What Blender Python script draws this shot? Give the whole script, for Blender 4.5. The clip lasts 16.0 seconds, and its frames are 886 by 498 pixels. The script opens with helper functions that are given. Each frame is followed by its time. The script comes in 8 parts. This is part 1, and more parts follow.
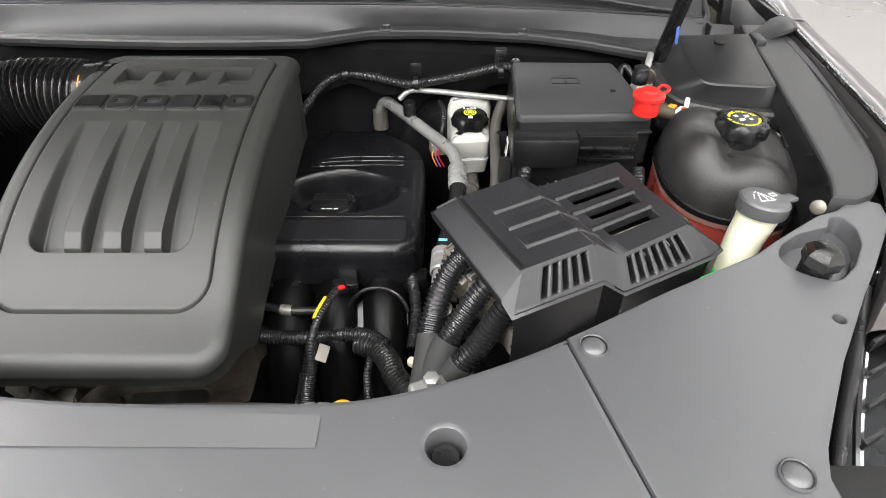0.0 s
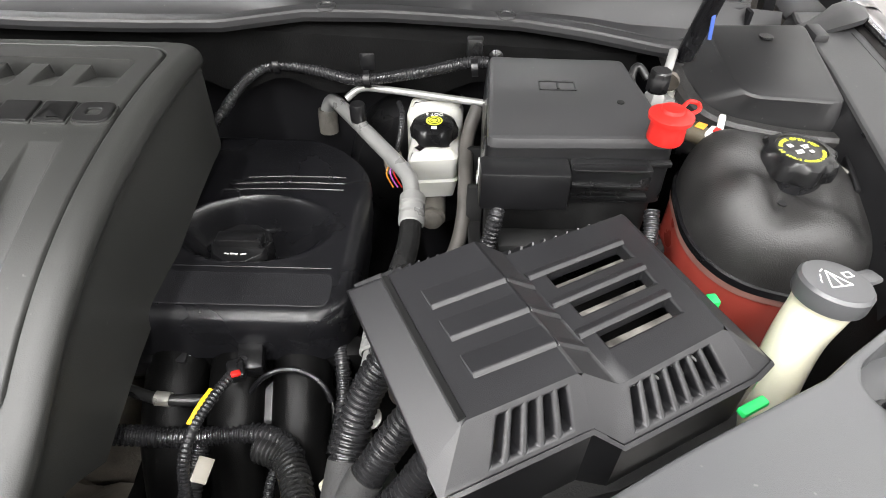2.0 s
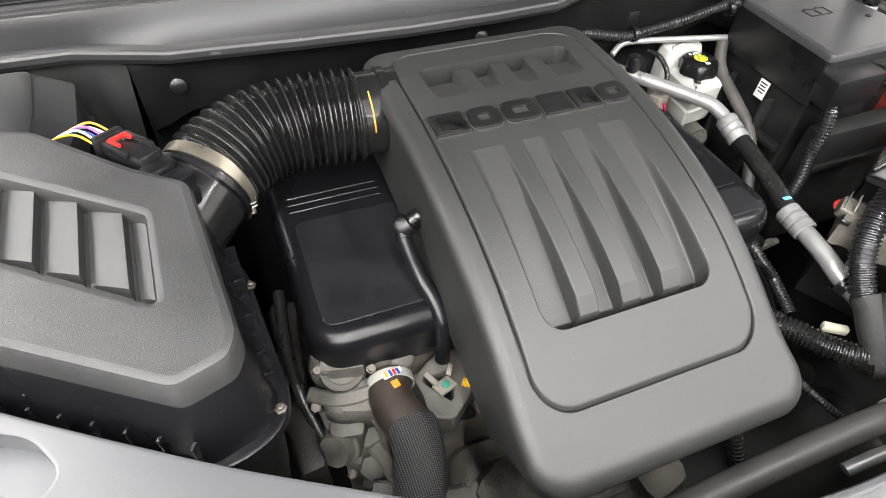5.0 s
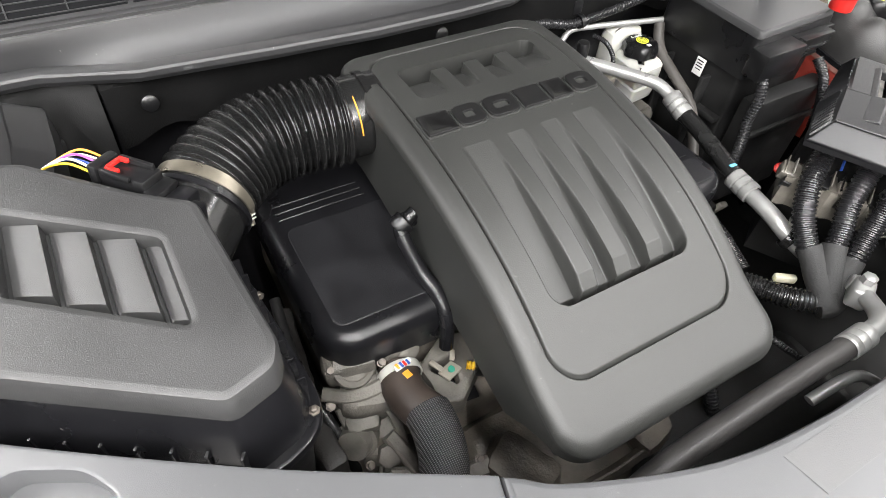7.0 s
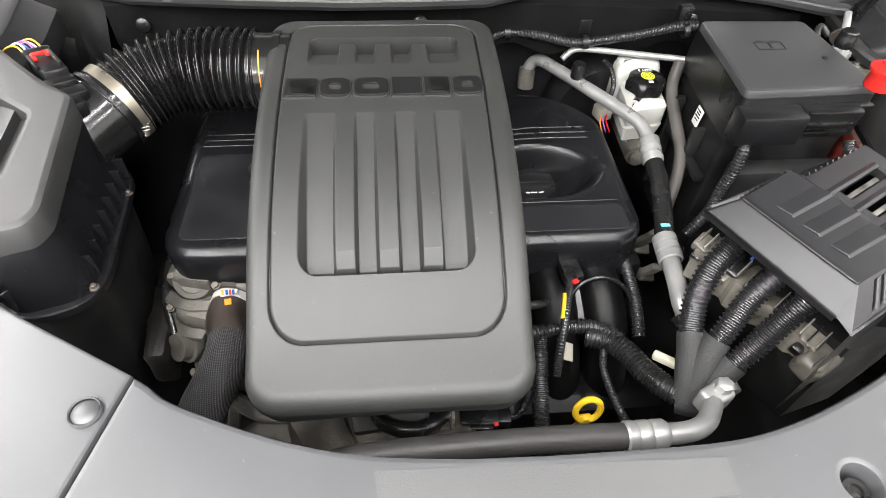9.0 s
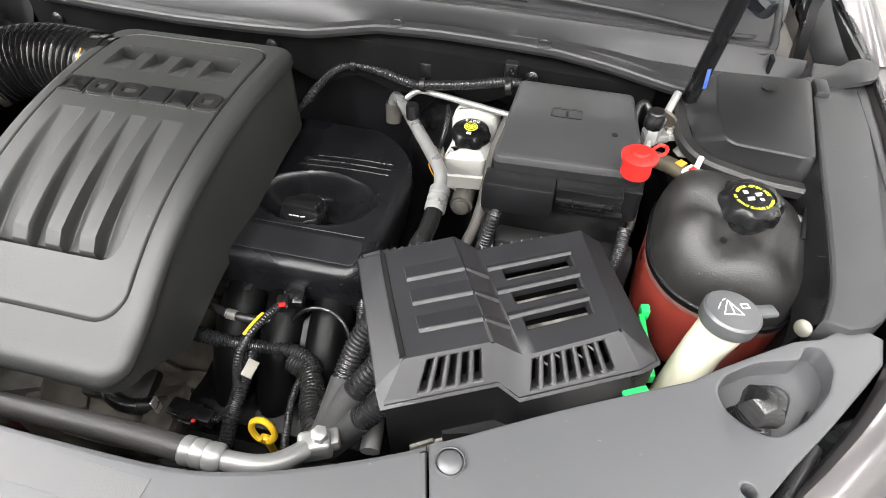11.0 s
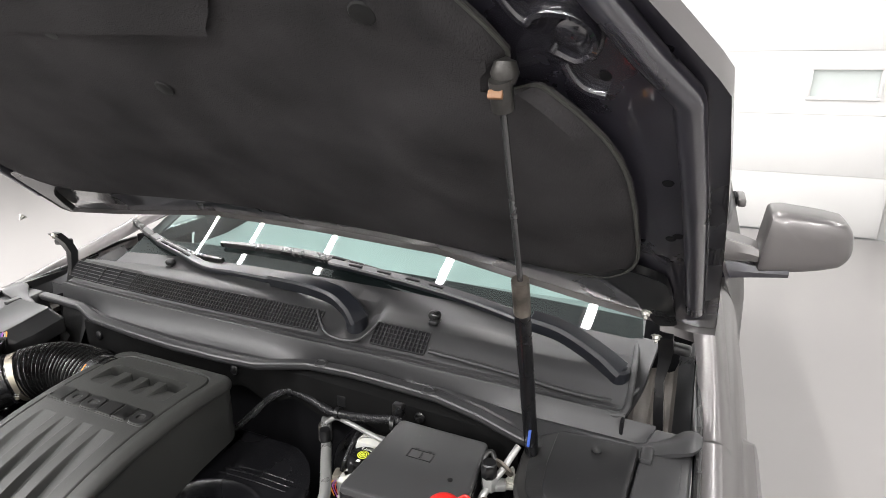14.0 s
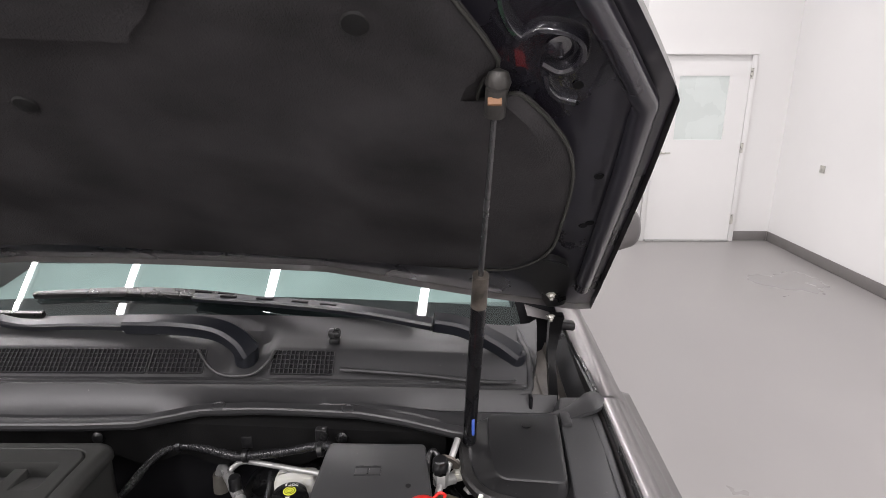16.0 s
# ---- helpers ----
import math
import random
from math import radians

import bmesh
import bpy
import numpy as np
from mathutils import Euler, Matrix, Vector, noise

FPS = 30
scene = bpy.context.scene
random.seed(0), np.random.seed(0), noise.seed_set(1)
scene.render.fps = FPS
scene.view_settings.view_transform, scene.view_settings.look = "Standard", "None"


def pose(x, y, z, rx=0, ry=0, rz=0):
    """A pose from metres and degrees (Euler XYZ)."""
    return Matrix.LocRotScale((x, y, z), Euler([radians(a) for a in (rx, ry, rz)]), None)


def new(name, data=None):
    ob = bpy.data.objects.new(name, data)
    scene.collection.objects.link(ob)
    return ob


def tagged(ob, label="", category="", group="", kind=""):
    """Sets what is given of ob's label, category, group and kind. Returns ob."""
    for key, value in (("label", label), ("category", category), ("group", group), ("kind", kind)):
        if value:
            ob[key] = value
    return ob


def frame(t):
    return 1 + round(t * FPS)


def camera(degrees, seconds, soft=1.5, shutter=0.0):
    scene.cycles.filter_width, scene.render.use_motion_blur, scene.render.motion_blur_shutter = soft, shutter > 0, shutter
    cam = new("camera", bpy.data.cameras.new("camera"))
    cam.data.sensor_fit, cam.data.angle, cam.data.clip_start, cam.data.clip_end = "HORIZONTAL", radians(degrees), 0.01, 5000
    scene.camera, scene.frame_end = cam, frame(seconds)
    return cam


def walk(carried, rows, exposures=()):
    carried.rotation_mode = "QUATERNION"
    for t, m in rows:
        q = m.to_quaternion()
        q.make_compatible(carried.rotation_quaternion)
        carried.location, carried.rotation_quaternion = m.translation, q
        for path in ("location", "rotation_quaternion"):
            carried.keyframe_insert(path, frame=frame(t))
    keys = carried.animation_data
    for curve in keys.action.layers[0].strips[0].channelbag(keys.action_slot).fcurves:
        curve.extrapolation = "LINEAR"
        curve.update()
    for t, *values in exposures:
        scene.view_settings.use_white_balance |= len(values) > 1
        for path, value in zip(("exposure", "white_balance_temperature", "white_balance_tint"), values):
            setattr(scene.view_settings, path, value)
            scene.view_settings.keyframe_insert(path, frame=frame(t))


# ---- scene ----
cam = camera(74.5, 16.0, soft=0.85)
METRES, EYE, TILT, LEAN, TURN = 3.0, 1.55, -40.0, 0.0, 0.0
ROWS = [
    (0.0, 0.0, 0.0, 0.0, 0.0, -0.0, 0.0),
    (0.5, 0.0212, 0.026, 0.0153, -0.5, -0.15, 0.27),
    (1.0, 0.0412, 0.0564, 0.025, -0.42, -0.26, -0.13),
    (1.5, 0.0471, 0.0743, 0.0352, 0.17, -1.11, -0.82),
    (2.0, 0.0211, 0.0706, 0.0331, 0.42, -2.93, -1.4),
    (2.5, -0.0213, 0.0505, 0.0279, 0.31, -4.03, -1.42),
    (3.0, -0.0577, 0.0381, 0.0272, -0.64, -4.89, -0.46),
    (3.5, -0.1014, 0.0543, 0.0337, -3.48, -5.29, 1.72),
    (4.0, -0.1461, 0.0719, 0.0393, -7.6, -5.9, 4.94),
    (4.5, -0.1918, 0.0672, 0.0465, -13.06, -7.41, 8.92),
    (7.0, -0.2362, 0.0609, 0.0628, -25.36, -12.31, 16.35),
    (7.5, -0.2083, 0.0611, 0.0568, -22.58, -11.6, 14.3),
    (8.0, -0.1805, 0.0585, 0.0467, -15.13, -9.92, 9.27),
    (8.5, -0.1511, 0.0385, 0.041, -9.33, -9.06, 5.11),
    (9.0, -0.1158, 0.019, 0.0349, -4.77, -8.77, 1.57),
    (9.5, -0.0731, 0.0168, 0.036, -1.65, -8.68, -0.65),
    (12.0, 0.138, 0.0312, 0.0716, 19.81, -1.56, -15.88),
    (12.5, 0.1693, 0.0331, 0.0864, 23.23, 4.25, -18.68),
    (13.0, 0.179, 0.0259, 0.0957, 23.87, 11.48, -18.93),
    (13.5, 0.18, 0.017, 0.0973, 23.33, 15.91, -18.16),
    (14.0, 0.1711, -0.0097, 0.0862, 18.58, 19.38, -14.7),
    (14.5, 0.1647, -0.0266, 0.0664, 13.45, 21.56, -11.07),
    (15.0, 0.1562, -0.0325, 0.0536, 9.6, 22.09, -8.17),
    (15.5, 0.1321, -0.0307, 0.0654, 5.6, 23.04, -4.79),
    (16.0, 0.0972, -0.0276, 0.0663, -0.15, 23.86, -0.06),
]
EXPOSURES = [(0.0, 0.27, 6500, 10), (1.5, 0.44, 6500, 10), (2.2, 0.60, 6500, 10), (3.0, 0.65, 6500, 10), (3.5, 0.54, 6500, 10), (4.5, 0.68, 6500, 10), (7.0, 0.62, 6500, 10), (9.5, 0.66, 6500, 10), (11.0, 0.70, 6500, 10), (12.0, 0.68, 6500, 10), (13.0, 0.42, 6500, 10), (13.5, 0.24, 6500, 10), (14.7, -0.26, 6500, 13), (16.0, -0.40, 6500, 16)]
walk(cam, [(t, pose(0, 0, EYE, TILT, LEAN, TURN) @ pose(METRES * x, METRES * y, METRES * z, 90 + pitch, roll, yaw)) for t, x, y, z, yaw, pitch, roll in ROWS], EXPOSURES)

XC = -0.233  # the car's middle line

# ---- world and lamps ----
world = bpy.data.worlds.new("world")
scene.world = world
world.use_nodes = True
world.node_tree.nodes["Background"].inputs[0].default_value = (0.9, 0.95, 1.0, 1)
world.node_tree.nodes["Background"].inputs[1].default_value = 0.3
LAMP, FAR_LAMP = 260.0, 85.0  # watts of each ceiling strip before and behind the car's nose
scene.view_settings.exposure = 0.0


# ---- materials ----
def nodes_of(name):
    m = bpy.data.materials.new(name)
    m.use_nodes = True
    nt = m.node_tree
    return m, nt, nt.nodes["Principled BSDF"]


def surface(name, color, rough=0.5, metal=0.0, grain=900.0, bump=0.15, vary=0.25, wear=6.0, coat=0.0, rvary=0.12, dust=0.0, spec=0.5, sss=0.0, specks=0.0):
    """Principled surface with variation at two scales and a fine relief."""
    m, nt, b = nodes_of(name)
    tc = nt.nodes.new("ShaderNodeTexCoord")
    big = nt.nodes.new("ShaderNodeTexNoise")
    big.inputs["Scale"].default_value = wear
    big.inputs["Detail"].default_value = 6
    fine = nt.nodes.new("ShaderNodeTexNoise")
    fine.inputs["Scale"].default_value = grain
    fine.inputs["Detail"].default_value = 2
    nt.links.new(tc.outputs["Object"], big.inputs["Vector"])
    nt.links.new(tc.outputs["Object"], fine.inputs["Vector"])
    mix = nt.nodes.new("ShaderNodeMix")
    mix.data_type = "RGBA"
    mix.inputs[6].default_value = (*[c * (1 - vary) for c in color], 1)
    mix.inputs[7].default_value = (*[min(1, c * (1 + vary) + dust) for c in color], 1)
    ramp = nt.nodes.new("ShaderNodeMapRange")
    ramp.inputs[1].default_value, ramp.inputs[2].default_value = 0.3, 0.7
    nt.links.new(big.outputs["Fac"], ramp.inputs[0])
    nt.links.new(ramp.outputs[0], mix.inputs[0])
    if specks:
        dots = nt.nodes.new("ShaderNodeTexNoise")
        dots.inputs["Scale"].default_value = 230.0
        dots.inputs["Detail"].default_value = 1
        nt.links.new(tc.outputs["Object"], dots.inputs["Vector"])
        lim = nt.nodes.new("ShaderNodeMapRange")
        lim.inputs[1].default_value, lim.inputs[2].default_value = 0.77, 0.83
        lim.inputs[4].default_value = specks
        nt.links.new(dots.outputs["Fac"], lim.inputs[0])
        dusty = nt.nodes.new("ShaderNodeMix")
        dusty.data_type = "RGBA"
        dusty.inputs[7].default_value = (0.42, 0.40, 0.37, 1)
        nt.links.new(lim.outputs[0], dusty.inputs[0])
        nt.links.new(mix.outputs[2], dusty.inputs[6])
        nt.links.new(dusty.outputs[2], b.inputs["Base Color"])
    else:
        nt.links.new(mix.outputs[2], b.inputs["Base Color"])
    rr = nt.nodes.new("ShaderNodeMapRange")
    rr.inputs[1].default_value, rr.inputs[2].default_value = 0.3, 0.7
    rr.inputs[3].default_value, rr.inputs[4].default_value = max(0.02, rough - rvary), min(1, rough + rvary)
    nt.links.new(big.outputs["Fac"], rr.inputs[0])
    nt.links.new(rr.outputs[0], b.inputs["Roughness"])
    if bump:
        bp = nt.nodes.new("ShaderNodeBump")
        bp.inputs["Strength"].default_value = bump
        bp.inputs["Distance"].default_value = 0.001
        nt.links.new(fine.outputs["Fac"], bp.inputs["Height"])
        nt.links.new(bp.outputs[0], b.inputs["Normal"])
    b.inputs["Metallic"].default_value = metal
    b.inputs["Specular IOR Level"].default_value = spec
    b.inputs["Coat Weight"].default_value = coat
    b.inputs["Coat Roughness"].default_value = 0.04
    if sss:
        b.inputs["Subsurface Weight"].default_value = sss
        b.inputs["Subsurface Radius"].default_value = (0.02, 0.02, 0.015)
        b.inputs["Subsurface Scale"].default_value = 0.5
    return m


def glowing(name, color, strength):
    m, nt, b = nodes_of(name)
    b.inputs["Base Color"].default_value = (*color, 1)
    b.inputs["Emission Color"].default_value = (*color, 1)
    b.inputs["Emission Strength"].default_value = strength
    return m


def pane_material(name, tint, gloss_rough=0.01, ior=1.7):
    """Thin glass: tinted see-through with a Fresnel sheen."""
    m, nt, b = nodes_of(name)
    out = nt.nodes["Material Output"]
    tr = nt.nodes.new("ShaderNodeBsdfTransparent")
    tr.inputs[0].default_value = (*tint, 1)
    gl = nt.nodes.new("ShaderNodeBsdfGlossy")
    gl.inputs["Roughness"].default_value = gloss_rough
    fr = nt.nodes.new("ShaderNodeFresnel")
    fr.inputs[0].default_value = ior
    mx = nt.nodes.new("ShaderNodeMixShader")
    nt.links.new(fr.outputs[0], mx.inputs[0])
    nt.links.new(tr.outputs[0], mx.inputs[1])
    nt.links.new(gl.outputs[0], mx.inputs[2])
    nt.links.new(mx.outputs[0], out.inputs[0])
    return m


COVER = surface("cover_plastic", (0.024, 0.0245, 0.023), 0.46, grain=900, bump=0.16, vary=0.10, wear=9, rvary=0.04, spec=0.5, specks=0.12)
PANEL = surface("panel_plastic", (0.070, 0.071, 0.074), 0.36, grain=1600, bump=0.10, vary=0.07, wear=5, rvary=0.04, spec=0.75, specks=0.15)
BLACK = surface("black_plastic", (0.007, 0.007, 0.0075), 0.30, grain=1200, bump=0.10, vary=0.3, wear=14, rvary=0.05)
SATIN = surface("satin_black_plastic", (0.0068, 0.0068, 0.0078), 0.28, grain=1500, bump=0.06, vary=0.2, wear=8, rvary=0.03, spec=0.40, specks=0.16)
TOWER = surface("tower_plastic", (0.013, 0.013, 0.0135), 0.40, grain=1200, bump=0.03, vary=0.15, wear=9, rvary=0.03, specks=0.16)
MATTE = surface("matte_black_plastic", (0.010, 0.010, 0.010), 0.55, grain=700, bump=0.3, vary=0.4, wear=20, dust=0.002, spec=0.25)
FUSE = surface("grained_plastic", (0.0125, 0.0125, 0.0138), 0.42, grain=1800, bump=0.2, vary=0.12, wear=10, rvary=0.03, spec=0.6)
AIRTOP = surface("airbox_plastic", (0.030, 0.030, 0.030), 0.42, grain=1400, bump=0.35, vary=0.14, wear=12, rvary=0.05, spec=0.6)
COWL = surface("cowl_plastic", (0.027, 0.027, 0.028), 0.42, grain=1100, bump=0.08, vary=0.1, wear=7, rvary=0.04, specks=0.16)
LOOM = surface("ribbed_conduit_plastic", (0.015, 0.015, 0.016), 0.26, grain=700, bump=0.05, vary=0.2, wear=20, rvary=0.05)
LEDGE = surface("ledge_plastic", (0.036, 0.036, 0.037), 0.44, grain=1400, bump=0.10, vary=0.14, wear=9, rvary=0.05, spec=0.45, specks=0.16)
WIPER = surface("wiper_paint", (0.007, 0.008, 0.011), 0.34, grain=1500, bump=0.04, vary=0.12, wear=9, rvary=0.03, spec=0.5)
HOSE = surface("smooth_hose_rubber", (0.010, 0.010, 0.010), 0.17, grain=600, bump=0.03, vary=0.2, wear=12, rvary=0.03)
TANKTOP = surface("pebbled_black_plastic", (0.020, 0.0195, 0.019), 0.44, grain=700, bump=0.45, vary=0.4, wear=16, rvary=0.08)
RUBBER = surface("rubber", (0.011, 0.011, 0.011), 0.27, grain=500, bump=0.2, vary=0.3, wear=18, dust=0.003)
TAPE = surface("cloth_tape", (0.026, 0.026, 0.026), 0.75, grain=600, bump=0.6, vary=0.4, wear=30)
ALU = surface("aluminium", (0.36, 0.36, 0.35), 0.36, 0.55, grain=500, bump=0.1, vary=0.12, wear=25)
CAST = surface("cast_aluminium", (0.12, 0.112, 0.098), 0.6, 0.30, grain=350, bump=0.7, vary=0.45, wear=26)
GRIME = surface("grimy_cast_metal", (0.17, 0.15, 0.125), 0.75, 0.25, grain=300, bump=0.8, vary=0.55, wear=18)
STEEL = surface("zinc_steel", (0.52, 0.51, 0.47), 0.35, 0.7, grain=400, bump=0.1, vary=0.2, wear=30)
RUST = surface("worn_steel", (0.12, 0.105, 0.09), 0.55, 0.6, grain=300, bump=0.5, vary=0.5, wear=40)
WHITE = surface("translucent_white_plastic", (0.44, 0.44, 0.41), 0.4, grain=600, bump=0.06, vary=0.06, wear=12, sss=0.4)
CREAM = surface("translucent_cream_plastic", (0.58, 0.56, 0.44), 0.38, grain=600, bump=0.06, vary=0.05, wear=12, sss=0.4)
BEIGE = surface("beige_plastic", (0.24, 0.22, 0.185), 0.4, grain=600, bump=0.1, vary=0.15, wear=30)
CORAL = surface("coolant_red_plastic", (0.30, 0.045, 0.032), 0.35, grain=500, bump=0.1, vary=0.2, wear=12, sss=0.2)
RED = surface("red_plastic", (0.52, 0.018, 0.014), 0.35, grain=600, bump=0.05, vary=0.08, wear=20, sss=0.15)
GREEN = surface("green_plastic", (0.02, 0.55, 0.12), 0.4, vary=0.1)
YELLOW = surface("yellow_plastic", (0.80, 0.50, 0.02), 0.4, vary=0.1)
LIME = surface("lime_print", (0.62, 0.66, 0.05), 0.5, bump=0, vary=0.05)
BLUE = surface("blue_plastic", (0.02, 0.06, 0.28), 0.45, vary=0.1)
ORANGE = surface("orange_print", (0.75, 0.30, 0.03), 0.5, vary=0.1)
VIOLET = surface("violet_plastic", (0.35, 0.08, 0.4), 0.5, vary=0.1)
PRINT = surface("white_print", (0.66, 0.66, 0.63), 0.6, bump=0, vary=0.04)
PAINT = surface("grey_metallic_paint", (0.12, 0.113, 0.112), 0.32, 0.6, grain=4000, bump=0.03, vary=0.05, wear=3, coat=0.35, rvary=0.03)
UNDER = surface("underhood_paint", (0.020, 0.019, 0.025), 0.30, 0.0, grain=300, bump=0.06, vary=0.3, wear=6, coat=1.0)
ROD = surface("strut_rod_steel", (0.10, 0.10, 0.102), 0.22, 0.8, vary=0.1)
PAD = surface("hood_insulation_felt", (0.031, 0.0295, 0.0305), 0.95, grain=420, bump=1.0, vary=0.4, wear=9, spec=0.15)
LENS = pane_material("headlamp_lens", (0.82, 0.84, 0.86), 0.03, 1.25)
LIDMAT = surface("battery_lid_plastic", (0.040, 0.040, 0.041), 0.30, grain=1200, bump=0.04, vary=0.1, wear=6, rvary=0.03, specks=0.16)
SIDEGLASS = pane_material("side_window_glass", (0.70, 0.76, 0.74), 0.01, 3.2)
GLASS = pane_material("tinted_windscreen_glass", (0.62, 0.84, 0.80), 0.01, 1.9)
DASH = surface("pale_dashboard", (0.26, 0.28, 0.275), 0.7, bump=0.1, vary=0.1)
PALE = surface("frosted_glass", (0.60, 0.65, 0.63), 0.25, bump=0.05, vary=0.05, wear=2)
CHROME = surface("chrome", (0.8, 0.8, 0.82), 0.08, 1.0, bump=0, vary=0.05, rvary=0.02)
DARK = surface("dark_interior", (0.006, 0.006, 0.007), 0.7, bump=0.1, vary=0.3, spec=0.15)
FLOOR = surface("polished_concrete", (0.28, 0.268, 0.262), 0.30, grain=60, bump=0.03, vary=0.035, wear=0.7, rvary=0.03)
WALL = surface("white_wall_paint", (0.71, 0.705, 0.695), 0.65, grain=220, bump=0.06, vary=0.02, wear=1.0)
CEIL = surface("ceiling_paint", (0.60, 0.63, 0.63), 0.8, grain=100, bump=0.05, vary=0.04, wear=1.0)
BASE = surface("grey_baseboard_vinyl", (0.16, 0.15, 0.145), 0.5, vary=0.08)
LIGHT = glowing("lamp_diffuser", (1.0, 0.985, 0.98), 4.0)


# ---- shape helpers ----
def V(*a):
    return Vector(a)


def part(name, bm, material, parent=None, label="", angle=38.0):
    """One mesh object out of a bmesh, under a thing or a part."""
    me = bpy.data.meshes.new(name)
    bmesh.ops.recalc_face_normals(bm, faces=bm.faces)
    bm.to_mesh(me)
    bm.free()
    return mesh_part(name, me, material, parent, label, angle)


def mesh_part(name, me, material, parent=None, label="", angle=38.0):
    if len(me.materials) == 0:
        me.materials.append(material)
    me.polygons.foreach_set("use_smooth", [True] * len(me.polygons))
    me.set_sharp_from_angle(angle=radians(angle))
    ob = new(name, me)
    if parent is not None:
        ob.parent = parent
    if label:
        tagged(ob, label)
    return ob


def thing(name, label, category, group="", kind="", at=(0, 0, 0)):
    ob = new(name)
    ob.empty_display_size = 0.02
    ob.location = at
    return tagged(ob, label, category, group, kind)


def solid(name, bm, material, label, category, group="", kind="", angle=38.0):
    return tagged(part(name, bm, material, None, "", angle), label, category, group, kind)


def bevelled(bm, r, seg=2):
    if r > 0:
        bmesh.ops.bevel(bm, geom=list(bm.edges), offset=r, segments=seg, affect="EDGES", profile=0.5, clamp_overlap=True)
    return bm


def box(x0, x1, y0, y1, z0, z1, r=0.0, seg=2, m=None):
    bm = bmesh.new()
    bmesh.ops.create_cube(bm, size=1)
    for v in bm.verts:
        v.co = V(x0 + (v.co.x + 0.5) * (x1 - x0), y0 + (v.co.y + 0.5) * (y1 - y0), z0 + (v.co.z + 0.5) * (z1 - z0))
    bevelled(bm, r, seg)
    if m is not None:
        bm.transform(m)
    return bm


def block(c, size, rot=(0, 0, 0), r=0.002, seg=2):
    """A bevelled box with its middle at c, turned by rot degrees."""
    h = [s / 2 for s in size]
    return box(-h[0], h[0], -h[1], h[1], -h[2], h[2], r, seg, pose(*c, *rot))


def join(*bms):
    out = bms[0]
    for b in bms[1:]:
        me = bpy.data.meshes.new("tmp")
        b.to_mesh(me)
        b.free()
        out.from_mesh(me)
        bpy.data.meshes.remove(me)
    return out


def smooth_path(pts, per=8):
    """Catmull-Rom through the points."""
    p = [V(*q) for q in pts]
    if len(p) < 3:
        return [p[0].lerp(p[1], i / per) for i in range(per + 1)]
    out = []
    for i in range(len(p) - 1):
        a, b, c, d = p[max(i - 1, 0)], p[i], p[i + 1], p[min(i + 2, len(p) - 1)]
        for k in range(per):
            t = k / per
            out.append(0.5 * ((2 * b) + (c - a) * t + (2 * a - 5 * b + 4 * c - d) * t * t + (3 * b - a - 3 * c + d) * t ** 3))
    out.append(p[-1])
    return out


def resample(path, step):
    out, acc = [path[0]], 0.0
    for a, b in zip(path, path[1:]):
        L = (b - a).length
        while L > 1e-9 and acc + L >= step:
            f = (step - acc) / L
            a = a.lerp(b, f)
            out.append(a.copy())
            L = (b - a).length
            acc = 0.0
        acc += L
    if (out[-1] - path[-1]).length > step * 0.3:
        out.append(path[-1])
    return out


def tube(pts, r, seg=12, per=8, step=None, wave=None, caps=True, flat=1.0):
    """A round tube along a smooth path. wave(i, n): factor on the radius of ring i."""
    path = smooth_path(pts, per)
    if step:
        path = resample(path, step)
    bm = bmesh.new()
    rings = []
    t0 = (path[1] - path[0]).normalized()
    side = t0.orthogonal().normalized()
    n = len(path)
    for i, q in enumerate(path):
        t = (path[min(i + 1, n - 1)] - path[max(i - 1, 0)]).normalized()
        side = (side - t * side.dot(t)).normalized()
        up = t.cross(side)
        rr = (r(i / (n - 1)) if callable(r) else r) * (wave(i, n) if wave else 1)
        rings.append([bm.verts.new(q + rr * (math.cos(a) * side + flat * math.sin(a) * up)) for a in [2 * math.pi * k / seg for k in range(seg)]])
    for A, B in zip(rings, rings[1:]):
        for k in range(seg):
            bm.faces.new((A[k], A[(k + 1) % seg], B[(k + 1) % seg], B[k]))
    if caps:
        bm.faces.new(list(reversed(rings[0])))
        bm.faces.new(rings[-1])
    return bm


def corrugated(pts, r, pitch=0.005, depth=0.14, seg=12):
    """A ribbed loom: four rings to a rib."""
    shape = (1.0, 1.0, 1.0 - depth, 1.0 - depth)
    return tube(pts, r, seg, 10, pitch / 4, lambda i, n: shape[i % 4])


def lathe(profile, seg=32, m=None, lobes=0, lobe=0.0, lobe_to=1e9, lobe_from=-1e9):
    """Turned round z from (radius, z) pairs; lobes: grip waves on the rim between two heights."""
    bm = bmesh.new()
    rings = []
    for rad, z in profile:
        if rad < 1e-6:
            rings.append([bm.verts.new((0, 0, z))])
            continue
        ring = []
        for k in range(seg):
            a = 2 * math.pi * k / seg
            f = 1 + (lobe * math.cos(lobes * a) if lobes and lobe_from <= z <= lobe_to else 0)
            ring.append(bm.verts.new((rad * f * math.cos(a), rad * f * math.sin(a), z)))
        rings.append(ring)
    for A, B in zip(rings, rings[1:]):
        for k in range(seg):
            j = (k + 1) % seg
            if len(A) == 1 and len(B) == 1:
                continue
            if len(A) == 1:
                bm.faces.new((A[0], B[k], B[j]))
            elif len(B) == 1:
                bm.faces.new((A[k], A[j], B[0]))
            else:
                bm.faces.new((A[k], A[j], B[j], B[k]))
    if m is not None:
        bm.transform(m)
    return bm


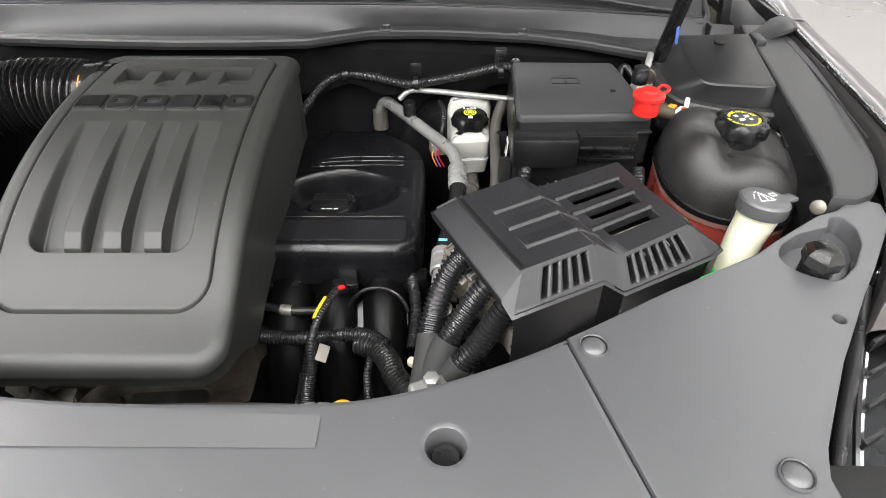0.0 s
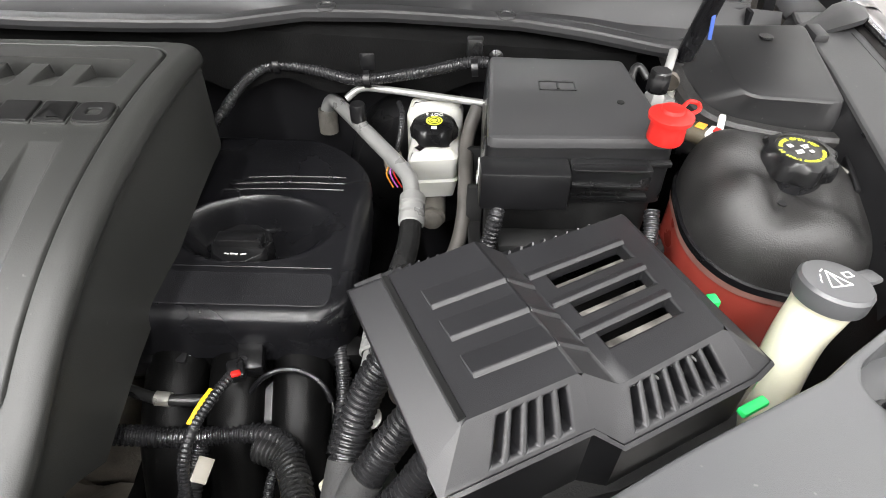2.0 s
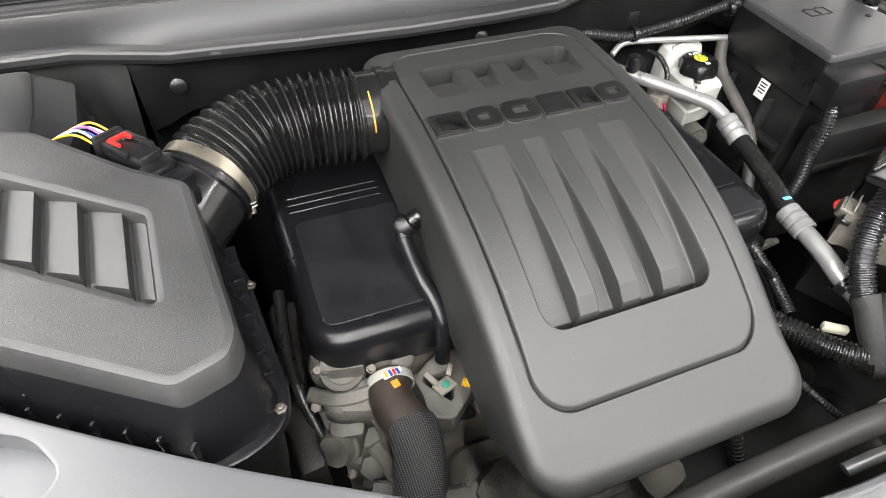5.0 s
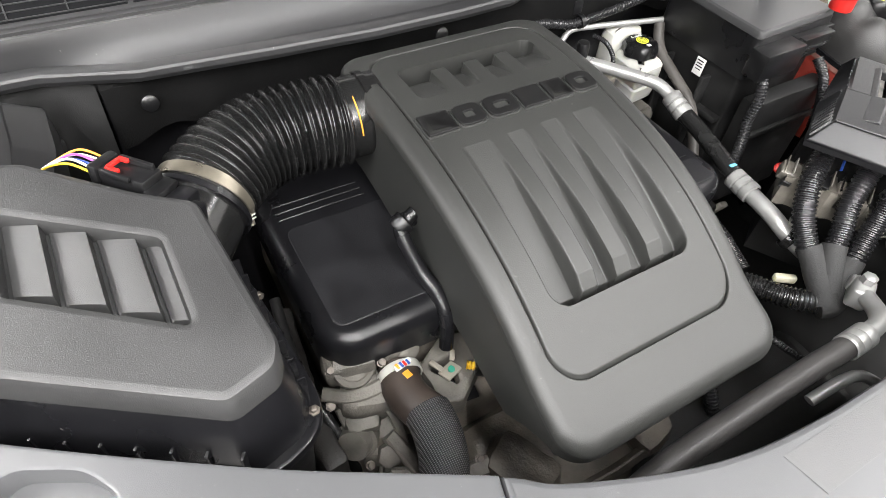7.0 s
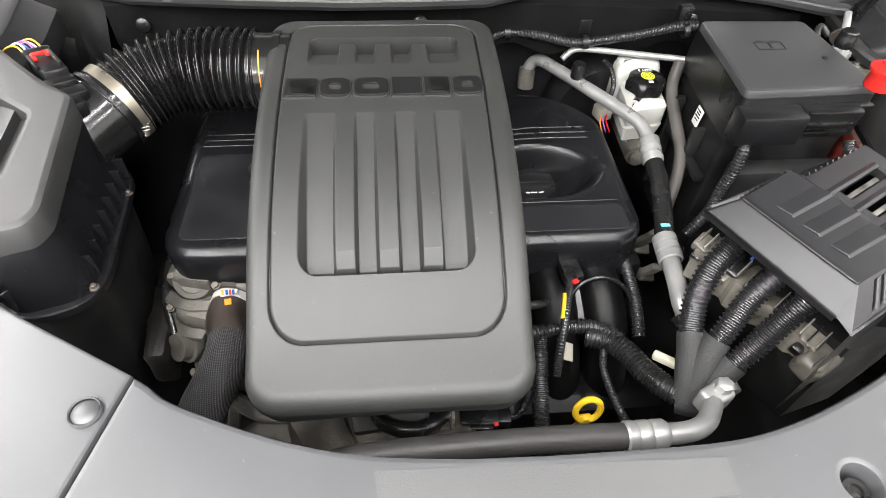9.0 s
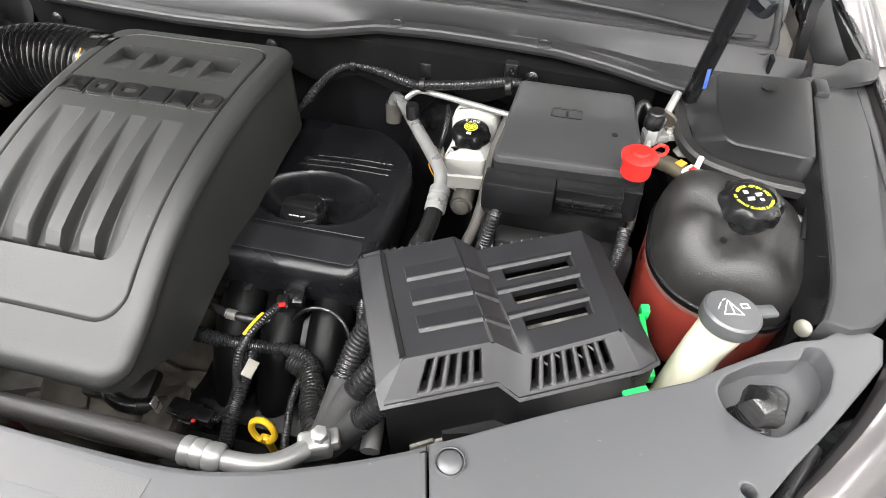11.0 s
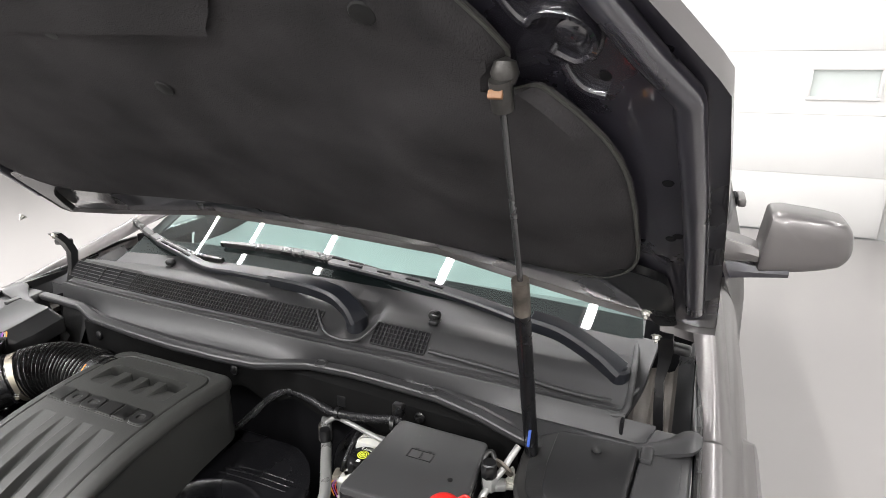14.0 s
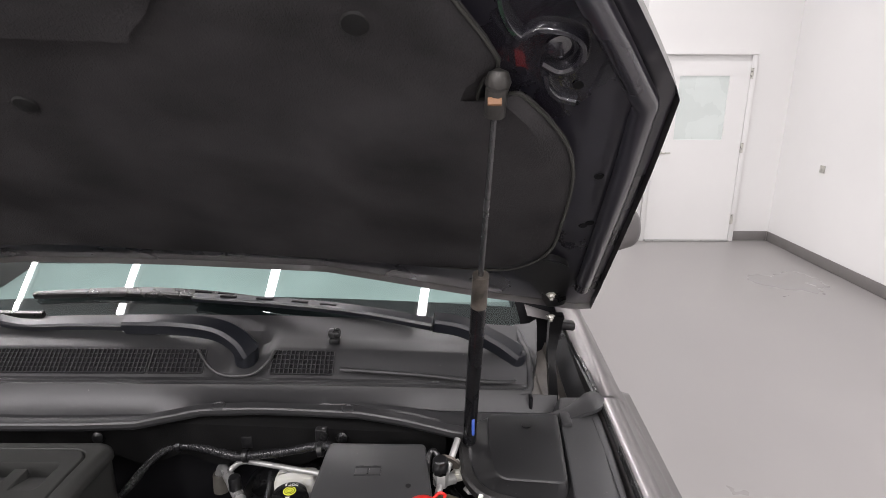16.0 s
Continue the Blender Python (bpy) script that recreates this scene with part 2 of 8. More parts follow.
def aim(p, d):
    """The pose at p whose z axis points along d."""
    return Matrix.Translation(p) @ V(*d).to_track_quat("Z", "Y").to_matrix().to_4x4()


def loft(rings, close=True, cap0=True, cap1=True):
    """Faces between rings of equally many points."""
    bm = bmesh.new()
    R = [[bm.verts.new(p) for p in ring] for ring in rings]
    n = len(R[0])
    for A, B in zip(R, R[1:]):
        for k in range(n if close else n - 1):
            j = (k + 1) % n
            bm.faces.new((A[k], A[j], B[j], B[k]))
    if close and cap0:
        bm.faces.new(list(reversed(R[0])))
    if close and cap1:
        bm.faces.new(R[-1])
    return bm


def ring_offset(poly, d):
    """A closed plan polygon (counter-clockwise) moved outwards by d."""
    n, out = len(poly), []
    for i in range(n):
        a, b, c = V(*poly[i - 1][:2]), V(*poly[i][:2]), V(*poly[(i + 1) % n][:2])
        e, f = (b - a).normalized(), (c - b).normalized()
        n1, n2 = V(e.y, -e.x), V(f.y, -f.x)
        m = n1 + n2
        m = m.normalized() if m.length > 1e-6 else n1
        out.append((b + m * d / max(0.35, m.dot(n1)))[:])
    return out


def rounded(poly, r, seg=5):
    """A plan polygon with its corners rounded."""
    n, out = len(poly), []
    for i in range(n):
        a, b, c = V(*poly[i - 1]), V(*poly[i]), V(*poly[(i + 1) % n])
        rr = r[i] if isinstance(r, (list, tuple)) else r
        k1 = min(rr, (a - b).length * 0.48)
        k2 = min(rr, (c - b).length * 0.48)
        p, q = b + (a - b).normalized() * k1, b + (c - b).normalized() * k2
        for s in range(seg + 1):
            t = s / seg
            out.append(((1 - t) ** 2 * p + 2 * t * (1 - t) * b + t * t * q)[:])
    return out


def circle(x, y, r, n=28):
    return [(x + r * math.cos(2 * math.pi * k / n), y + r * math.sin(2 * math.pi * k / n)) for k in range(n)]


def signed_area(poly):
    return sum(p[0] * q[1] - q[0] * p[1] for p, q in zip(poly, poly[1:] + poly[:1])) / 2


def plate(outer, holes, z, depth, r=0.004, height=None, bottom=False):
    """A flat or gently shaped plate with real holes and rounded edges. height(x, y): added to z."""
    H = height or (lambda x, y: 0.0)
    bm = bmesh.new()
    edges = []
    walls = []
    if signed_area(outer) < 0:
        outer = outer[::-1]
    for k, loop in enumerate([outer, *holes]):
        if k and signed_area(loop) > 0:
            loop = loop[::-1]
        ring0 = ring_offset(loop, -r)
        tops = [bm.verts.new((x, y, z + H(x, y))) for x, y in ring0]
        n = len(tops)
        inner = [bm.verts.new((x, y, z + H(x, y))) for x, y in ring_offset(loop, -r - min(0.0012, 0.8 * r))]
        for i in range(n):
            bm.faces.new((inner[i], inner[(i + 1) % n], tops[(i + 1) % n], tops[i]))
        edges += [bm.edges.get((inner[i], inner[(i + 1) % n])) for i in range(n)]
        walls.append((loop, tops))
    bmesh.ops.triangle_fill(bm, use_beauty=True, use_dissolve=False, edges=edges)
    for loop, tops in walls:
        prev, n = tops, len(tops)
        for off, dz in ((-0.3 * r, -0.3 * r), (0, -r), (0, -depth)):
            ring = [bm.verts.new((x, y, z + H(x, y) + dz)) for x, y in ring_offset(loop, off)]
            for i in range(n):
                j = (i + 1) % n
                bm.faces.new((prev[i], prev[j], ring[j], ring[i]))
            prev = ring
        if bottom and loop is walls[0][0]:
            bm.faces.new(list(reversed(prev)))
    return bm


def patch(bm, c, us, ws, holes=(), drop=(0, 0, -0.01)):
    """A four-cornered sheet c00, c10, c11, c01 cut at us and ws; cells in holes are open, with walls down by drop."""
    c = [V(*p) for p in c]
    d = V(*drop)

    def at(u, w):
        return (c[0] * (1 - u) + c[1] * u) * (1 - w) + (c[3] * (1 - u) + c[2] * u) * w

    vs = [[bm.verts.new(at(u, w)) for u in us] for w in ws]
    for j in range(len(ws) - 1):
        for i in range(len(us) - 1):
            q = (vs[j][i], vs[j][i + 1], vs[j + 1][i + 1], vs[j + 1][i])
            if (i, j) in holes:
                low = [bm.verts.new(v.co + d) for v in q]
                for k in range(4):
                    bm.faces.new((q[k], q[(k + 1) % 4], low[(k + 1) % 4], low[k]))
            else:
                bm.faces.new(q)
    return bm


def step01(a, b, x):
    t = np.clip((x - a) / (b - a), 0, 1)
    return t * t * (3 - 2 * t)


def lettering(text, size, m, material, parent, name="lettering", depth=0.0004):
    cu = bpy.data.curves.new(name, "FONT")
    cu.body, cu.size, cu.extrude, cu.align_x, cu.align_y = text, size, depth, "CENTER", "CENTER"
    tmp = bpy.data.objects.new(name, cu)
    scene.collection.objects.link(tmp)
    bpy.context.view_layer.update()
    me = bpy.data.meshes.new_from_object(tmp.evaluated_get(bpy.context.evaluated_depsgraph_get()))
    bpy.data.objects.remove(tmp)
    me.transform(m)
    me.materials.clear()
    me.materials.append(material)
    ob = new(name, me)
    ob.parent = parent
    return ob


def ribbon(pts, w, h, up=(0, -0.3, 1), per=6, chamfer=0.3):
    """A flat strip with chamfered upper edges along a smooth path. w, h: width and height, or functions of 0 to 1."""
    path = smooth_path(pts, per)
    n = len(path)
    rings = []
    for i, q in enumerate(path):
        k = i / (n - 1)
        t = (path[min(i + 1, n - 1)] - path[max(i - 1, 0)]).normalized()
        side = t.cross(V(*up)).normalized()
        u = side.cross(t)
        ww, hh = (w(k) if callable(w) else w) / 2, (h(k) if callable(h) else h)
        c = min(ww, hh) * chamfer
        rings.append([q + side * a + u * b for a, b in ((-ww, 0), (ww, 0), (ww, hh - c), (ww - c, hh), (-ww + c, hh), (-ww, hh - c))])
    return loft(rings)


def wedge(p, q, back0, back1, h, lead=0.0035):
    """A low ramp between p-q in front and back0-back1 behind; its front face leans."""
    p, q, back0, back1 = V(*p), V(*q), V(*back0), V(*back1)
    f = (p - back0).normalized() * lead
    z = V(0, 0, h)
    return loft([[p + f, p + z, back0 + z * 0.12, back0 - z * 0.4, p - z * 0.4], [q + f, q + z, back1 + z * 0.12, back1 - z * 0.4, q - z * 0.4]])


# ---- the room ----


solid("floor", box(-12.0, 4.02, -7.0, 7.02, -0.1, 0.0), FLOOR, "polished light grey concrete floor", "floor", kind="structure")
solid("ceiling", box(-12.2, 4.2, -7.2, 7.3, 4.3, 4.4), CEIL, "plain pale grey ceiling over the workshop", "ceiling", kind="structure")
solid("wall_east", box(4.02, 4.2, -7.2, 7.3, -0.1, 4.3), WALL, "plain white painted workshop wall", "wall", kind="structure")
solid("wall_west", box(-12.2, -12.0, -7.2, 7.3, -0.1, 4.3), WALL, "plain white painted workshop wall", "wall", kind="structure")
solid("wall_south", box(-12.0, 4.02, -7.2, -7.0, -0.1, 4.3), WALL, "plain white painted workshop wall", "wall", kind="structure")
# the back wall steps forward beside the overhead door
NOOK = 6.52
solid("wall_north", box(2.42, 4.02, NOOK, 7.3, -0.1, 4.3), WALL, "white wall with a plain door in it", "wall", kind="structure")
solid("wall_north_far", box(-12.0, 2.42, 7.16, 7.3, -0.1, 4.3), WALL, "white wall behind the overhead door", "wall", kind="structure")
solid("baseboard", join(box(4.004, 4.018, -6.9, NOOK - 0.016, 0.002, 0.11, 0.003), box(3.6, 4.004, NOOK - 0.014, NOOK - 0.002, 0.002, 0.11, 0.003)), BASE,
      "grey vinyl baseboard along the white wall", "baseboard", kind="structure")

# overhead sectional door: panels, one with a small window
garage = thing("overhead_door", "white sectional overhead door with small windows", "garage door", kind="structure")
zs = [0.01, 0.62, 1.22, 1.82, 2.42, 3.02]
WIN = (1.46, 2.02, 1.39, 1.645)  # x0, x1, z0, z1 of the window nearest the nook
for i in range(5):
    z0, z1 = zs[i], zs[i + 1] - 0.0015
    bm = bmesh.new()
    if i == 2:
        xs_ = [-3.0, -1.9, -1.34, WIN[0], WIN[1], 2.28]
        us = [(x + 3.0) / 5.28 for x in xs_]
        ws = [0, (WIN[2] - z0) / (z1 - z0), (WIN[3] - z0) / (z1 - z0), 1]
        patch(bm, [(-3, 7.05, z0), (2.28, 7.05, z0), (2.28, 7.05, z1), (-3, 7.05, z1)], us, ws, {(1, 1), (3, 1)}, (0, 0.05, 0))
        p = part("door_panel", bm, WALL, garage)
    else:
        p = part("door_panel", box(-3, 2.28, 7.05, 7.1, z0, z1, 0.006), WALL, garage)
for x0 in (WIN[0], -1.9):
    part("window_pane", box(x0 - 0.01, x0 + 0.57, 7.075, 7.081, WIN[2] - 0.01, WIN[3] + 0.01), PALE, garage, "frosted window pane")
    part("window_frame", join(*[box(*b, 0.004) for b in ((x0 - 0.03, x0 + 0.59, 7.03, 7.048, WIN[2] - 0.03, WIN[2]), (x0 - 0.03, x0 + 0.59, 7.03, 7.048, WIN[3], WIN[3] + 0.03), (x0 - 0.03, x0, 7.03, 7.048, WIN[2], WIN[3]), (x0 + 0.56, x0 + 0.59, 7.03, 7.048, WIN[2], WIN[3]))]), WALL, garage)

# the white walk-through door
door = thing("door_1", "closed white steel door with a frosted upper window", "door", kind="structure")
DX0, DX1, DZ = 2.60, 3.55, 1.96
WX0, WX1, WZ0, WZ1 = 2.81, 3.34, 1.14, 1.81
bm = bmesh.new()
patch(bm, [(DX0, NOOK - 0.03, 0.015), (DX1, NOOK - 0.03, 0.015), (DX1, NOOK - 0.03, DZ), (DX0, NOOK - 0.03, DZ)], [0, (WX0 - DX0) / (DX1 - DX0), (WX1 - DX0) / (DX1 - DX0), 1], [0, (WZ0 - 0.015) / (DZ - 0.015), (WZ1 - 0.015) / (DZ - 0.015), 1], {(1, 1)}, (0, 0.025, 0))
part("door_leaf", bm, WALL, door)
part("window_pane", box(WX0, WX1, NOOK - 0.016, NOOK - 0.010, WZ0, WZ1), PALE, door, "frosted grey door window")
part("door_frame", join(box(DX0 - 0.06, DX0 - 0.004, NOOK - 0.035, NOOK - 0.002, 0.0, DZ + 0.06, 0.004), box(DX1 + 0.004, DX1 + 0.06, NOOK - 0.035, NOOK - 0.002, 0.0, DZ + 0.06, 0.004), box(DX0 - 0.06, DX1 + 0.06, NOOK - 0.045, NOOK - 0.002, DZ + 0.062, DZ + 0.09, 0.003)), WALL, door)
part("threshold", box(DX0, DX1, NOOK - 0.07, NOOK - 0.002, 0.001, 0.014, 0.003), ALU, door, "aluminium threshold")
for z in (0.2, 1.0, 1.78):
    part("hinge", join(lathe([(0, 0), (0.009, 0), (0.009, 0.11), (0, 0.11)], 12, pose(DX1 + 0.004, NOOK - 0.045, z)), box(DX1 - 0.002, DX1 + 0.03, NOOK - 0.04, NOOK - 0.036, z, z + 0.11)), STEEL, door, "steel hinge")
part("handle", join(tube([(DX0 + 0.07, NOOK - 0.03, 1.0), (DX0 + 0.07, NOOK - 0.085, 1.0), (DX0 + 0.17, NOOK - 0.085, 1.0)], 0.009, 10), lathe([(0, 0), (0.03, 0), (0.028, 0.01), (0, 0.01)], 20, aim((DX0 + 0.07, NOOK - 0.03, 1.0), (0, -1, 0)))), STEEL, door, "steel lever handle")
solid("guard_post", tube([(2.36, 6.40, 0), (2.36, 6.40, 0.5), (2.36, 6.40, 1.05)], 0.095, 24), WALL, "white painted round guard post beside the overhead door", "guard post", kind="structure")
solid("wall_socket", block((4.012, 5.75, 0.93), (0.014, 0.07, 0.07), r=0.004), STEEL, "small grey round wall outlet", "outlet")

# ceiling strip lamps, running along the car
def strip_lamp(x, y, length, watts):
    lamp = thing("ceiling_light", "long white tube light on the ceiling", "ceiling light", "ceiling strip lights")
    part("housing", box(x - 0.09, x + 0.09, y - length / 2 - 0.03, y + length / 2 + 0.03, 4.26, 4.298, 0.008), WALL, lamp)
    part("diffuser", box(x - 0.045, x + 0.045, y - length / 2, y + length / 2, 4.232, 4.258), LIGHT, lamp, "glowing white diffuser")
    tube_light = bpy.data.lights.new("tube_light", "AREA")
    tube_light.shape, tube_light.size, tube_light.size_y, tube_light.energy, tube_light.color = "RECTANGLE", 0.09, length, watts, (1.0, 0.985, 0.975)
    bulb = new("tube_light", tube_light)
    bulb.location, bulb.parent = (x, y, 4.228), lamp


for lx in (-5.5, -3.9, -2.3, -0.7, 0.9, 2.8):
    strip_lamp(lx, -2.9, 6.0, LAMP * {-5.5: 0.9, -3.9: 0.9, -2.3: 0.9, -0.7: 0.8, 0.9: 0.6, 2.8: 0.7}[lx])
    strip_lamp(lx, 3.7, 4.6, FAR_LAMP * (0.5 if lx > 2 else 2.5 if lx < -3 else 1.0))


# ---- the car's shell ----
body = thing("car", "grey metallic car with its hood open", "car")


def side_skin(sign):
    """Fender of one flank, swept along the car, with a raised wheel-arch flare."""
    prof = [(0.797, 1.150), (0.799, 1.176), (0.806, 1.187), (0.818, 1.190), (0.832, 1.189), (0.8345, 1.1875), (0.848, 1.176), (0.858, 1.163), (0.866, 1.15), (0.873, 1.135), (0.879, 1.118), (0.884, 1.10), (0.889, 1.078), (0.894, 1.052), (0.899, 1.02), (0.905, 0.97), (0.912, 0.88), (0.915, 0.76), (0.90, 0.52), (0.87, 0.32)]
    fine = []
    for (d0, z0), (d1, z1) in zip(prof, prof[1:]):
        m = 4 if 1.0 < z0 < 1.176 else 1
        fine += [(d0 + (d1 - d0) * i / m, z0 + (z1 - z0) * i / m) for i in range(m)]
    fine.append(prof[-1])
    rings = []
    for y in np.concatenate([np.linspace(0.38, 1.02, 20), np.linspace(1.03, 1.12, 24), np.linspace(1.15, 1.62, 8)]):
        y = float(y)
        k = max(0.0, (0.72 - y) / 0.34)
        lift = 0.055 * min(1.0, max(0.0, (y - 0.6) / 0.7))
        row = []
        for d, z in fine:
            qy, qz = max(y - 1.05, 0) / 0.045, abs(z - 1.085) / 0.058
            inside = 1 - (qy ** 2.5 + qz ** 2.5) ** 0.4
            flare = 0.015 * float(step01(-0.02, 0.05, inside)) + 0.012 * float(step01(1.1, 0.85, y) * step01(1.12, 0.95, z))
            w = d - 0.16 * k * k + flare
            row.append((XC + sign * w, y, z + (lift if z > 0.9 else 0) - 0.06 * k * k))
        rings.append(row)
    bm = loft(rings, close=False)
    return bm


SIDE = [(0.32, 0.87), (0.50, 0.905), (0.74, 0.922), (0.95, 0.932), (1.10, 0.928), (1.19, 0.914), (1.27, 0.892), (1.335, 0.862)]
GLAZED = [(1.338, 0.852), (1.42, 0.822), (1.50, 0.787), (1.58, 0.748), (1.655, 0.705)]


def door_skin(sign, y0, y1):
    """A door's outer panel up to the belt; its front end narrows to meet the fender."""
    rings = []
    for i in range(9):
        y = y0 + (y1 - y0) * i / 8
        k = float(step01(1.60, 2.05, y))
        rings.append([(XC + sign * (d - (1 - k) * (0.018 + 0.030 * max(0.0, z - 0.95) / 0.24)), y, z + 0.012 * (1 - k) * (z > 1.0)) for z, d in reversed(SIDE)])
    bm = loft(rings, close=False)
    bmesh.ops.solidify(bm, geom=list(bm.faces), thickness=-0.004)
    return bm


def side_glass(sign, y0, y1, lean=0.0):
    """Curved side window between two upright lines; lean pushes the lower front corner forward."""
    rings = []
    for i in range(7):
        f = i / 6
        rings.append([(XC + sign * d, y0 + (y1 - y0) * f - lean * (1 - f) * (1.655 - z) / 0.46, z) for z, d in GLAZED])
    return loft(rings, close=False)


for sg in (1, -1):
    part("fender", side_skin(sg), PAINT, body)
    part("front_door", door_skin(sg, 1.626, 2.80), PAINT, body)
    # the pillar beside the windscreen
    part("windscreen_pillar", loft([[(XC + sg * (0.72 - k * 0.10 + a), 1.30 + k * 0.76 + b, 1.24 + k * 0.42 + c) for a, b, c in ((0, 0, 0), (0.075, 0.01, -0.02), (0.085, 0.08, -0.03), (0.01, 0.05, 0.01))] for k in (0, 0.33, 0.66, 1)]), PAINT, body)
    part("front_side_window", side_glass(sg, 2.14, 2.72, 0.40), SIDEGLASS, body)
    part("rear_side_window", side_glass(sg, 2.84, 4.15), SIDEGLASS, body)
    part("door_pillar", loft([[(XC + sg * (d + 0.003), y, z) for z, d in GLAZED] for y in (2.722, 2.78, 2.838)], close=False), PAINT, body, "grey door pillar between the side windows")
    part("window_trim", tube([(XC + sg * (d + 0.004), 2.70, z) for z, d in GLAZED], 0.006, 8), COWL, body, "dark grey window trim")
    part("window_trim", tube([(XC + sg * 0.709, 2.05, 1.652), (XC + sg * 0.709, 2.8, 1.660), (XC + sg * 0.709, 4.1, 1.655)], 0.008, 8), COWL, body, "dark grey window trim")
    part("belt_trim", tube([(XC + sg * 0.822, 1.74, 1.342), (XC + sg * 0.856, 2.0, 1.339), (XC + sg * 0.862, 2.8, 1.338), (XC + sg * 0.859, 4.1, 1.338)], 0.006, 8), COWL, body, "dark belt moulding")
for sg in (1, -1):
    handle = part("door_handle", bevelled(box(*sorted((XC + sg * 0.905, XC + sg * 0.934)), 2.50, 2.66, 1.238, 1.268), 0.008, 3), PAINT, body, "grey pull handle")
    part("handle_cup", box(*sorted((XC + sg * 0.885, XC + sg * 0.906)), 2.53, 2.63, 1.232, 1.272, 0.004), DARK, handle)
part("roof", box(XC - 0.705, XC + 0.705, 2.02, 3.2, 1.655, 1.70, 0.015), PAINT, body)

# door mirror
def door_mirror(sg):
    line = rounded([(0.909, 1.258), (0.911, 1.30), (0.918, 1.36), (0.927, 1.412), (0.955, 1.415), (1.044, 1.404), (1.092, 1.394), (1.107, 1.371), (1.113, 1.336), (1.111, 1.312), (1.094, 1.288), (1.05, 1.275), (0.998, 1.265)], 0.010, 3)
    cx, cz = 1.015, 1.335

    def ring(y, f):
        """The outline drawn in by f towards its middle; the face is swept back outwards and under."""
        out = []
        for x, z in line:
            u, v = cx + (x - cx) * f, cz + (z - cz) * f
            out.append((XC + sg * u, y + 0.16 * (u - 0.91) + 0.9 * max(0.0, u - 1.07) ** 1.5 + 0.22 * max(0.0, 1.30 - v) + 0.30 * max(0.0, v - 1.375), v))
        return out

    mir = part("door_mirror", loft([ring(y, f) for y, f in ((1.672, 0.25), (1.671, 0.60), (1.673, 0.84), (1.677, 0.93), (1.686, 0.975), (1.705, 1.0), (1.79, 1.0), (1.80, 0.97))]), PAINT, body, "grey painted door mirror", angle=40)

    def bar(rows):
        return loft([[(XC + sg * x, 1.70 + dy, z) for dy, z in ((-0.012, lo), (-0.018, (lo + hi) / 2), (-0.008, hi), (0.07, hi), (0.07, lo))] for x, lo, hi in rows])

    part("mirror_arm", bar(((0.80, 1.285, 1.345), (0.86, 1.285, 1.335), (0.895, 1.288, 1.326), (0.914, 1.288, 1.318))), PAINT, mir)
    part("mirror_foot", bar(((0.80, 1.232, 1.284), (0.86, 1.239, 1.282), (0.905, 1.246, 1.276), (0.95, 1.252, 1.2755), (0.984, 1.256, 1.276))), UNDER, mir, "black mirror foot")


door_mirror(1)

# windscreen, curved across, and what lies under it
def wind_base(dx):
    return 1.105 + 0.16 * dx * dx, 1.292 - 0.12 * dx * dx


def screen_sheet(drop=0.0, lo=0.0, hi=1.0, half=0.70, n=24, mrows=8):
    rows = []
    for j in range(mrows + 1):
        k = lo + (hi - lo) * j / mrows
        row = []
        for i in range(n + 1):
            dx = (-1 + 2 * i / n) * half * (1 - 0.17 * k)
            y, z = wind_base(dx)
            row.append((XC + dx, y + k * 0.86, z + k * (0.40 + 0.06 * dx * dx) - 0.03 * k * k - drop))
        rows.append(row)
    return loft(rows, close=False)


bm = screen_sheet()
part("windscreen", bm, GLASS, body, "greenish windscreen reflecting ceiling lights").visible_shadow = False
part("windscreen_border", screen_sheet(0.004, 0.0, 0.10, mrows=2), DARK, body, "black border under the glass")
part("dash_front", loft([[(XC + dx, 1.14 + 0.16 * dx * dx, 1.205), (XC + dx, 1.48, 1.202)] for dx in (-0.7, -0.35, 0, 0.35, 0.7)], close=False), surface("grey_dashboard", (0.15, 0.155, 0.155), 0.7, bump=0.1, vary=0.2, wear=14), body, "dark grey dashboard front")
part("dashboard", loft([[(XC + dx, 1.485, 1.20), (XC + dx, 1.60, 1.20), (XC + dx, 1.75, 1.22), (XC + dx, 1.80, 1.05)] for dx in (-0.7, -0.35, 0, 0.35, 0.7)], close=False), DASH, body, "pale grey dashboard behind the windscreen")
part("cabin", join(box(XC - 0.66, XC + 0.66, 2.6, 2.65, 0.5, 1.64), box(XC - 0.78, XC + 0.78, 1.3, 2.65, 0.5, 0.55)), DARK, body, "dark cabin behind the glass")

# inner walls of the engine bay
part("inner_wall", box(XC + 0.70, XC + 0.715, 0.58, 1.0, 0.62, 1.13), MATTE, body)
part("inner_wall", box(XC - 0.715, XC - 0.70, 0.58, 1.0, 0.62, 1.13), MATTE, body)
part("firewall", join(box(XC - 0.71, XC + 0.71, 0.985, 1.0, 0.62, 1.15), box(XC - 0.78, XC + 0.78, 1.0, 1.25, 0.9, 1.14, 0.01)), DARK, body, "black firewall behind the engine")
for sg in (1, -1):
    part("inner_wing", box(*sorted((XC + sg * 0.716, XC + sg * 0.776)), 0.62, 0.984, 1.07, 1.11, 0.004), MATTE, body, "black inner wing panel")
part("undertray", box(XC - 0.75, XC + 0.75, 0.12, 1.0, 0.60, 0.62), MATTE, body)
part("front_support", join(box(XC - 0.70, XC + 0.70, 0.17, 0.26, 0.62, 1.10, 0.01), box(XC - 0.78, XC + 0.78, -0.02, 0.10, 0.35, 1.06, 0.05, 3)), MATTE, body)
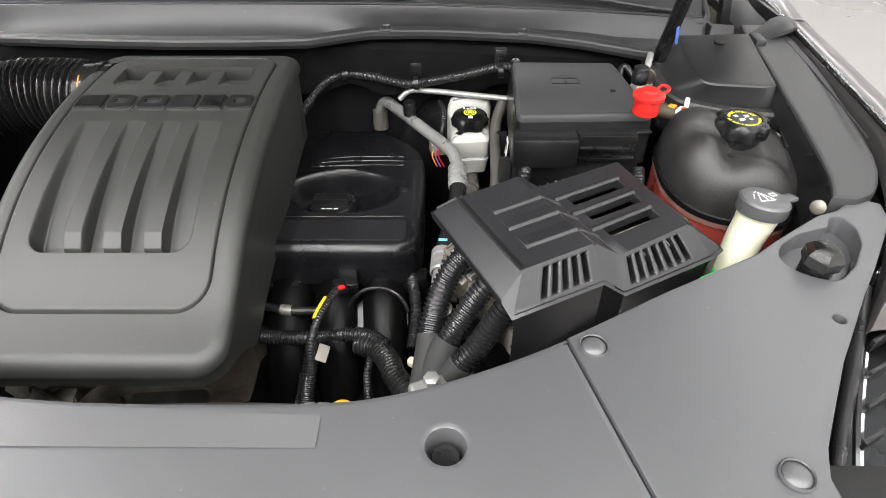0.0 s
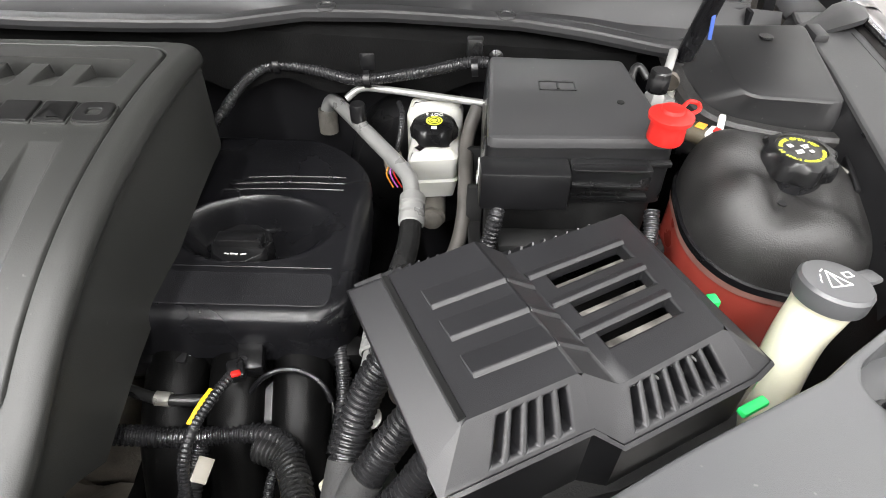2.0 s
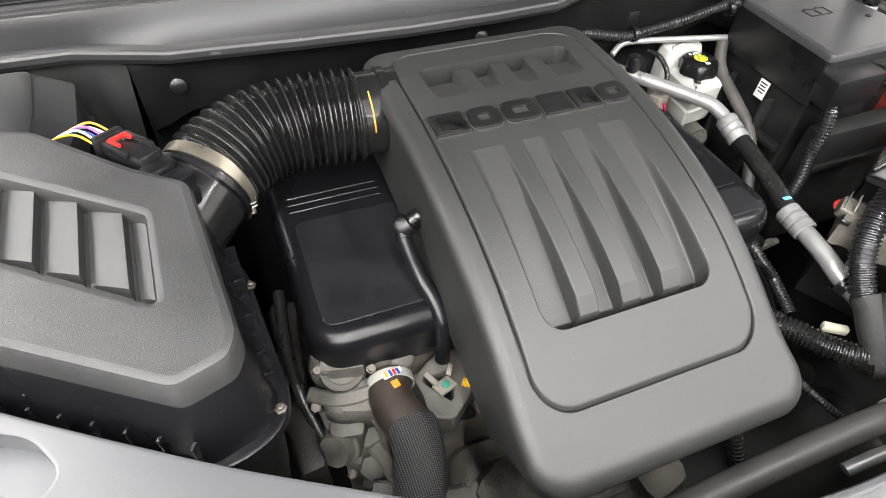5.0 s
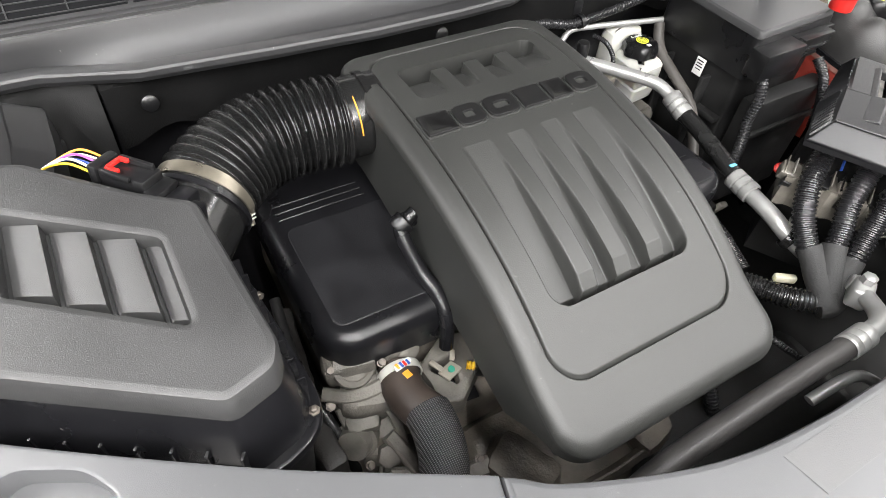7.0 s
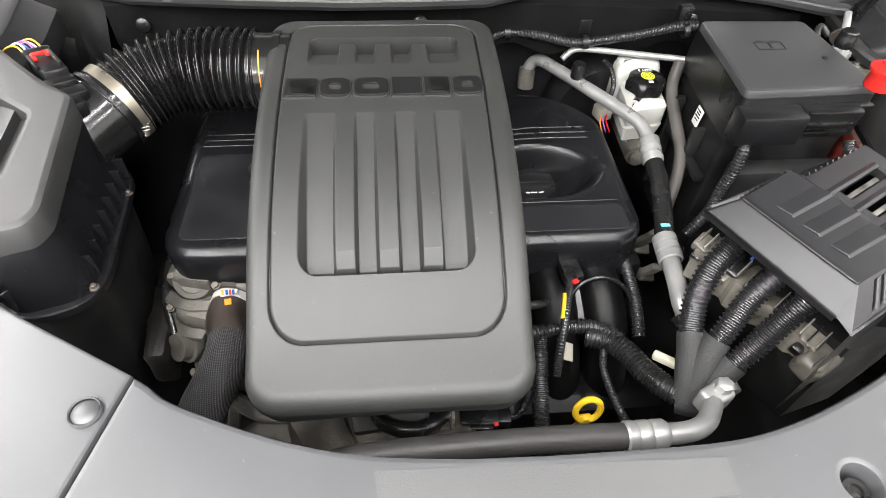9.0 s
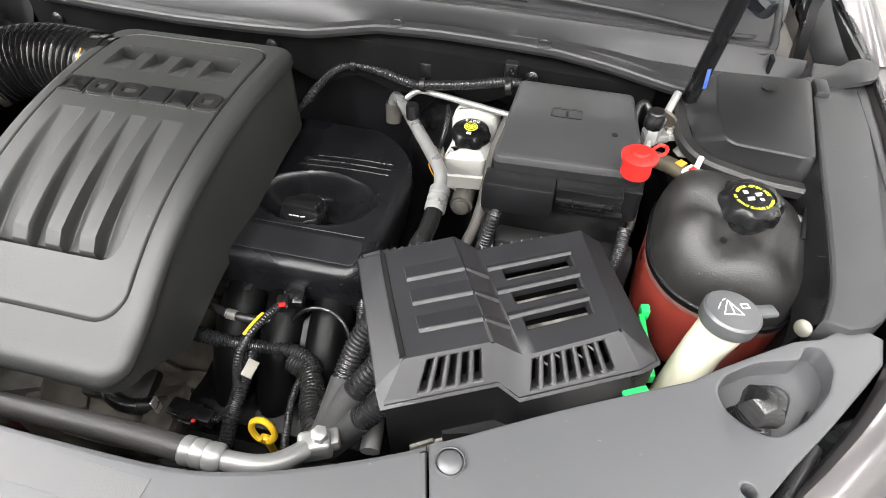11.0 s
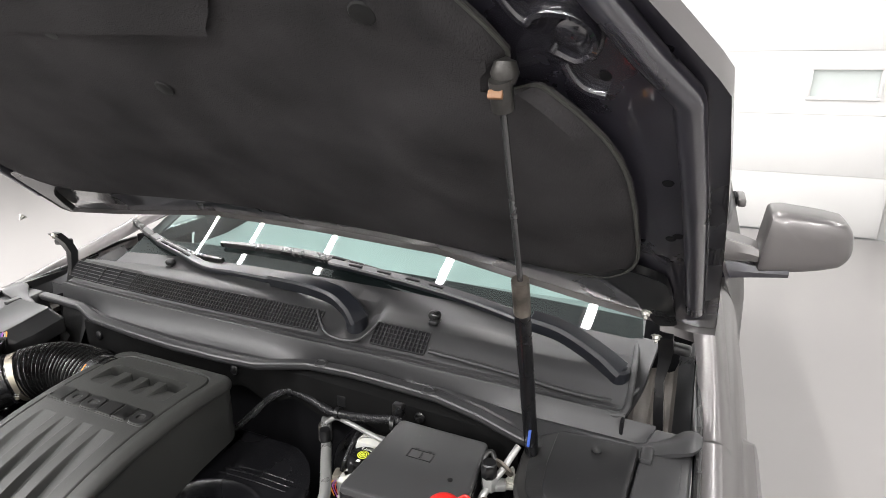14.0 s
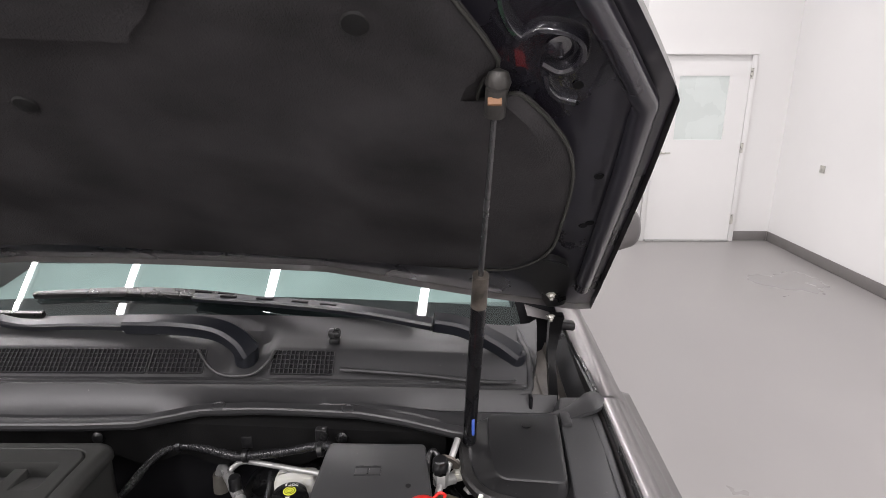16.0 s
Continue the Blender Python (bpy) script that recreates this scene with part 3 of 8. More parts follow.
# the rest of the shell, behind the doors
for sg in (1, -1):
    part("rear_flank", loft([[(XC + sg * (d - inset), y, z) for z, d in reversed(SIDE)] for y, inset in ((2.804, 0), (3.4, 0), (4.0, 0.01), (4.45, 0.05), (4.58, 0.12))], close=False), PAINT, body)
    part("rear_quarter", loft([[(XC + sg * (d * (1 - k) + (0.70 + (1.66 - z) / 3) * k), 4.152 + k * (0.05 + (1.66 - z) * 0.61), z) for z, d in GLAZED] for k in (0.0, 0.5, 1.0)], close=False), PAINT, body)
    part("rear_wheel", lathe([(0, -0.1), (0.33, -0.1), (0.355, -0.07), (0.355, 0.07), (0.33, 0.1), (0, 0.1)], 40, pose(XC + sg * 0.79, 3.70, 0.356, 0, 90, 0)), RUBBER, body)
part("tailgate", loft([[(XC + x, y, z) for x in (-w, -w * 0.5, 0, w * 0.5, w)] for y, z, w in ((4.20, 1.66, 0.70), (4.42, 1.30, 0.82), (4.58, 1.1, 0.815), (4.60, 0.45, 0.79))], close=False), PAINT, body)
part("rear_roof", box(XC - 0.705, XC + 0.705, 3.2, 4.22, 1.655, 1.70, 0.015), PAINT, body)
part("front_bumper", loft([[(XC + dx, y0 + 0.25 * (dx / 0.8) ** 2, z - (0.13 * float(step01(0.40, 0.58, abs(dx))) if z > 1.0 else 0)) for dx in (-0.80, -0.6, -0.3, 0, 0.3, 0.6, 0.80)] for y0, z in ((0.04, 1.08), (-0.03, 0.95), (-0.06, 0.70), (-0.04, 0.40), (0.02, 0.30))], close=False), PAINT, body)
# wheels hidden behind the bumper keep the car on its floor
for sg in (1, -1):
    part("wheel", lathe([(0, -0.1), (0.33, -0.1), (0.355, -0.07), (0.355, 0.07), (0.33, 0.1), (0, 0.1)], 40, pose(XC + sg * 0.79, 0.86, 0.356, 0, 90, 0)), RUBBER, body)

# ---- front cover panel over the radiator ----
edge_r = [(XC, 0.283), (-0.103, 0.284), (-0.039, 0.293), (0.027, 0.314), (0.11, 0.351), (0.22, 0.412), (0.332, 0.469)]
corner_r = [(0.360, 0.490), (0.392, 0.512), (0.430, 0.537), (0.457, 0.547), (0.474, 0.560), (0.498, 0.570), (0.516, 0.560), (0.508, 0.529), (0.488, 0.502), (0.447, 0.449), (0.410, 0.404), (0.374, 0.357), (0.349, 0.325), (0.318, 0.279), (0.294, 0.243), (0.283, 0.217), (0.284, 0.19), (0.26, 0.12), (0.10, 0.075), (XC, 0.065)]


def curve2(pts, per=5):
    return [(p.x, p.y) for p in smooth_path([(x, y, 0) for x, y in pts], per)]


right = curve2(edge_r) + corner_r
edge_l = [(-0.883, 0.569), (-0.831, 0.533), (-0.776, 0.496), (-0.705, 0.450), (-0.635, 0.409), (-0.565, 0.368), (-0.534, 0.346), (-0.453, 0.312), (-0.38, 0.293), (-0.30, 0.285)]
left = [(2 * XC - x, y) for x, y in reversed(corner_r[8:])][1:] + [(-0.955, 0.528), (-0.946, 0.551), (-0.925, 0.566), (-0.902, 0.571)] + curve2(edge_l, 4)
outline = right + left


def panel_height(x, y):
    return -0.12 * max(0.0, 0.20 - y) ** 1.3


def clip(poly, f):
    out = []
    for a, b in zip(poly, poly[1:] + poly[:1]):
        fa, fb = f(a), f(b)
        if fa >= 0:
            out.append(a)
        if (fa >= 0) != (fb >= 0):
            t = fa / (fa - fb)
            out.append((a[0] + (b[0] - a[0]) * t, a[1] + (b[1] - a[1]) * t))
    return out


def seam_dist(p):
    return abs(p[0] - XC) - (0.112 - XC + (0.352 - p[1]) * 0.27)


PZ = 1.150
mid = clip(outline, lambda p: -seam_dist(p) - 0.0009)
front_panel = thing("radiator_cover", "matte grey-black plastic cover panel across the front of the engine bay", "cover panel")
part("middle_panel", plate(mid, [circle(0.002, 0.244, 0.0148), circle(2 * XC - 0.002, 0.244, 0.0148)], PZ, 0.035, 0.005, panel_height), PANEL, front_panel)
pocket_r = rounded([(0.3535, 0.464), (0.363, 0.482), (0.392, 0.503), (0.433, 0.516), (0.440, 0.533), (0.455, 0.535), (0.461, 0.512), (0.452, 0.485), (0.427, 0.451), (0.404, 0.431), (0.392, 0.428), (0.374, 0.434), (0.358, 0.447)], 0.007)
pocket_l = rounded([(-0.812, 0.484), (-0.834, 0.520), (-0.882, 0.545), (-0.902, 0.525), (-0.902, 0.485), (-0.880, 0.455), (-0.840, 0.460)], 0.014)
for sg in (1, -1):
    side = [p for p in clip(outline, lambda p: seam_dist(p) - 0.0009) if (p[0] - XC) * sg > 0]
    pk = pocket_r if sg > 0 else pocket_l
    hx = 0.371 if sg > 0 else 2 * XC - 0.371
    sp = part("side_panel", plate(side, [circle(hx, 0.3755, 0.0058, 20), pk], PZ, 0.035, 0.0022, panel_height), PANEL, front_panel)
    part("hole_cup", lathe([(0.0062, -0.004), (0.0062, -0.022), (0, -0.022)], 20, pose(hx, 0.3755, PZ)), DARK, sp)
    part("pocket_floor", plate(ring_offset(pk if signed_area(pk) > 0 else pk[::-1], 0.003), [], PZ - 0.024, 0.004, 0.001), PANEL, sp)


def push_clip(x, y, r, z=PZ):
    c = thing("push_clip", "round dark grey plastic push clip in the cover panel", "clip", "push clips of the cover panel")
    part("rim", lathe([(r * 0.86, 0.0), (r, 0.0), (r, 0.0022), (r * 0.93, 0.0036), (r * 0.86, 0.0022)], 32, pose(x, y, z)), PANEL, c)
    part("head", lathe([(r * 0.80, 0.0005), (r * 0.80, 0.0016), (r * 0.62, 0.0036), (r * 0.30, 0.0046), (0, 0.0049)], 32, pose(x, y, z)), PANEL, c)


for cx, cy in ((0.134, 0.341), (0.258, 0.219)):
    push_clip(cx, cy, 0.0132)
    push_clip(2 * XC - cx, cy, 0.0132)
for hx in (0.002, 2 * XC - 0.002):
    st = thing("hood_rest_bolt", "dark recessed bolt in a round hole of the cover panel", "bolt", "recessed bolts")
    part("cup", lathe([(0.0160, -0.034), (0.0, -0.034)], 28, pose(hx, 0.244, PZ)), BLACK, st)
    part("bolt_head", lathe([(0.0112, -0.033), (0.0115, -0.014), (0.0105, -0.012), (0.0062, -0.012), (0.0054, -0.0148), (0, -0.0148)], 24, pose(hx, 0.2415, PZ)), RUBBER, st)
# adjuster in the corner pocket
adj = thing("hood_bumper", "black threaded rubber hood bumper standing in a panel pocket", "hood bumper")
part("screw", corrugated([(0.384, 0.446, PZ - 0.026), (0.386, 0.449, PZ + 0.006)], 0.0165, 0.004, 0.12, 20), BLACK, adj)
part("cap", lathe([(0.0165, 0.0), (0.0200, 0.002), (0.0200, 0.013), (0.0185, 0.016), (0.0150, 0.0205), (0.010, 0.0235), (0.004, 0.0250), (0, 0.0252)], 6, pose(0.386, 0.449, PZ + 0.004, 4, 3, 12)), RUBBER, adj, angle=20)
part("seat_ring", lathe([(0.0175, 0), (0.0215, 0), (0.0215, 0.003), (0.0175, 0.004)], 28, pose(0.384, 0.446, PZ - 0.025)), BLACK, adj)
push_clip(0.414, 0.483, 0.0115, PZ - 0.019)
# plate label on the middle panel
solid("label_sticker", plate([(-0.372, 0.279), (-0.366, 0.2435), (-0.097, 0.2415), (-0.097, 0.2705)], [], PZ + 0.0006, 0.0005, 0.0001), surface("blank_sticker", (0.095, 0.095, 0.096), 0.36, vary=0.05, rvary=0.03), "blank grey rectangular sticker on the cover panel", "sticker")

# headlamp beside the panel
def headlamp(sg):
    hl = thing("headlamp", "dark headlamp with clear lens and chrome parts", "headlamp")
    mx = lambda x: x if sg > 0 else 2 * XC - x
    poly = [(0.450, 0.47), (0.385, 0.355), (0.315, 0.245), (0.300, 0.20), (0.305, 0.13), (0.345, 0.09), (0.43, 0.15), (0.51, 0.30), (0.56, 0.45), (0.53, 0.52)]
    poly = [(mx(x), y) for x, y in poly]
    part("housing", plate(rounded(poly, 0.02), [], 1.075, 0.12, 0.006, lambda x, y: 0.25 * (y - 0.35) * (1 if y < 0.35 else 0.6)), BLACK, hl)
    part("lens", plate(rounded(ring_offset(poly if signed_area(poly) > 0 else poly[::-1], -0.004), 0.02), [], 1.10, 0.02, 0.012, lambda x, y: 0.25 * (y - 0.35) * (1 if y < 0.35 else 0.6)), LENS, hl, "clear lens").visible_shadow = False
    part("chrome_strip", tube([(mx(0.405), 0.365, 1.112), (mx(0.372), 0.300, 1.096), (mx(0.350), 0.245, 1.080), (mx(0.343), 0.20, 1.066)], 0.0045, 8), CHROME, hl, "chrome strip")
    part("bezel", tube([(mx(0.440), 0.440, 1.128), (mx(0.395), 0.362, 1.112), (mx(0.352), 0.290, 1.094), (mx(0.325), 0.235, 1.078), (mx(0.318), 0.19, 1.066)], 0.007, 10), BLACK, hl, "black lamp bezel")
    for k in range(5):
        y = 0.250 + 0.032 * k
        x = 0.345 + 0.54 * (y - 0.25)
        part("lamp_rib", block((mx(x + 0.012), y, 1.088 + 0.22 * (y - 0.25)), (0.030, 0.004, 0.016), (0, 0, 28 if sg > 0 else -28), 0.001), BLACK, hl)
    part("lamp_clip", join(block((mx(0.436), 0.452, 1.136), (0.018, 0.030, 0.008), (0, 0, -30 if sg > 0 else 30), 0.002), block((mx(0.425), 0.432, 1.134), (0.010, 0.012, 0.014), (0, 0, -30 if sg > 0 else 30), 0.002)), BLACK, hl)


headlamp(1)
headlamp(-1)

# ledges along the fenders
def ledge(sg):
    pts_in = [(0.505, 1.0), (0.492, 0.94), (0.483, 0.80), (0.479, 0.70), (0.474, 0.62), (0.464, 0.580), (0.456, 0.562)]
    pts_out = [(0.482, 0.557), (0.515, 0.575), (0.545, 0.64), (0.557, 0.78), (0.562, 0.98), (0.562, 1.0)]
    poly = curve2(pts_in, 3) + curve2(pts_out, 3)
    if sg < 0:
        poly = [(2 * XC - x, y) for x, y in poly]
    hz = lambda x, y: 0.052 * float(step01(0.50, 0.95, y))
    lg = thing("fender_ledge", "long matte dark plastic cover along the fender", "trim", kind="structure")
    part("ledge_top", plate(poly, [], 1.156, 0.065, 0.004, hz), LEDGE, lg)
    side = []
    for px, py in curve2(pts_in, 4):
        z = 1.156 + hz(px, py)
        side.append([(px if sg > 0 else 2 * XC - px, py, z - 0.004), ((px - 0.003) if sg > 0 else 2 * XC - px + 0.003, py, z - 0.008), ((px - 0.017) if sg > 0 else 2 * XC - px + 0.017, py, z - 0.055)])
    part("ledge_side", loft(side, close=False), BLACK, lg, "black side flange")
    part("ledge_step", block((0.499 if sg > 0 else 2 * XC - 0.499, 0.922, 1.210), (0.018, 0.034, 0.012), (3, 0, 0), 0.004), COWL, lg)
    x = 0.541
    if sg < 0:
        x = 2 * XC - x
    part("ledge_rib", tube([(x, 0.66, 1.181), (x + 0.004 * sg, 0.78, 1.194), (x + 0.006 * sg, 0.93, 1.2075)], 0.0013, 6), COWL, lg)
    mx = (lambda q: q) if sg > 0 else (lambda q: 2 * XC - q)
    part("ledge_seam", ribbon([(mx(0.466), 0.650, 1.1615), (mx(0.50), 0.6515, 1.1620), (mx(0.548), 0.653, 1.1625)], 0.0016, 0.0012, (0, 0, 1), 3), DARK, lg)
    return lg


ledge(1)
ledge(-1)

# ---- the open hood ----
HO = V(XC, 1.100, 1.336)
HS = V(0, -0.7287, 0.6849)   # up along the hood
HN = V(0, -0.6849, -0.7287)  # out of its underside


def hood_at(a, s, h=0.0):
    # crowned across, and a little higher on the side without the strut
    return HO + V(a, 0, 0) + HS * s + HN * (h - 0.090 * max(0.0, 1 - (abs(a) / 0.70) ** 2) - 0.072 * max(0.0, -a))


hood = thing("hood", "open dark-grey car hood seen from below, with a black felt pad", "hood")
half = [(0.0, 0.006), (0.30, 0.010), (0.60, 0.004), (0.78, 0.0), (0.808, 0.006), (0.800, 0.15), (0.782, 0.42), (0.766, 0.585), (0.755, 0.605), (0.690, 0.700), (0.60, 0.81), (0.45, 0.90), (0.25, 0.955), (0.0, 0.975)]
side_edge = curve2(half[4:8], 4)
front_edge = curve2(half[8:], 4)
hood_half = [(a, s) for a, s in half[:4]] + side_edge + front_edge
hood_line = hood_half + [(-a, s) for a, s in reversed(hood_half)][1:-1]


def hood_sheet(line, h0, h1, n_in=10):
    """A filled sheet inside a line of (across, up) points, rings shrinking to the middle."""
    rings = []
    cs = sum(s for _, s in line) / len(line)
    for k in range(n_in):
        f = 1 - k / n_in
        rings.append([hood_at(a * f, cs + (s - cs) * f, h0) for a, s in line])
    bm = bmesh.new()
    R = [[bm.verts.new(p) for p in r] for r in rings]
    n = len(line)
    for A, B in zip(R, R[1:]):
        for i in range(n):
            bm.faces.new((A[i], A[(i + 1) % n], B[(i + 1) % n], B[i]))
    bm.faces.new(R[-1])
    low = [bm.verts.new(hood_at(a, s, h1)) for a, s in line]
    for i in range(n):
        bm.faces.new((R[0][(i + 1) % n], R[0][i], low[i], low[(i + 1) % n]))
    return bm


part("outer_skin", hood_sheet(hood_line, -0.030, 0.0), PAINT, hood, "grey metallic outer skin")
part("inner_frame", hood_sheet(ring_offset(hood_line, -0.0012), -0.012, -0.027), UNDER, hood, "dark painted inner frame")
# raised flange along the edge, the channel inside it and the felt pad
flange = ring_offset(hood_line, -0.032)
part("edge_flange", tube([hood_at(a, s, -0.004) for a, s in [q for q in flange if q[1] > 0.06]], 0.014, 12, 3), UNDER, hood)
pad_half = [(0.0, 0.090), (0.20, 0.092), (0.442, 0.104), (0.60, 0.137), (0.661, 0.182), (0.692, 0.25), (0.695, 0.33), (0.688, 0.45), (0.664, 0.518), (0.617, 0.570), (0.598, 0.573), (0.566, 0.556), (0.571, 0.59), (0.583, 0.616), (0.538, 0.68), (0.45, 0.79), (0.30, 0.86), (0.0, 0.89)]
pad_line = [(p.x, p.y) for p in smooth_path([(a, s, 0) for a, s in pad_half], 2)]
pad_line = pad_line + [(-a, s) for a, s in reversed(pad_line)][1:-1]


def felt_pad():
    n_in, n = 26, len(pad_line)
    rings = []
    for k in range(n_in):
        f = 1 - k / n_in
        ring = []
        for a, s in pad_line:
            aa, ss = a * f, 0.46 + (s - 0.46) * f
            h = 0.016 + 0.004 * math.sin(7 * aa) * math.sin(9 * ss)
            h -= 0.022 * float(step01(0.30, 0.292, abs(aa)) * step01(0.688, 0.694, ss))
            h -= 0.022 * float(step01(0.24, 0.232, abs(aa)) * step01(0.666, 0.672, ss) * (1 - step01(0.688, 0.694, ss)))
            d = 0.62 - math.hypot(aa - 0.50, (ss - 0.40) * 1.1)
            h += 0.006 * float(step01(0.44, 0.50, d)) * (1 if k else 0)
            if k == 0:
                h = 0.002
            ring.append(hood_at(aa, ss, h))
        rings.append(ring)
    bm = bmesh.new()
    R = [[bm.verts.new(p) for p in r] for r in rings]
    for A, B in zip(R, R[1:]):
        for i in range(n):
            bm.faces.new((A[i], A[(i + 1) % n], B[(i + 1) % n], B[i]))
    bm.faces.new(R[-1])
    return bm


part("felt_pad", felt_pad(), PAD, hood, "black felt insulation pad")
def latch_recess():
    """Bare painted frame showing where the pad is cut out before the latch."""
    us = 16
    rows = [[hood_at(a0 + (a1 - a0) * i / us, s, 0.0215) for i in range(us + 1)] for a0, a1, s in ((-0.200, 0.200, 0.600), (-0.205, 0.205, 0.612), (-0.235, 0.235, 0.640), (-0.25, 0.25, 0.66), (-0.29, 0.29, 0.75), (-0.28, 0.28, 0.84))]
    return loft(rows, close=False)


part("latch_recess", latch_recess(), PAD, hood, "bare dark frame at the latch")
part("pad_hem", tube([hood_at(a * 0.995, 0.46 + (s - 0.46) * 0.995, 0.006) for a, s in pad_line + pad_line[:1]], 0.0022, 6, 2), surface("felt_hem", (0.034, 0.034, 0.030), 0.9, vary=0.2), hood, "pale stitched hem")
for a, s in ((0.586, 0.423), (0.02, 0.492), (0.442, 0.648), (-0.10, 0.60), (0.18, 0.76)):
    part("pad_clip", lathe([(0.015, 0), (0.013, 0.002), (0.005, 0.003), (0, 0.0032)], 20, aim(hood_at(a, s, 0.017), HN)), MATTE, hood)
for sg in (1, -1):
    for pts in ([(0.575, 0.690), (0.579, 0.671), (0.589, 0.650), (0.601, 0.639), (0.610, 0.648), (0.620, 0.653), (0.640, 0.654), (0.656, 0.646), (0.661, 0.630), (0.656, 0.612), (0.642, 0.603), (0.624, 0.610)], [(0.630, 0.598), (0.636, 0.580), (0.648, 0.568), (0.666, 0.566)]):
        part("stamped_ridge", tube([hood_at(sg * a, s, -0.008) for a, s in pts], 0.0062, 8, 6, flat=0.8), UNDER, hood)
    part("stamped_dish", lathe([(0.016, 0), (0.012, 0.003), (0, 0.004)], 20, aim(hood_at(sg * 0.640, 0.628, -0.012), HN)), UNDER, hood)
    for a, s in ((0.722, 0.432), (0.737, 0.314), (0.729, 0.306), (0.665, 0.585)):
        part("frame_hole", lathe([(0.0065, 0), (0.0055, 0.0012), (0, 0.0012)], 14, aim(hood_at(sg * a, s, -0.0115), HN)), DARK, hood)
    plate_line = [(0.672, 0.215), (0.700, 0.222), (0.728, 0.200), (0.737, 0.150), (0.742, 0.085), (0.748, 0.045), (0.724, 0.030), (0.706, 0.075), (0.690, 0.120), (0.655, 0.150), (0.62, 0.165), (0.63, 0.19)]
    plate_line = rounded(plate_line, 0.012, 3)
    hinge = part("hinge", join(loft([[hood_at(sg * a, s, h) for a, s in ring_offset(plate_line, o)] for o, h in ((0.0, -0.008), (0.0, 0.004), (-0.003, 0.007))]),
                               loft([[(XC + sg * (x + ox), y + oy, z) for ox, oy in ((-w, -0.010), (w, -0.010), (w, 0.010), (-w, 0.010))] for x, y, z, w in ((0.735, 1.055, 1.345, 0.012), (0.738, 1.080, 1.315, 0.012), (0.738, 1.092, 1.285, 0.010), (0.734, 1.085, 1.25, 0.007), (0.738, 1.075, 1.20, 0.008), (0.745, 1.07, 1.13, 0.008))]),
                               block((XC + sg * 0.752, 1.085, 1.312), (0.05, 0.022, 0.016), (0, 6 * sg, 0), 0.005)), BLACK, hood, "black steel hood hinge")
    for a_, y, z in ((0.706, 0.974, 1.419), (0.722, 1.047, 1.350)):
        part("hinge_bolt", join(lathe([(0.008, 0), (0.009, 0.0015), (0.0058, 0.003), (0.0055, 0.007), (0.003, 0.008), (0.003, 0.012), (0, 0.0125)], 6, aim((XC + sg * a_, y, z - 0.004), HN))), STEEL, hinge, "zinc-plated bolt")

DUSTY = surface("dusty_painted_metal", (0.085, 0.076, 0.068), 0.5, 0.3, grain=300, bump=0.4, vary=0.5, wear=22)
# dark wells beside the cowl ends, where the hinges stand
for sg in (1, -1):
    w = thing("hinge_well", "dark body well beside the cowl with the hood hinge", "body panel", kind="structure")
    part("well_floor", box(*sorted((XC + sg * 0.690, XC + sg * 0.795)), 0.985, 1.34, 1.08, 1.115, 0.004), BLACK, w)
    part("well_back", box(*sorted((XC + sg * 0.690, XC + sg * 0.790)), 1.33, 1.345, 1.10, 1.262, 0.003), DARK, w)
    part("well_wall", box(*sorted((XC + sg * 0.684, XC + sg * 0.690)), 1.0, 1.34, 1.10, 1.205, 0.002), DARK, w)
    part("well_rib", loft([[(XC + sg * (0.789 + ox), y, z + oz) for ox, oz in ((0, 0), (-0.026, -0.030), (-0.022, -0.055), (0, -0.07))] for y, z in ((0.99, 1.205), (1.06, 1.208), (1.13, 1.216), (1.20, 1.228), (1.28, 1.24))]), BLACK, w, "black folded inner flange")
    part("well_side", box(*sorted((XC + sg * 0.790, XC + sg * 0.798)), 0.985, 1.32, 1.12, 1.225, 0.002), BLACK, w)
    mids = []
    for i in range(27):
        t_ = i / 26
        inner_, outer_ = V(0.803 - 0.020 * t_ - 0.036 * t_ ** 2, 0.98 + 0.52 * t_, 1.2150 + 0.046 * t_ + 0.069 * t_ ** 2), V(0.849 - 0.006 * t_ - 0.013 * t_ ** 2, 0.98 + 0.52 * t_, 1.2050 + 0.060 * t_ + 0.014 * t_ ** 2)
        mids.append([inner_.lerp(outer_, q / 10) + V(0, 0, (0.0115 + 0.044 * t_) * (1 - (2 * q / 10 - 1) ** 2)) for q in range(11)])
    part("corner_panel", loft([[(XC + sg * p.x, p.y, p.z) for p in row] for row in mids], close=False), PAINT, w, "painted body corner", angle=80)
    part("seal_strip", tube([(XC + sg * 0.797, 0.60, 1.186), (XC + sg * 0.800, 0.80, 1.204), (XC + sg * 0.801, 1.0, 1.221), (XC + sg * 0.797, 1.2, 1.235)], 0.005, 8), RUBBER, w)
    part("drip_channel", loft([[(XC + sg * x, y, z) for x, z in ((0.691, 1.172), (0.697, 1.158), (0.712, 1.153), (0.722, 1.156), (0.728, 1.150), (0.748, 1.150), (0.758, 1.156), (0.764, 1.176))] for y in (0.985, 1.05, 1.14, 1.24, 1.30)], close=False), DUSTY, w, "bare dusty metal channel")

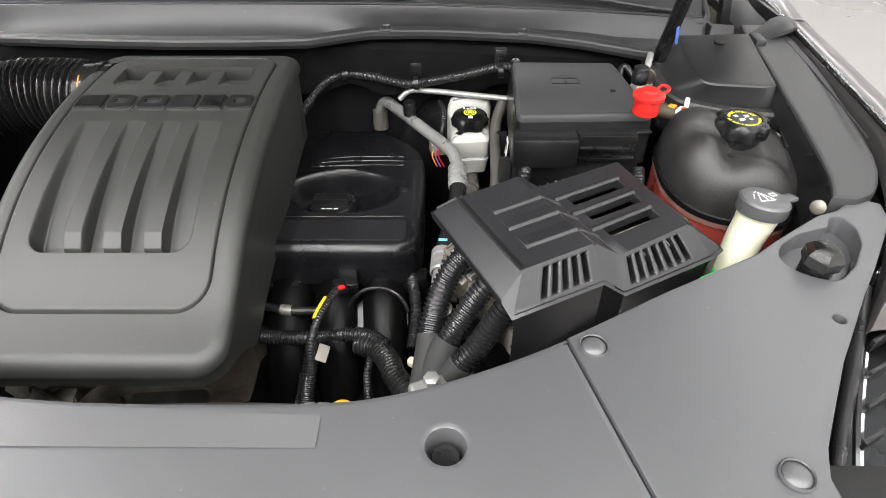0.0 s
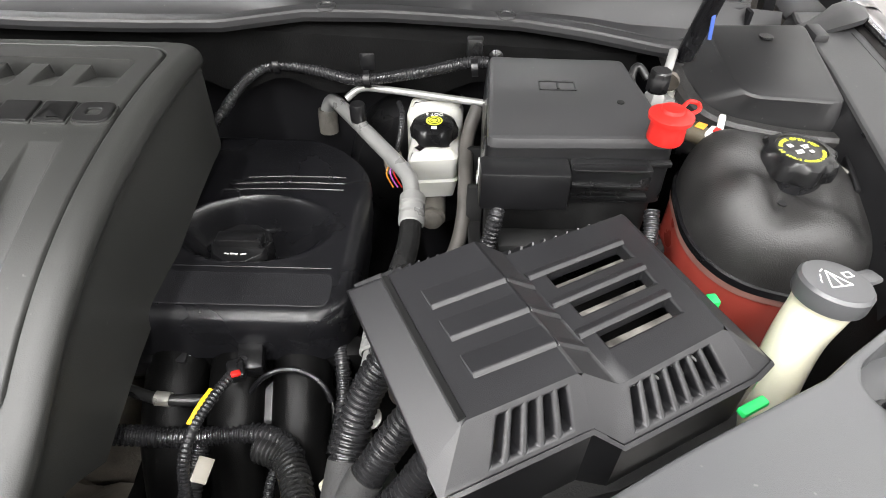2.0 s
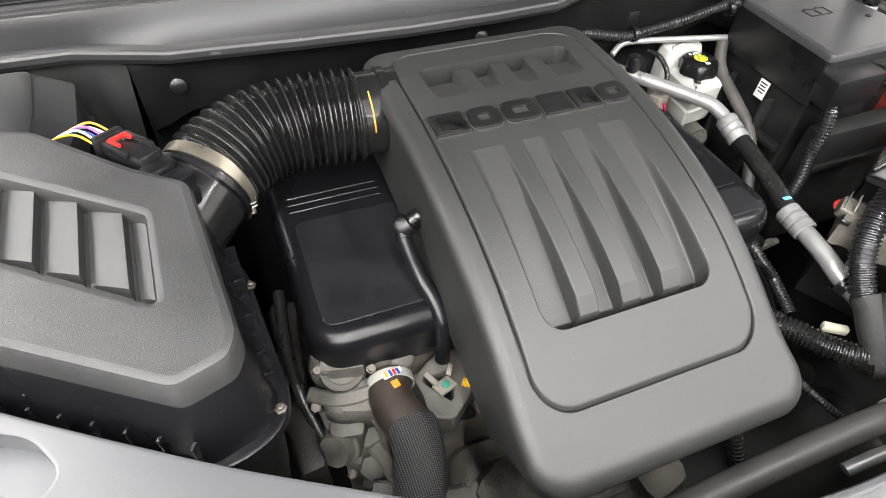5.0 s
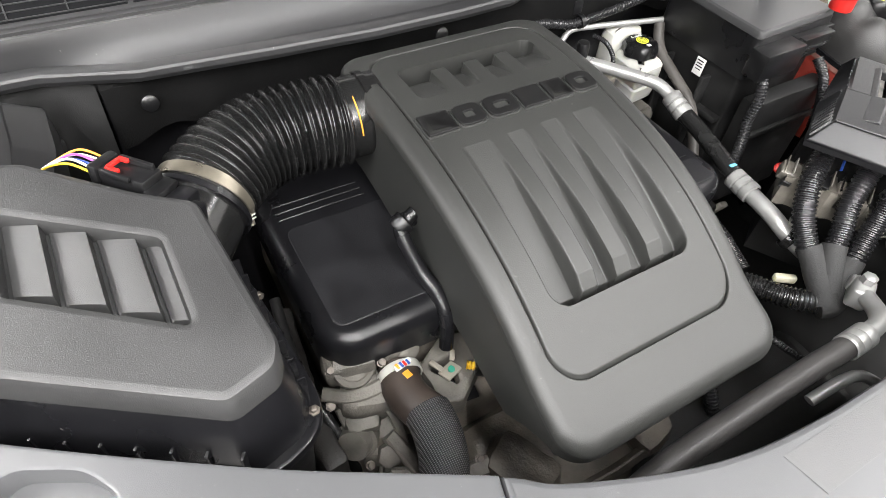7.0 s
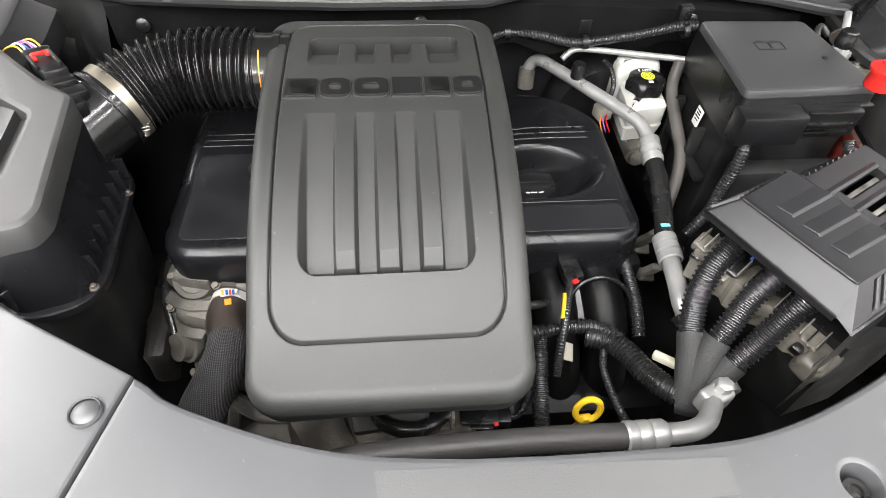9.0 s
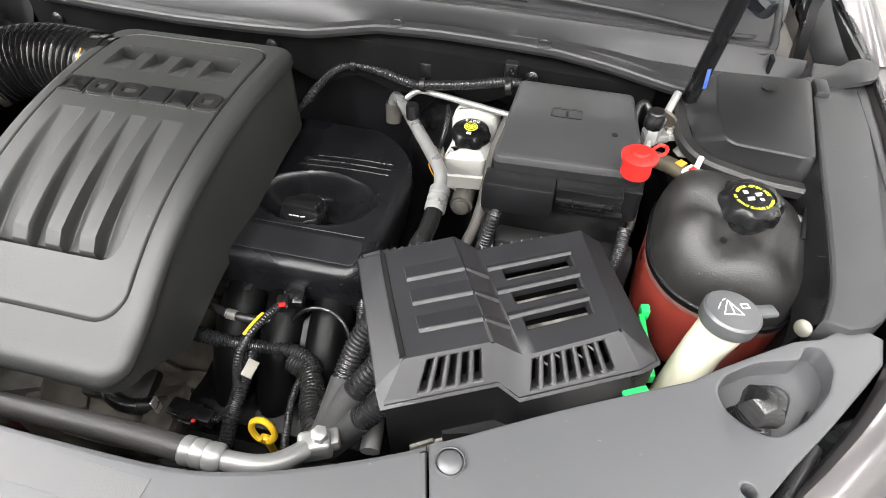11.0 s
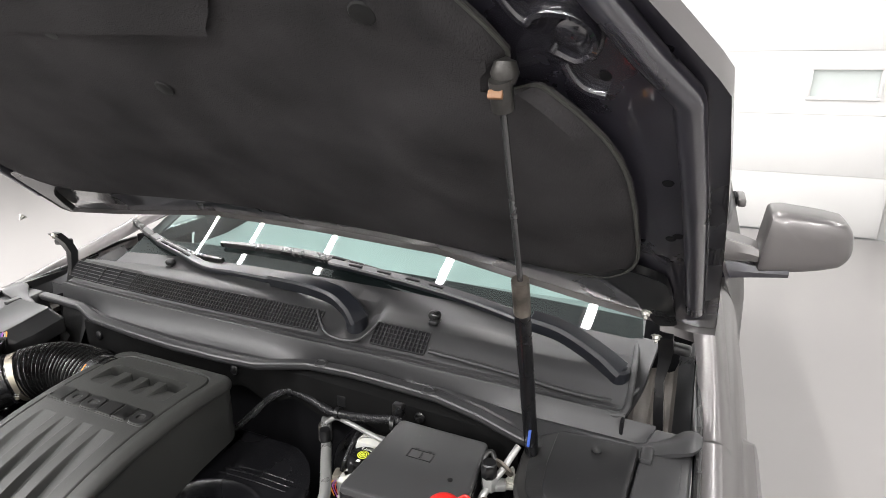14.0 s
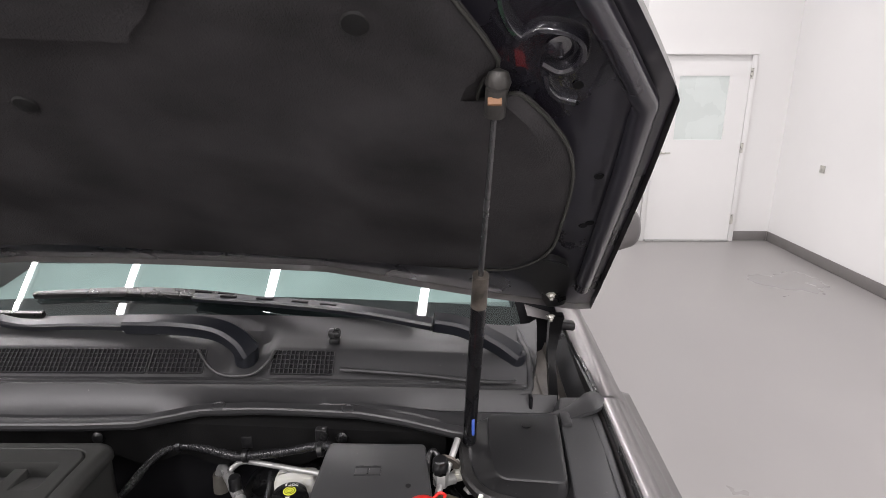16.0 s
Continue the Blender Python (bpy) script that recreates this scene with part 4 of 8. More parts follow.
# gas strut
strut = thing("gas_strut", "black gas strut holding the hood open", "gas strut")
s0, s1, s2 = V(0.336, 0.892, 1.175), V(0.341, 0.764, 1.518), V(0.345, 0.660, 1.742)
part("cylinder", tube([s0 + (s1 - s0) * 0.06, s1], 0.0105, 16), SATIN, strut)
part("collar", tube([s0.lerp(s1, 0.86), s0.lerp(s1, 0.93), s1 + (s2 - s1) * 0.005], 0.0108, 16), RUST, strut, "scuffed bare metal collar")
part("rod", tube([s1, s2], 0.0036, 12), ROD, strut, "thin steel rod")
part("upper_joint", join(tube([s2 - (s2 - s1) * 0.09, s2 + (s2 - s1) * 0.03], 0.011, 14), lathe([(0, -0.014), (0.010, -0.010), (0.0135, 0), (0.010, 0.010), (0, 0.014)], 16, pose(*(s2 + V(0.002, 0.004, 0.012))))), surface("dull_socket_metal", (0.045, 0.043, 0.040), 0.42, 0.5, grain=300, bump=0.3, vary=0.4, wear=40), strut, "dull metal ball socket")
part("joint_clip", block(s2 - (s2 - s1) * 0.01 + V(-0.002, -0.010, -0.004), (0.014, 0.005, 0.008), (-25, 0, 0), 0.001), surface("rusty_clip", (0.26, 0.13, 0.06), 0.6, vary=0.3), strut, "rusty retaining clip")
part("lower_joint", join(lathe([(0, -0.014), (0.010, -0.012), (0.014, 0), (0.010, 0.012), (0, 0.014)], 16, pose(*s0)), block(s0 + V(0.018, 0.004, -0.008), (0.03, 0.02, 0.012), r=0.003)), BLACK, strut)
part("cylinder_label", block(s0.lerp(s1, 0.235) + V(0.003, -0.0100, -0.002), (0.0045, 0.002, 0.046), (-20, 0, 0), 0.0008), BLUE, strut, "small blue label")

# ---- cowl, wipers ----
def rim_y(x):
    return float(np.interp(x, [-1.05, -0.80, -0.70, -0.55, -0.42, -0.30, -0.21, -0.12, -0.02, 0.15, 0.23, 0.31, 0.42, 0.60], [0.99, 0.965, 0.925, 0.905, 0.893, 0.892, 0.897, 0.937, 0.946, 0.944, 0.928, 0.903, 0.893, 0.94]))


COWL_PROFILE = [(0.004, 1.204), (0.000, 1.2105), (0.000, 1.2170), (0.0022, 1.2195), (0.006, 1.2205), (0.018, 1.2205), (0.022, 1.218), (0.0235, 1.212)]
cowl = thing("windscreen_cowl", "matte black plastic cowl under the windscreen with vent grilles", "cowl")


def cowl_shape(x):
    """How far the cowl drops and sweeps back away from the middle."""
    dx = x - XC
    return (-0.085 if dx > 0 else -0.035) * dx * dx, 0.10 * dx * dx


def cowl_row(x):
    dx = x - XC
    c, b = cowl_shape(x)
    y0 = rim_y(x)
    row = [(x, y0 + dy, z + c * 0.8) for dy, z in COWL_PROFILE]
    r0 = 0.968 + b
    a = max(y0 + 0.030, r0 - 0.055)
    up = 0.016 * float(step01(0.15, 0.5, dx))
    row += [(x, a, 1.206 + c + up), (x, a + (r0 - a) * 0.35, 1.208 + c + up), (x, a + (r0 - a) * 0.65, 1.217 + c), (x, a + (r0 - a) * 0.88, 1.232 + c), (x, r0, 1.244 + c)]
    row += [(x, r0 + dy, z + c) for dy, z in ((0.002, 1.2490), (0.0065, 1.2494), (0.008, 1.2425), (0.0145, 1.2420), (0.0160, 1.2490), (0.0200, 1.2495), (0.026, 1.2500))]
    yb, zb = wind_base(dx)
    dip = 0.030 * math.exp(-((x + 0.074) / 0.046) ** 4)
    row += [(x, r0 + 0.050, 1.270 + c - dip * 0.7), (x, r0 + 0.068, 1.2850 + c - dip), (x, r0 + 0.074, 1.2870 + c - dip), (x, (r0 + 0.074 + yb) / 2, (1.287 + c + zb) / 2 + 0.002 - dip * 0.6), (x, yb - 0.012, zb + 0.003), (x, yb + 0.03, zb + 0.018)]
    return row


xs = np.linspace(-0.915, 0.457, 210)
for xe in (np.linspace(0.457, 0.505, 9), np.linspace(-0.965, -0.915, 9)):
    part("rim_end", loft([cowl_row(float(x))[:13] for x in xe], close=False), COWL, cowl, angle=24)
lip = [(0.449, 1.051, 1.180), (0.463, 1.073, 1.200), (0.475, 1.105, 1.222), (0.480, 1.140, 1.240), (0.486, 1.180, 1.254), (0.490, 1.215, 1.266)]
lip_rows = [[V(0.440, y, z - 0.012), V(x - 0.012, y, z - 0.008), V(x, y, z), V(x + 0.003, y, z + 0.002), V(x + 0.004, y, z - 0.006)] for x, y, z in [tuple(q) for q in smooth_path(lip, 4)]]
part("cowl_end", loft(lip_rows, close=False), COWL, cowl, "turned-up end of the cowl", angle=50)
part("cowl_shell", loft([cowl_row(float(x)) for x in xs], close=False), COWL, cowl, angle=24)


def vent(x0, x1, n):
    """An open grille: slats across and a frame, over a sheet coloured black as shade."""
    g = bmesh.new()
    for i in range(n + 1):
        x = x0 + (x1 - x0) * i / n
        c, b = cowl_shape(x)
        p, q = V(x, 0.998 + b, 1.2568 + c), V(x, 1.032 + b, 1.2853 + c)
        me = block((p + q) / 2, (0.0014, (q - p).length, 0.003), (39.7, 0, 0), 0)
        g = join(g, me)
    for j in range(6):
        k = j / 5
        pts = []
        for i in range(9):
            x = x0 + (x1 - x0) * i / 8
            c, b = cowl_shape(x)
            pts.append((x, 0.998 + 0.034 * k + b, 1.2568 + 0.0285 * k + c))
        g = join(g, tube(pts, 0.0009, 4, 1))
    return g


# shallow black sheet close under the slats; its colour supplies the opening's shade
def vent_shade(x0, x1):
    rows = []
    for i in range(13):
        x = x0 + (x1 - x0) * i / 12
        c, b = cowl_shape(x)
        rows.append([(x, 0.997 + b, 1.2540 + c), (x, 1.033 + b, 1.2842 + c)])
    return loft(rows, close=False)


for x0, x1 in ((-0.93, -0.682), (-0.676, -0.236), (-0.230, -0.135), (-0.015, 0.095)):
    part("vent_shade", vent_shade(x0, x1), DARK, cowl)
    part("vent_grille", vent(x0, x1, int((x1 - x0) / (0.0078 if x0 > -0.9 else 0.06))), COWL, cowl, "fine black plastic vent grille")
for x in (0.13, -0.092, -0.646):
    y = rim_y(x) + 0.011
    part("cowl_clip", lathe([(0.013, 0), (0.012, 0.003), (0.008, 0.004), (0.007, 0.002), (0, 0.002)], 20, pose(x, y, 1.2190 - 0.068 * (x - XC) ** 2)), COWL, cowl)
# rubber seal tongues at both ends
for sg in (1, -1):
    mx = lambda x: x if sg > 0 else 2 * XC - x
    part("end_seal", loft([[(mx(x), y + oy, z + oz) for oy, oz in ((-w * 1.3, -0.007), (-w * 1.3, -0.001), (-w * 0.5, 0.0025), (w * 0.6, 0.002), (w, -0.002), (w, -0.010))] for x, y, z, w in ((0.40, 0.925, 1.196, 0.010), (0.43, 0.925, 1.196, 0.014), (0.475, 0.938, 1.202, 0.018), (0.510, 0.950, 1.210, 0.016), (0.530, 0.958, 1.216, 0.020), (0.545, 0.964, 1.222, 0.026), (0.558, 0.968, 1.225, 0.026), (0.567, 0.970, 1.225, 0.020), (0.573, 0.971, 1.223, 0.008))]), COWL, cowl, "grey rubber end seal")


def nozzle(x, y, z):
    nz = thing("washer_nozzle", "small black washer nozzle on the cowl", "washer nozzle", "washer nozzles")
    part("nozzle_base", block((x, y, z - 0.01), (0.020, 0.022, 0.012), (15, 0, 0), 0.004, 3), BLACK, nz)
    part("nozzle_head", block((x, y, z + 0.002), (0.024, 0.018, 0.016), (15, 0, 0), 0.006, 3), RUBBER, nz)


part("plate_edge", tube([(0.11, 1.000, 1.262), (0.25, 1.010, 1.246), (0.36, 1.020, 1.228), (0.43, 1.045, 1.214), (0.465, 1.09, 1.212), (0.475, 1.13, 1.218)], 0.004, 8, 6), COWL, cowl)
part("shelf_lip", tube([(0.40, 1.020, 1.206), (0.44, 1.018, 1.204), (0.456, 1.030, 1.209), (0.458, 1.06, 1.222), (0.458, 1.095, 1.248), (0.456, 1.15, 1.243), (0.452, 1.21, 1.246)], 0.006, 10, 6), COWL, cowl)
nozzle(0.090, 1.072, 1.297)
nozzle(-0.660, 1.130, 1.283)


def wiper(head, arm, blade, head_w, slots, blade_slots):
    """head: pivot, elbow and joint; arm: joint to the carrier's end; blade: tip to heel."""
    def lifted(pts, gap):
        """Keeps the points clear of the glass."""
        out = []
        for x, y, z in pts:
            yb, zb = wind_base(x - XC)
            k = max(0.0, (y - yb) / 0.86)
            out.append((x, y, max(z, zb + k * (0.40 + 0.06 * (x - XC) ** 2) - 0.03 * k * k + gap)))
        return out

    blade, arm = lifted(blade, 0.004), lifted(arm, 0.012)
    w = thing("wiper", "black windscreen wiper arm with a slotted blade carrier", "wiper", "windscreen wipers")
    part("pivot_cap", lathe([(0.020, -0.05), (0.0225, 0.006), (0.0215, 0.013), (0.017, 0.017), (0, 0.018)], 32, pose(*head[0])), WIPER, w)
    part("arm_head", ribbon(head, head_w, 0.026, per=8), WIPER, w, "wide blue-black arm head", angle=25)
    part("arm", ribbon(arm, lambda k: 0.026 - 0.006 * k, lambda k: 0.014 - 0.004 * k), WIPER, w, "tapering arm", angle=25)
    part("joint_pin", lathe([(0.004, -0.018), (0.004, 0.018), (0, 0.018)], 12, aim(V(*arm[0]) + V(0, 0, 0.006), (0, 1, 0.2))), SATIN, w)
    for path_pts, (k0, k1, m), hh in ((arm, slots, 0.0105), (blade, blade_slots, 0.0125)):
        path = smooth_path(path_pts, 20)
        for j in range(m):
            i = int((len(path) - 3) * (k0 + (k1 - k0) * (j + 0.5) / m))
            d = (path[i + 2] - path[i]).normalized()
            part("arm_slot", block(path[i] + V(0, -0.003, hh), (0.034, 0.0065, 0.004), (0, -math.degrees(math.asin(d.z)), math.degrees(math.atan2(d.y, d.x))), 0.001), DARK, w)
    part("blade", ribbon(blade, lambda k: 0.010 + 0.012 * math.sin(math.pi * min(1, k * 1.2)), 0.012), RUBBER, w, "black rubber blade", angle=25)


wiper([(0.432, 1.086, 1.240), (0.395, 1.092, 1.262), (0.33, 1.092, 1.294), (0.274, 1.088, 1.306)], [(0.274, 1.088, 1.306), (0.14, 1.112, 1.322), (-0.02, 1.142, 1.328), (-0.205, 1.165, 1.322)], [(-0.551, 1.200, 1.284), (-0.36, 1.190, 1.300), (-0.20, 1.180, 1.308), (0.0, 1.165, 1.306), (0.24, 1.155, 1.288)], lambda k: 0.042 - 0.010 * k, (0.45, 0.95, 4), (0.50, 0.74, 4))
part("pivot_ridge", tube([(-0.150, 1.031, 1.285), (-0.128, 1.009, 1.267), (-0.105, 0.998, 1.2545), (-0.072, 0.995, 1.2505), (-0.042, 0.998, 1.2545), (-0.022, 1.010, 1.268), (-0.010, 1.029, 1.285)], 0.003, 8, 5), COWL, cowl)
wiper([(-0.070, 1.048, 1.266), (-0.088, 1.050, 1.288), (-0.125, 1.056, 1.305), (-0.20, 1.070, 1.307), (-0.303, 1.092, 1.298)], [(-0.303, 1.092, 1.298), (-0.42, 1.102, 1.292), (-0.523, 1.114, 1.290), (-0.64, 1.150, 1.302), (-0.76, 1.190, 1.306)], [(-1.06, 1.355, 1.290), (-0.90, 1.27, 1.296), (-0.76, 1.205, 1.298), (-0.62, 1.165, 1.292), (-0.50, 1.145, 1.284)], lambda k: 0.042 - 0.012 * k, (0.68, 0.96, 4), (0.55, 0.75, 2))

# ---- engine cover ----
EY0, EY1 = 0.361, 0.861


def cover_top(Y):
    """The arched line of the cover along the car; straight before the groove's front."""
    k = 0.012
    before, after = k * np.log1p(np.exp((0.425 - Y) / k)), k * np.log1p(np.exp((Y - 0.425) / k))
    s = (0.425 + after - 0.62) / 0.25
    return 1.2034 + 0.0484 * s - 0.0516 * s ** 2 + 0.0237 * s ** 3 - 0.0136 * s ** 4 - 0.36 * before


def cover_sides(Y):
    """The two long edges; the cover widens a little to the rear."""
    k = (Y - 0.42) / 0.42
    return -0.4955 - 0.0022 * k, -0.2165 + 0.0055 * k


def rounded_dist(X, Y, x0, x1, y0, y1, r):
    """Distance inwards from the edge of a rounded rectangle."""
    qx = np.abs(X - (x0 + x1) / 2) - ((x1 - x0) / 2 - r)
    qy = np.abs(Y - (y0 + y1) / 2) - ((y1 - y0) / 2 - r)
    return -(np.hypot(np.maximum(qx, 0), np.maximum(qy, 0)) + np.minimum(np.maximum(qx, qy), 0) - r)


RIBS = (-0.3985, -0.3555, -0.3120)


def cover_z(X, Y):
    Z = cover_top(Y)
    x0, x1 = cover_sides(Y)
    d = rounded_dist(X, Y, x0, x1, EY0, EY1, 0.034)
    Z = Z - 0.013 * (1 - np.sqrt(np.clip(1 - (1 - np.clip(d / 0.015, 0, 1)) ** 2, 0, 1)))
    # the raised inner field and the groove round it
    g = rounded_dist(X, Y, -0.4715, x1 - 0.0268, 0.4165, 0.834, 0.034)
    Z = Z - 0.0052 * np.exp(-(g / 0.0011) ** 2) + 0.0006 * step01(0.0, 0.004, g)
    # the long recess, deepening to the front, with three ribs
    m = rounded_dist(X, Y, -0.4450, -0.2690, 0.4705, 0.80, 0.021)
    wall = step01(0.0, 0.0075, m)
    deep = 0.0215 * np.clip((0.652 - Y) / (0.652 - 0.49), 0, 1) ** 0.9
    slot = 0.017 * step01(0.4845, 0.4800, Y)
    rib = np.zeros_like(X)
    for c in RIBS:
        w = 0.0096
        rib = np.maximum(rib, step01(c - w - 0.0035, c - w + 0.0005, X) * step01(c + w + 0.0030, c + w, X))
    rib = rib * step01(0.4775, 0.4790, Y)
    # each rib bends down at its front end
    tip = 0.0065 * np.clip((0.4915 - Y) / 0.012, 0, 1)
    Z = Z - wall * ((deep + slot) * (1 - rib) + np.minimum(tip, deep + slot) * rib)
    # the rear slot with three tabs running out of the field
    m2 = rounded_dist(X, Y, -0.4455, -0.2625, 0.735, 0.797, 0.011)
    w2 = step01(0.0, 0.0035, m2)
    deep2 = 0.011 * np.clip((Y - 0.735) / 0.040, 0, 1) ** 1.2 + 0.060 * step01(0.7775, 0.7795, Y)
    tab = np.zeros_like(X)
    for c in RIBS:
        tab = np.maximum(tab, step01(c - 0.0125, c - 0.0092, X) * step01(c + 0.0125, c + 0.0092, X))
    tab = tab * step01(0.7835, 0.7815, Y)
    return Z - w2 * deep2 * (1 - tab)


def skirt_foot(y):
    """Lower edge of the side walls."""
    return float(np.interp(y, [0.395, 0.43, 0.46, 0.55, 0.75, 0.86], [1.060, 1.040, 1.015, 1.040, 1.080, 1.095]))


def cover_mesh():
    """Height field squeezed into the rounded outline, with a lip and set-back side walls."""
    us, ys = np.linspace(0, 1, 330), np.linspace(EY0, EY1, 580)
    nx, ny = len(us), len(ys)
    U, Y = np.meshgrid(us, ys)
    # squeeze the rows at both ends so that the plan corners are round
    r = 0.034
    e = np.minimum(Y - EY0, EY1 - Y)
    inset = np.where(e < r, r - np.sqrt(np.maximum(r * r - (r - e) ** 2, 0)), 0)
    x0, x1 = cover_sides(Y)
    X = x0 + inset + U * (x1 - x0 - 2 * inset)
    Z = cover_z(X, Y)
    verts = np.stack([X, Y, Z], -1).reshape(-1, 3).tolist()
    faces = [(j * nx + i, j * nx + i + 1, (j + 1) * nx + i + 1, (j + 1) * nx + i) for j in range(ny - 1) for i in range(nx - 1)]
    loop = list(range(nx)) + [j * nx + nx - 1 for j in range(1, ny)] + [(ny - 1) * nx + i for i in range(nx - 2, -1, -1)] + [j * nx for j in range(ny - 2, 0, -1)]
    n = len(loop)
    edge = np.array([verts[k] for k in loop])
    mid = np.array([-0.355, 0.60])
    inward = mid - edge[:, :2]
    inward[:, 1] = np.where(np.abs(inward[:, 1]) < 0.21, 0, inward[:, 1] * 0.45)
    inward /= np.linalg.norm(inward, axis=1)[:, None]
    prev = loop
    for off, drop in ((0.0, 0.0045), (0.0012, 0.0065), (0.0045, 0.0070), (0.0060, None)):
        base = len(verts)
        for k in range(n):
            x, y, z = edge[k]
            low = min(z - 0.011, skirt_foot(y)) if drop is None else z - drop
            verts.append([x + inward[k, 0] * off, y + inward[k, 1] * off, low])
        cur = list(range(base, base + n))
        faces += [(prev[(k + 1) % n], prev[k], cur[k], cur[(k + 1) % n]) for k in range(n)]
        prev = cur
    me = bpy.data.meshes.new("cover")
    me.from_pydata(verts, [], faces)
    me.update()
    return me


cover = thing("engine_cover", "dark grey moulded plastic engine cover with three ribs", "engine cover")
mesh_part("cover_shell", cover_mesh(), COVER, cover, angle=50)
# six raised emblem shapes, kept plain
EDGE = surface("polished_plastic_rib", (0.0085, 0.0085, 0.0085), 0.36, grain=1200, bump=0.05, vary=0.1, rvary=0.04)
EM = [(-0.467, -0.4315, "slots"), (-0.4275, -0.3935, "ring"), (-0.3895, -0.3505, "ring"), (-0.3465, -0.3135, "block"), (-0.3095, -0.2805, "slots"), (-0.2765, -0.2425, "ring")]
for x0, x1, look_ in EM:
    zc = float(cover_top(0.691))
    tilt = math.degrees(math.atan2(float(cover_top(0.71)) - float(cover_top(0.672)), 0.038))
    c, ow, oh = (x0 + x1) / 2, (x1 - x0) / 2, 0.0155
    holes = {"ring": [rounded([(-ow + 0.0105, -oh + 0.0105), (ow - 0.0105, -oh + 0.0105), (ow - 0.0105, oh - 0.0105), (-ow + 0.0105, oh - 0.0105)], 0.003, 3)],
             "slots": [[(-ow + 0.010, q - 0.0022), (ow - 0.003, q - 0.0022), (ow - 0.003, q + 0.0022), (-ow + 0.010, q + 0.0022)] for q in (-0.0055, 0.0055)],
             "block": []}[look_]
    rim = plate(rounded([(-ow, -oh), (ow, -oh), (ow, oh), (-ow, oh)], 0.011 if look_ == "ring" else 0.002, 5), holes, 0.0033, 0.007, 0.0012)
    rim.transform(pose(c, 0.691, zc + 0.0014, tilt, 0, 0))
    emblem = part("emblem_block", rim, EDGE, cover, "raised plain emblem block")
    # a lower step round each shape
    foot = plate(rounded([(-ow - 0.0016, -oh - 0.0016), (ow + 0.0016, -oh - 0.0016), (ow + 0.0016, oh + 0.0016), (-ow - 0.0016, oh + 0.0016)], 0.012 if look_ == "ring" else 0.003, 5), [], 0.0012, 0.005, 0.0008)
    foot.transform(pose(c, 0.691, zc + 0.0010, tilt, 0, 0))
    part("emblem_step", foot, COVER, emblem)

# ---- black cam cover under it ----
VT = 1.064
cam_cover = thing("valve_cover", "smooth black plastic valve cover beneath the engine cover", "valve cover")


def valve_z(X, Y):
    Z = VT + 0.0 * X
    d = rounded_dist(X, Y, -0.634, -0.028, 0.580, 0.905, 0.045)
    Z = Z - 0.018 * (1 - np.sqrt(np.clip(1 - (1 - np.clip(d / 0.018, 0, 1)) ** 2, 0, 1)))
    # the filler well
    ex, ey = (X + 0.150) / 0.088, (Y - 0.712) / 0.056
    well = np.clip(1 - (ex ** 2 + ey ** 2), 0, 1)
    Z = Z - 0.030 * step01(0.0, 0.5, well) * step01(-0.05, -0.16, X) - 0.012 * step01(0, 0.6, well)
    Z = Z + 0.0015 * np.exp(-((ex ** 2 + ey ** 2 - 1.06) / 0.06) ** 2)
    return Z


def valve_mesh():
    x0, x1, y0, y1, r = -0.634, -0.028, 0.580, 0.905, 0.045
    xs, ys = np.linspace(x0, x1, 200), np.linspace(y0, y1, 130)
    X, Y = np.meshgrid(xs, ys)
    e = np.minimum(Y - y0, y1 - Y)
    inset = np.where(e < r, r - np.sqrt(np.maximum(r * r - (r - e) ** 2, 0)), 0)
    inset = inset + 0.10 * np.clip((Y - 0.78) / 0.125, 0, 1) ** 2 * (X > XC)
    mid, hw = (x0 + x1) / 2, (x1 - x0) / 2
    X2 = mid + (X - mid) * (hw - inset) / hw
    Z = valve_z(X2, Y)
    nx, ny = len(xs), len(ys)
    verts = np.stack([X2, Y, Z], -1).reshape(-1, 3).tolist()
    faces = [(j * nx + i, j * nx + i + 1, (j + 1) * nx + i + 1, (j + 1) * nx + i) for j in range(ny - 1) for i in range(nx - 1)]
    loop = list(range(nx)) + [j * nx + nx - 1 for j in range(1, ny)] + [(ny - 1) * nx + i for i in range(nx - 2, -1, -1)] + [j * nx for j in range(ny - 2, 0, -1)]
    n, prev = len(loop), loop
    for dz in (0.006, 0.045):
        base = len(verts)
        verts += [[verts[k][0], verts[k][1], verts[k][2] - dz] for k in loop]
        cur = list(range(base, base + n))
        faces += [(prev[(k + 1) % n], prev[k], cur[k], cur[(k + 1) % n]) for k in range(n)]
        prev = cur
    me = bpy.data.meshes.new("valve")
    me.from_pydata(verts, [], faces)
    me.update()
    return me


mesh_part("cover_shell", valve_mesh(), SATIN, cam_cover, angle=50)
for k in range(3):
    y = 0.783 + 0.0125 * k
    part("ridge", tube([(-0.205 + 0.012 * k, y - 0.004, VT), (-0.13, y, VT + 0.0006), (-0.062, y, VT)], 0.0011, 6, 4), SATIN, cam_cover)
    part("ridge", tube([(-0.612, y, VT), (-0.55, y, VT + 0.0006), (-0.500, y, VT)], 0.0011, 6, 4), SATIN, cam_cover)
part("lip_line", tube([(-0.24, 0.650, VT), (-0.15, 0.650, VT), (-0.055, 0.650, VT)], 0.0009, 6, 3), SATIN, cam_cover)
INSET = surface("pebbled_inset_plastic", (0.0095, 0.0095, 0.0108), 0.42, grain=1100, bump=0.35, vary=0.25, wear=24, rvary=0.06, specks=0.16)
part("inset_panel", plate(rounded([(-0.24, 0.597), (-0.050, 0.597), (-0.050, 0.643), (-0.24, 0.643)], 0.012, 5), [], VT + 0.0006, 0.004, 0.0012), INSET, cam_cover)
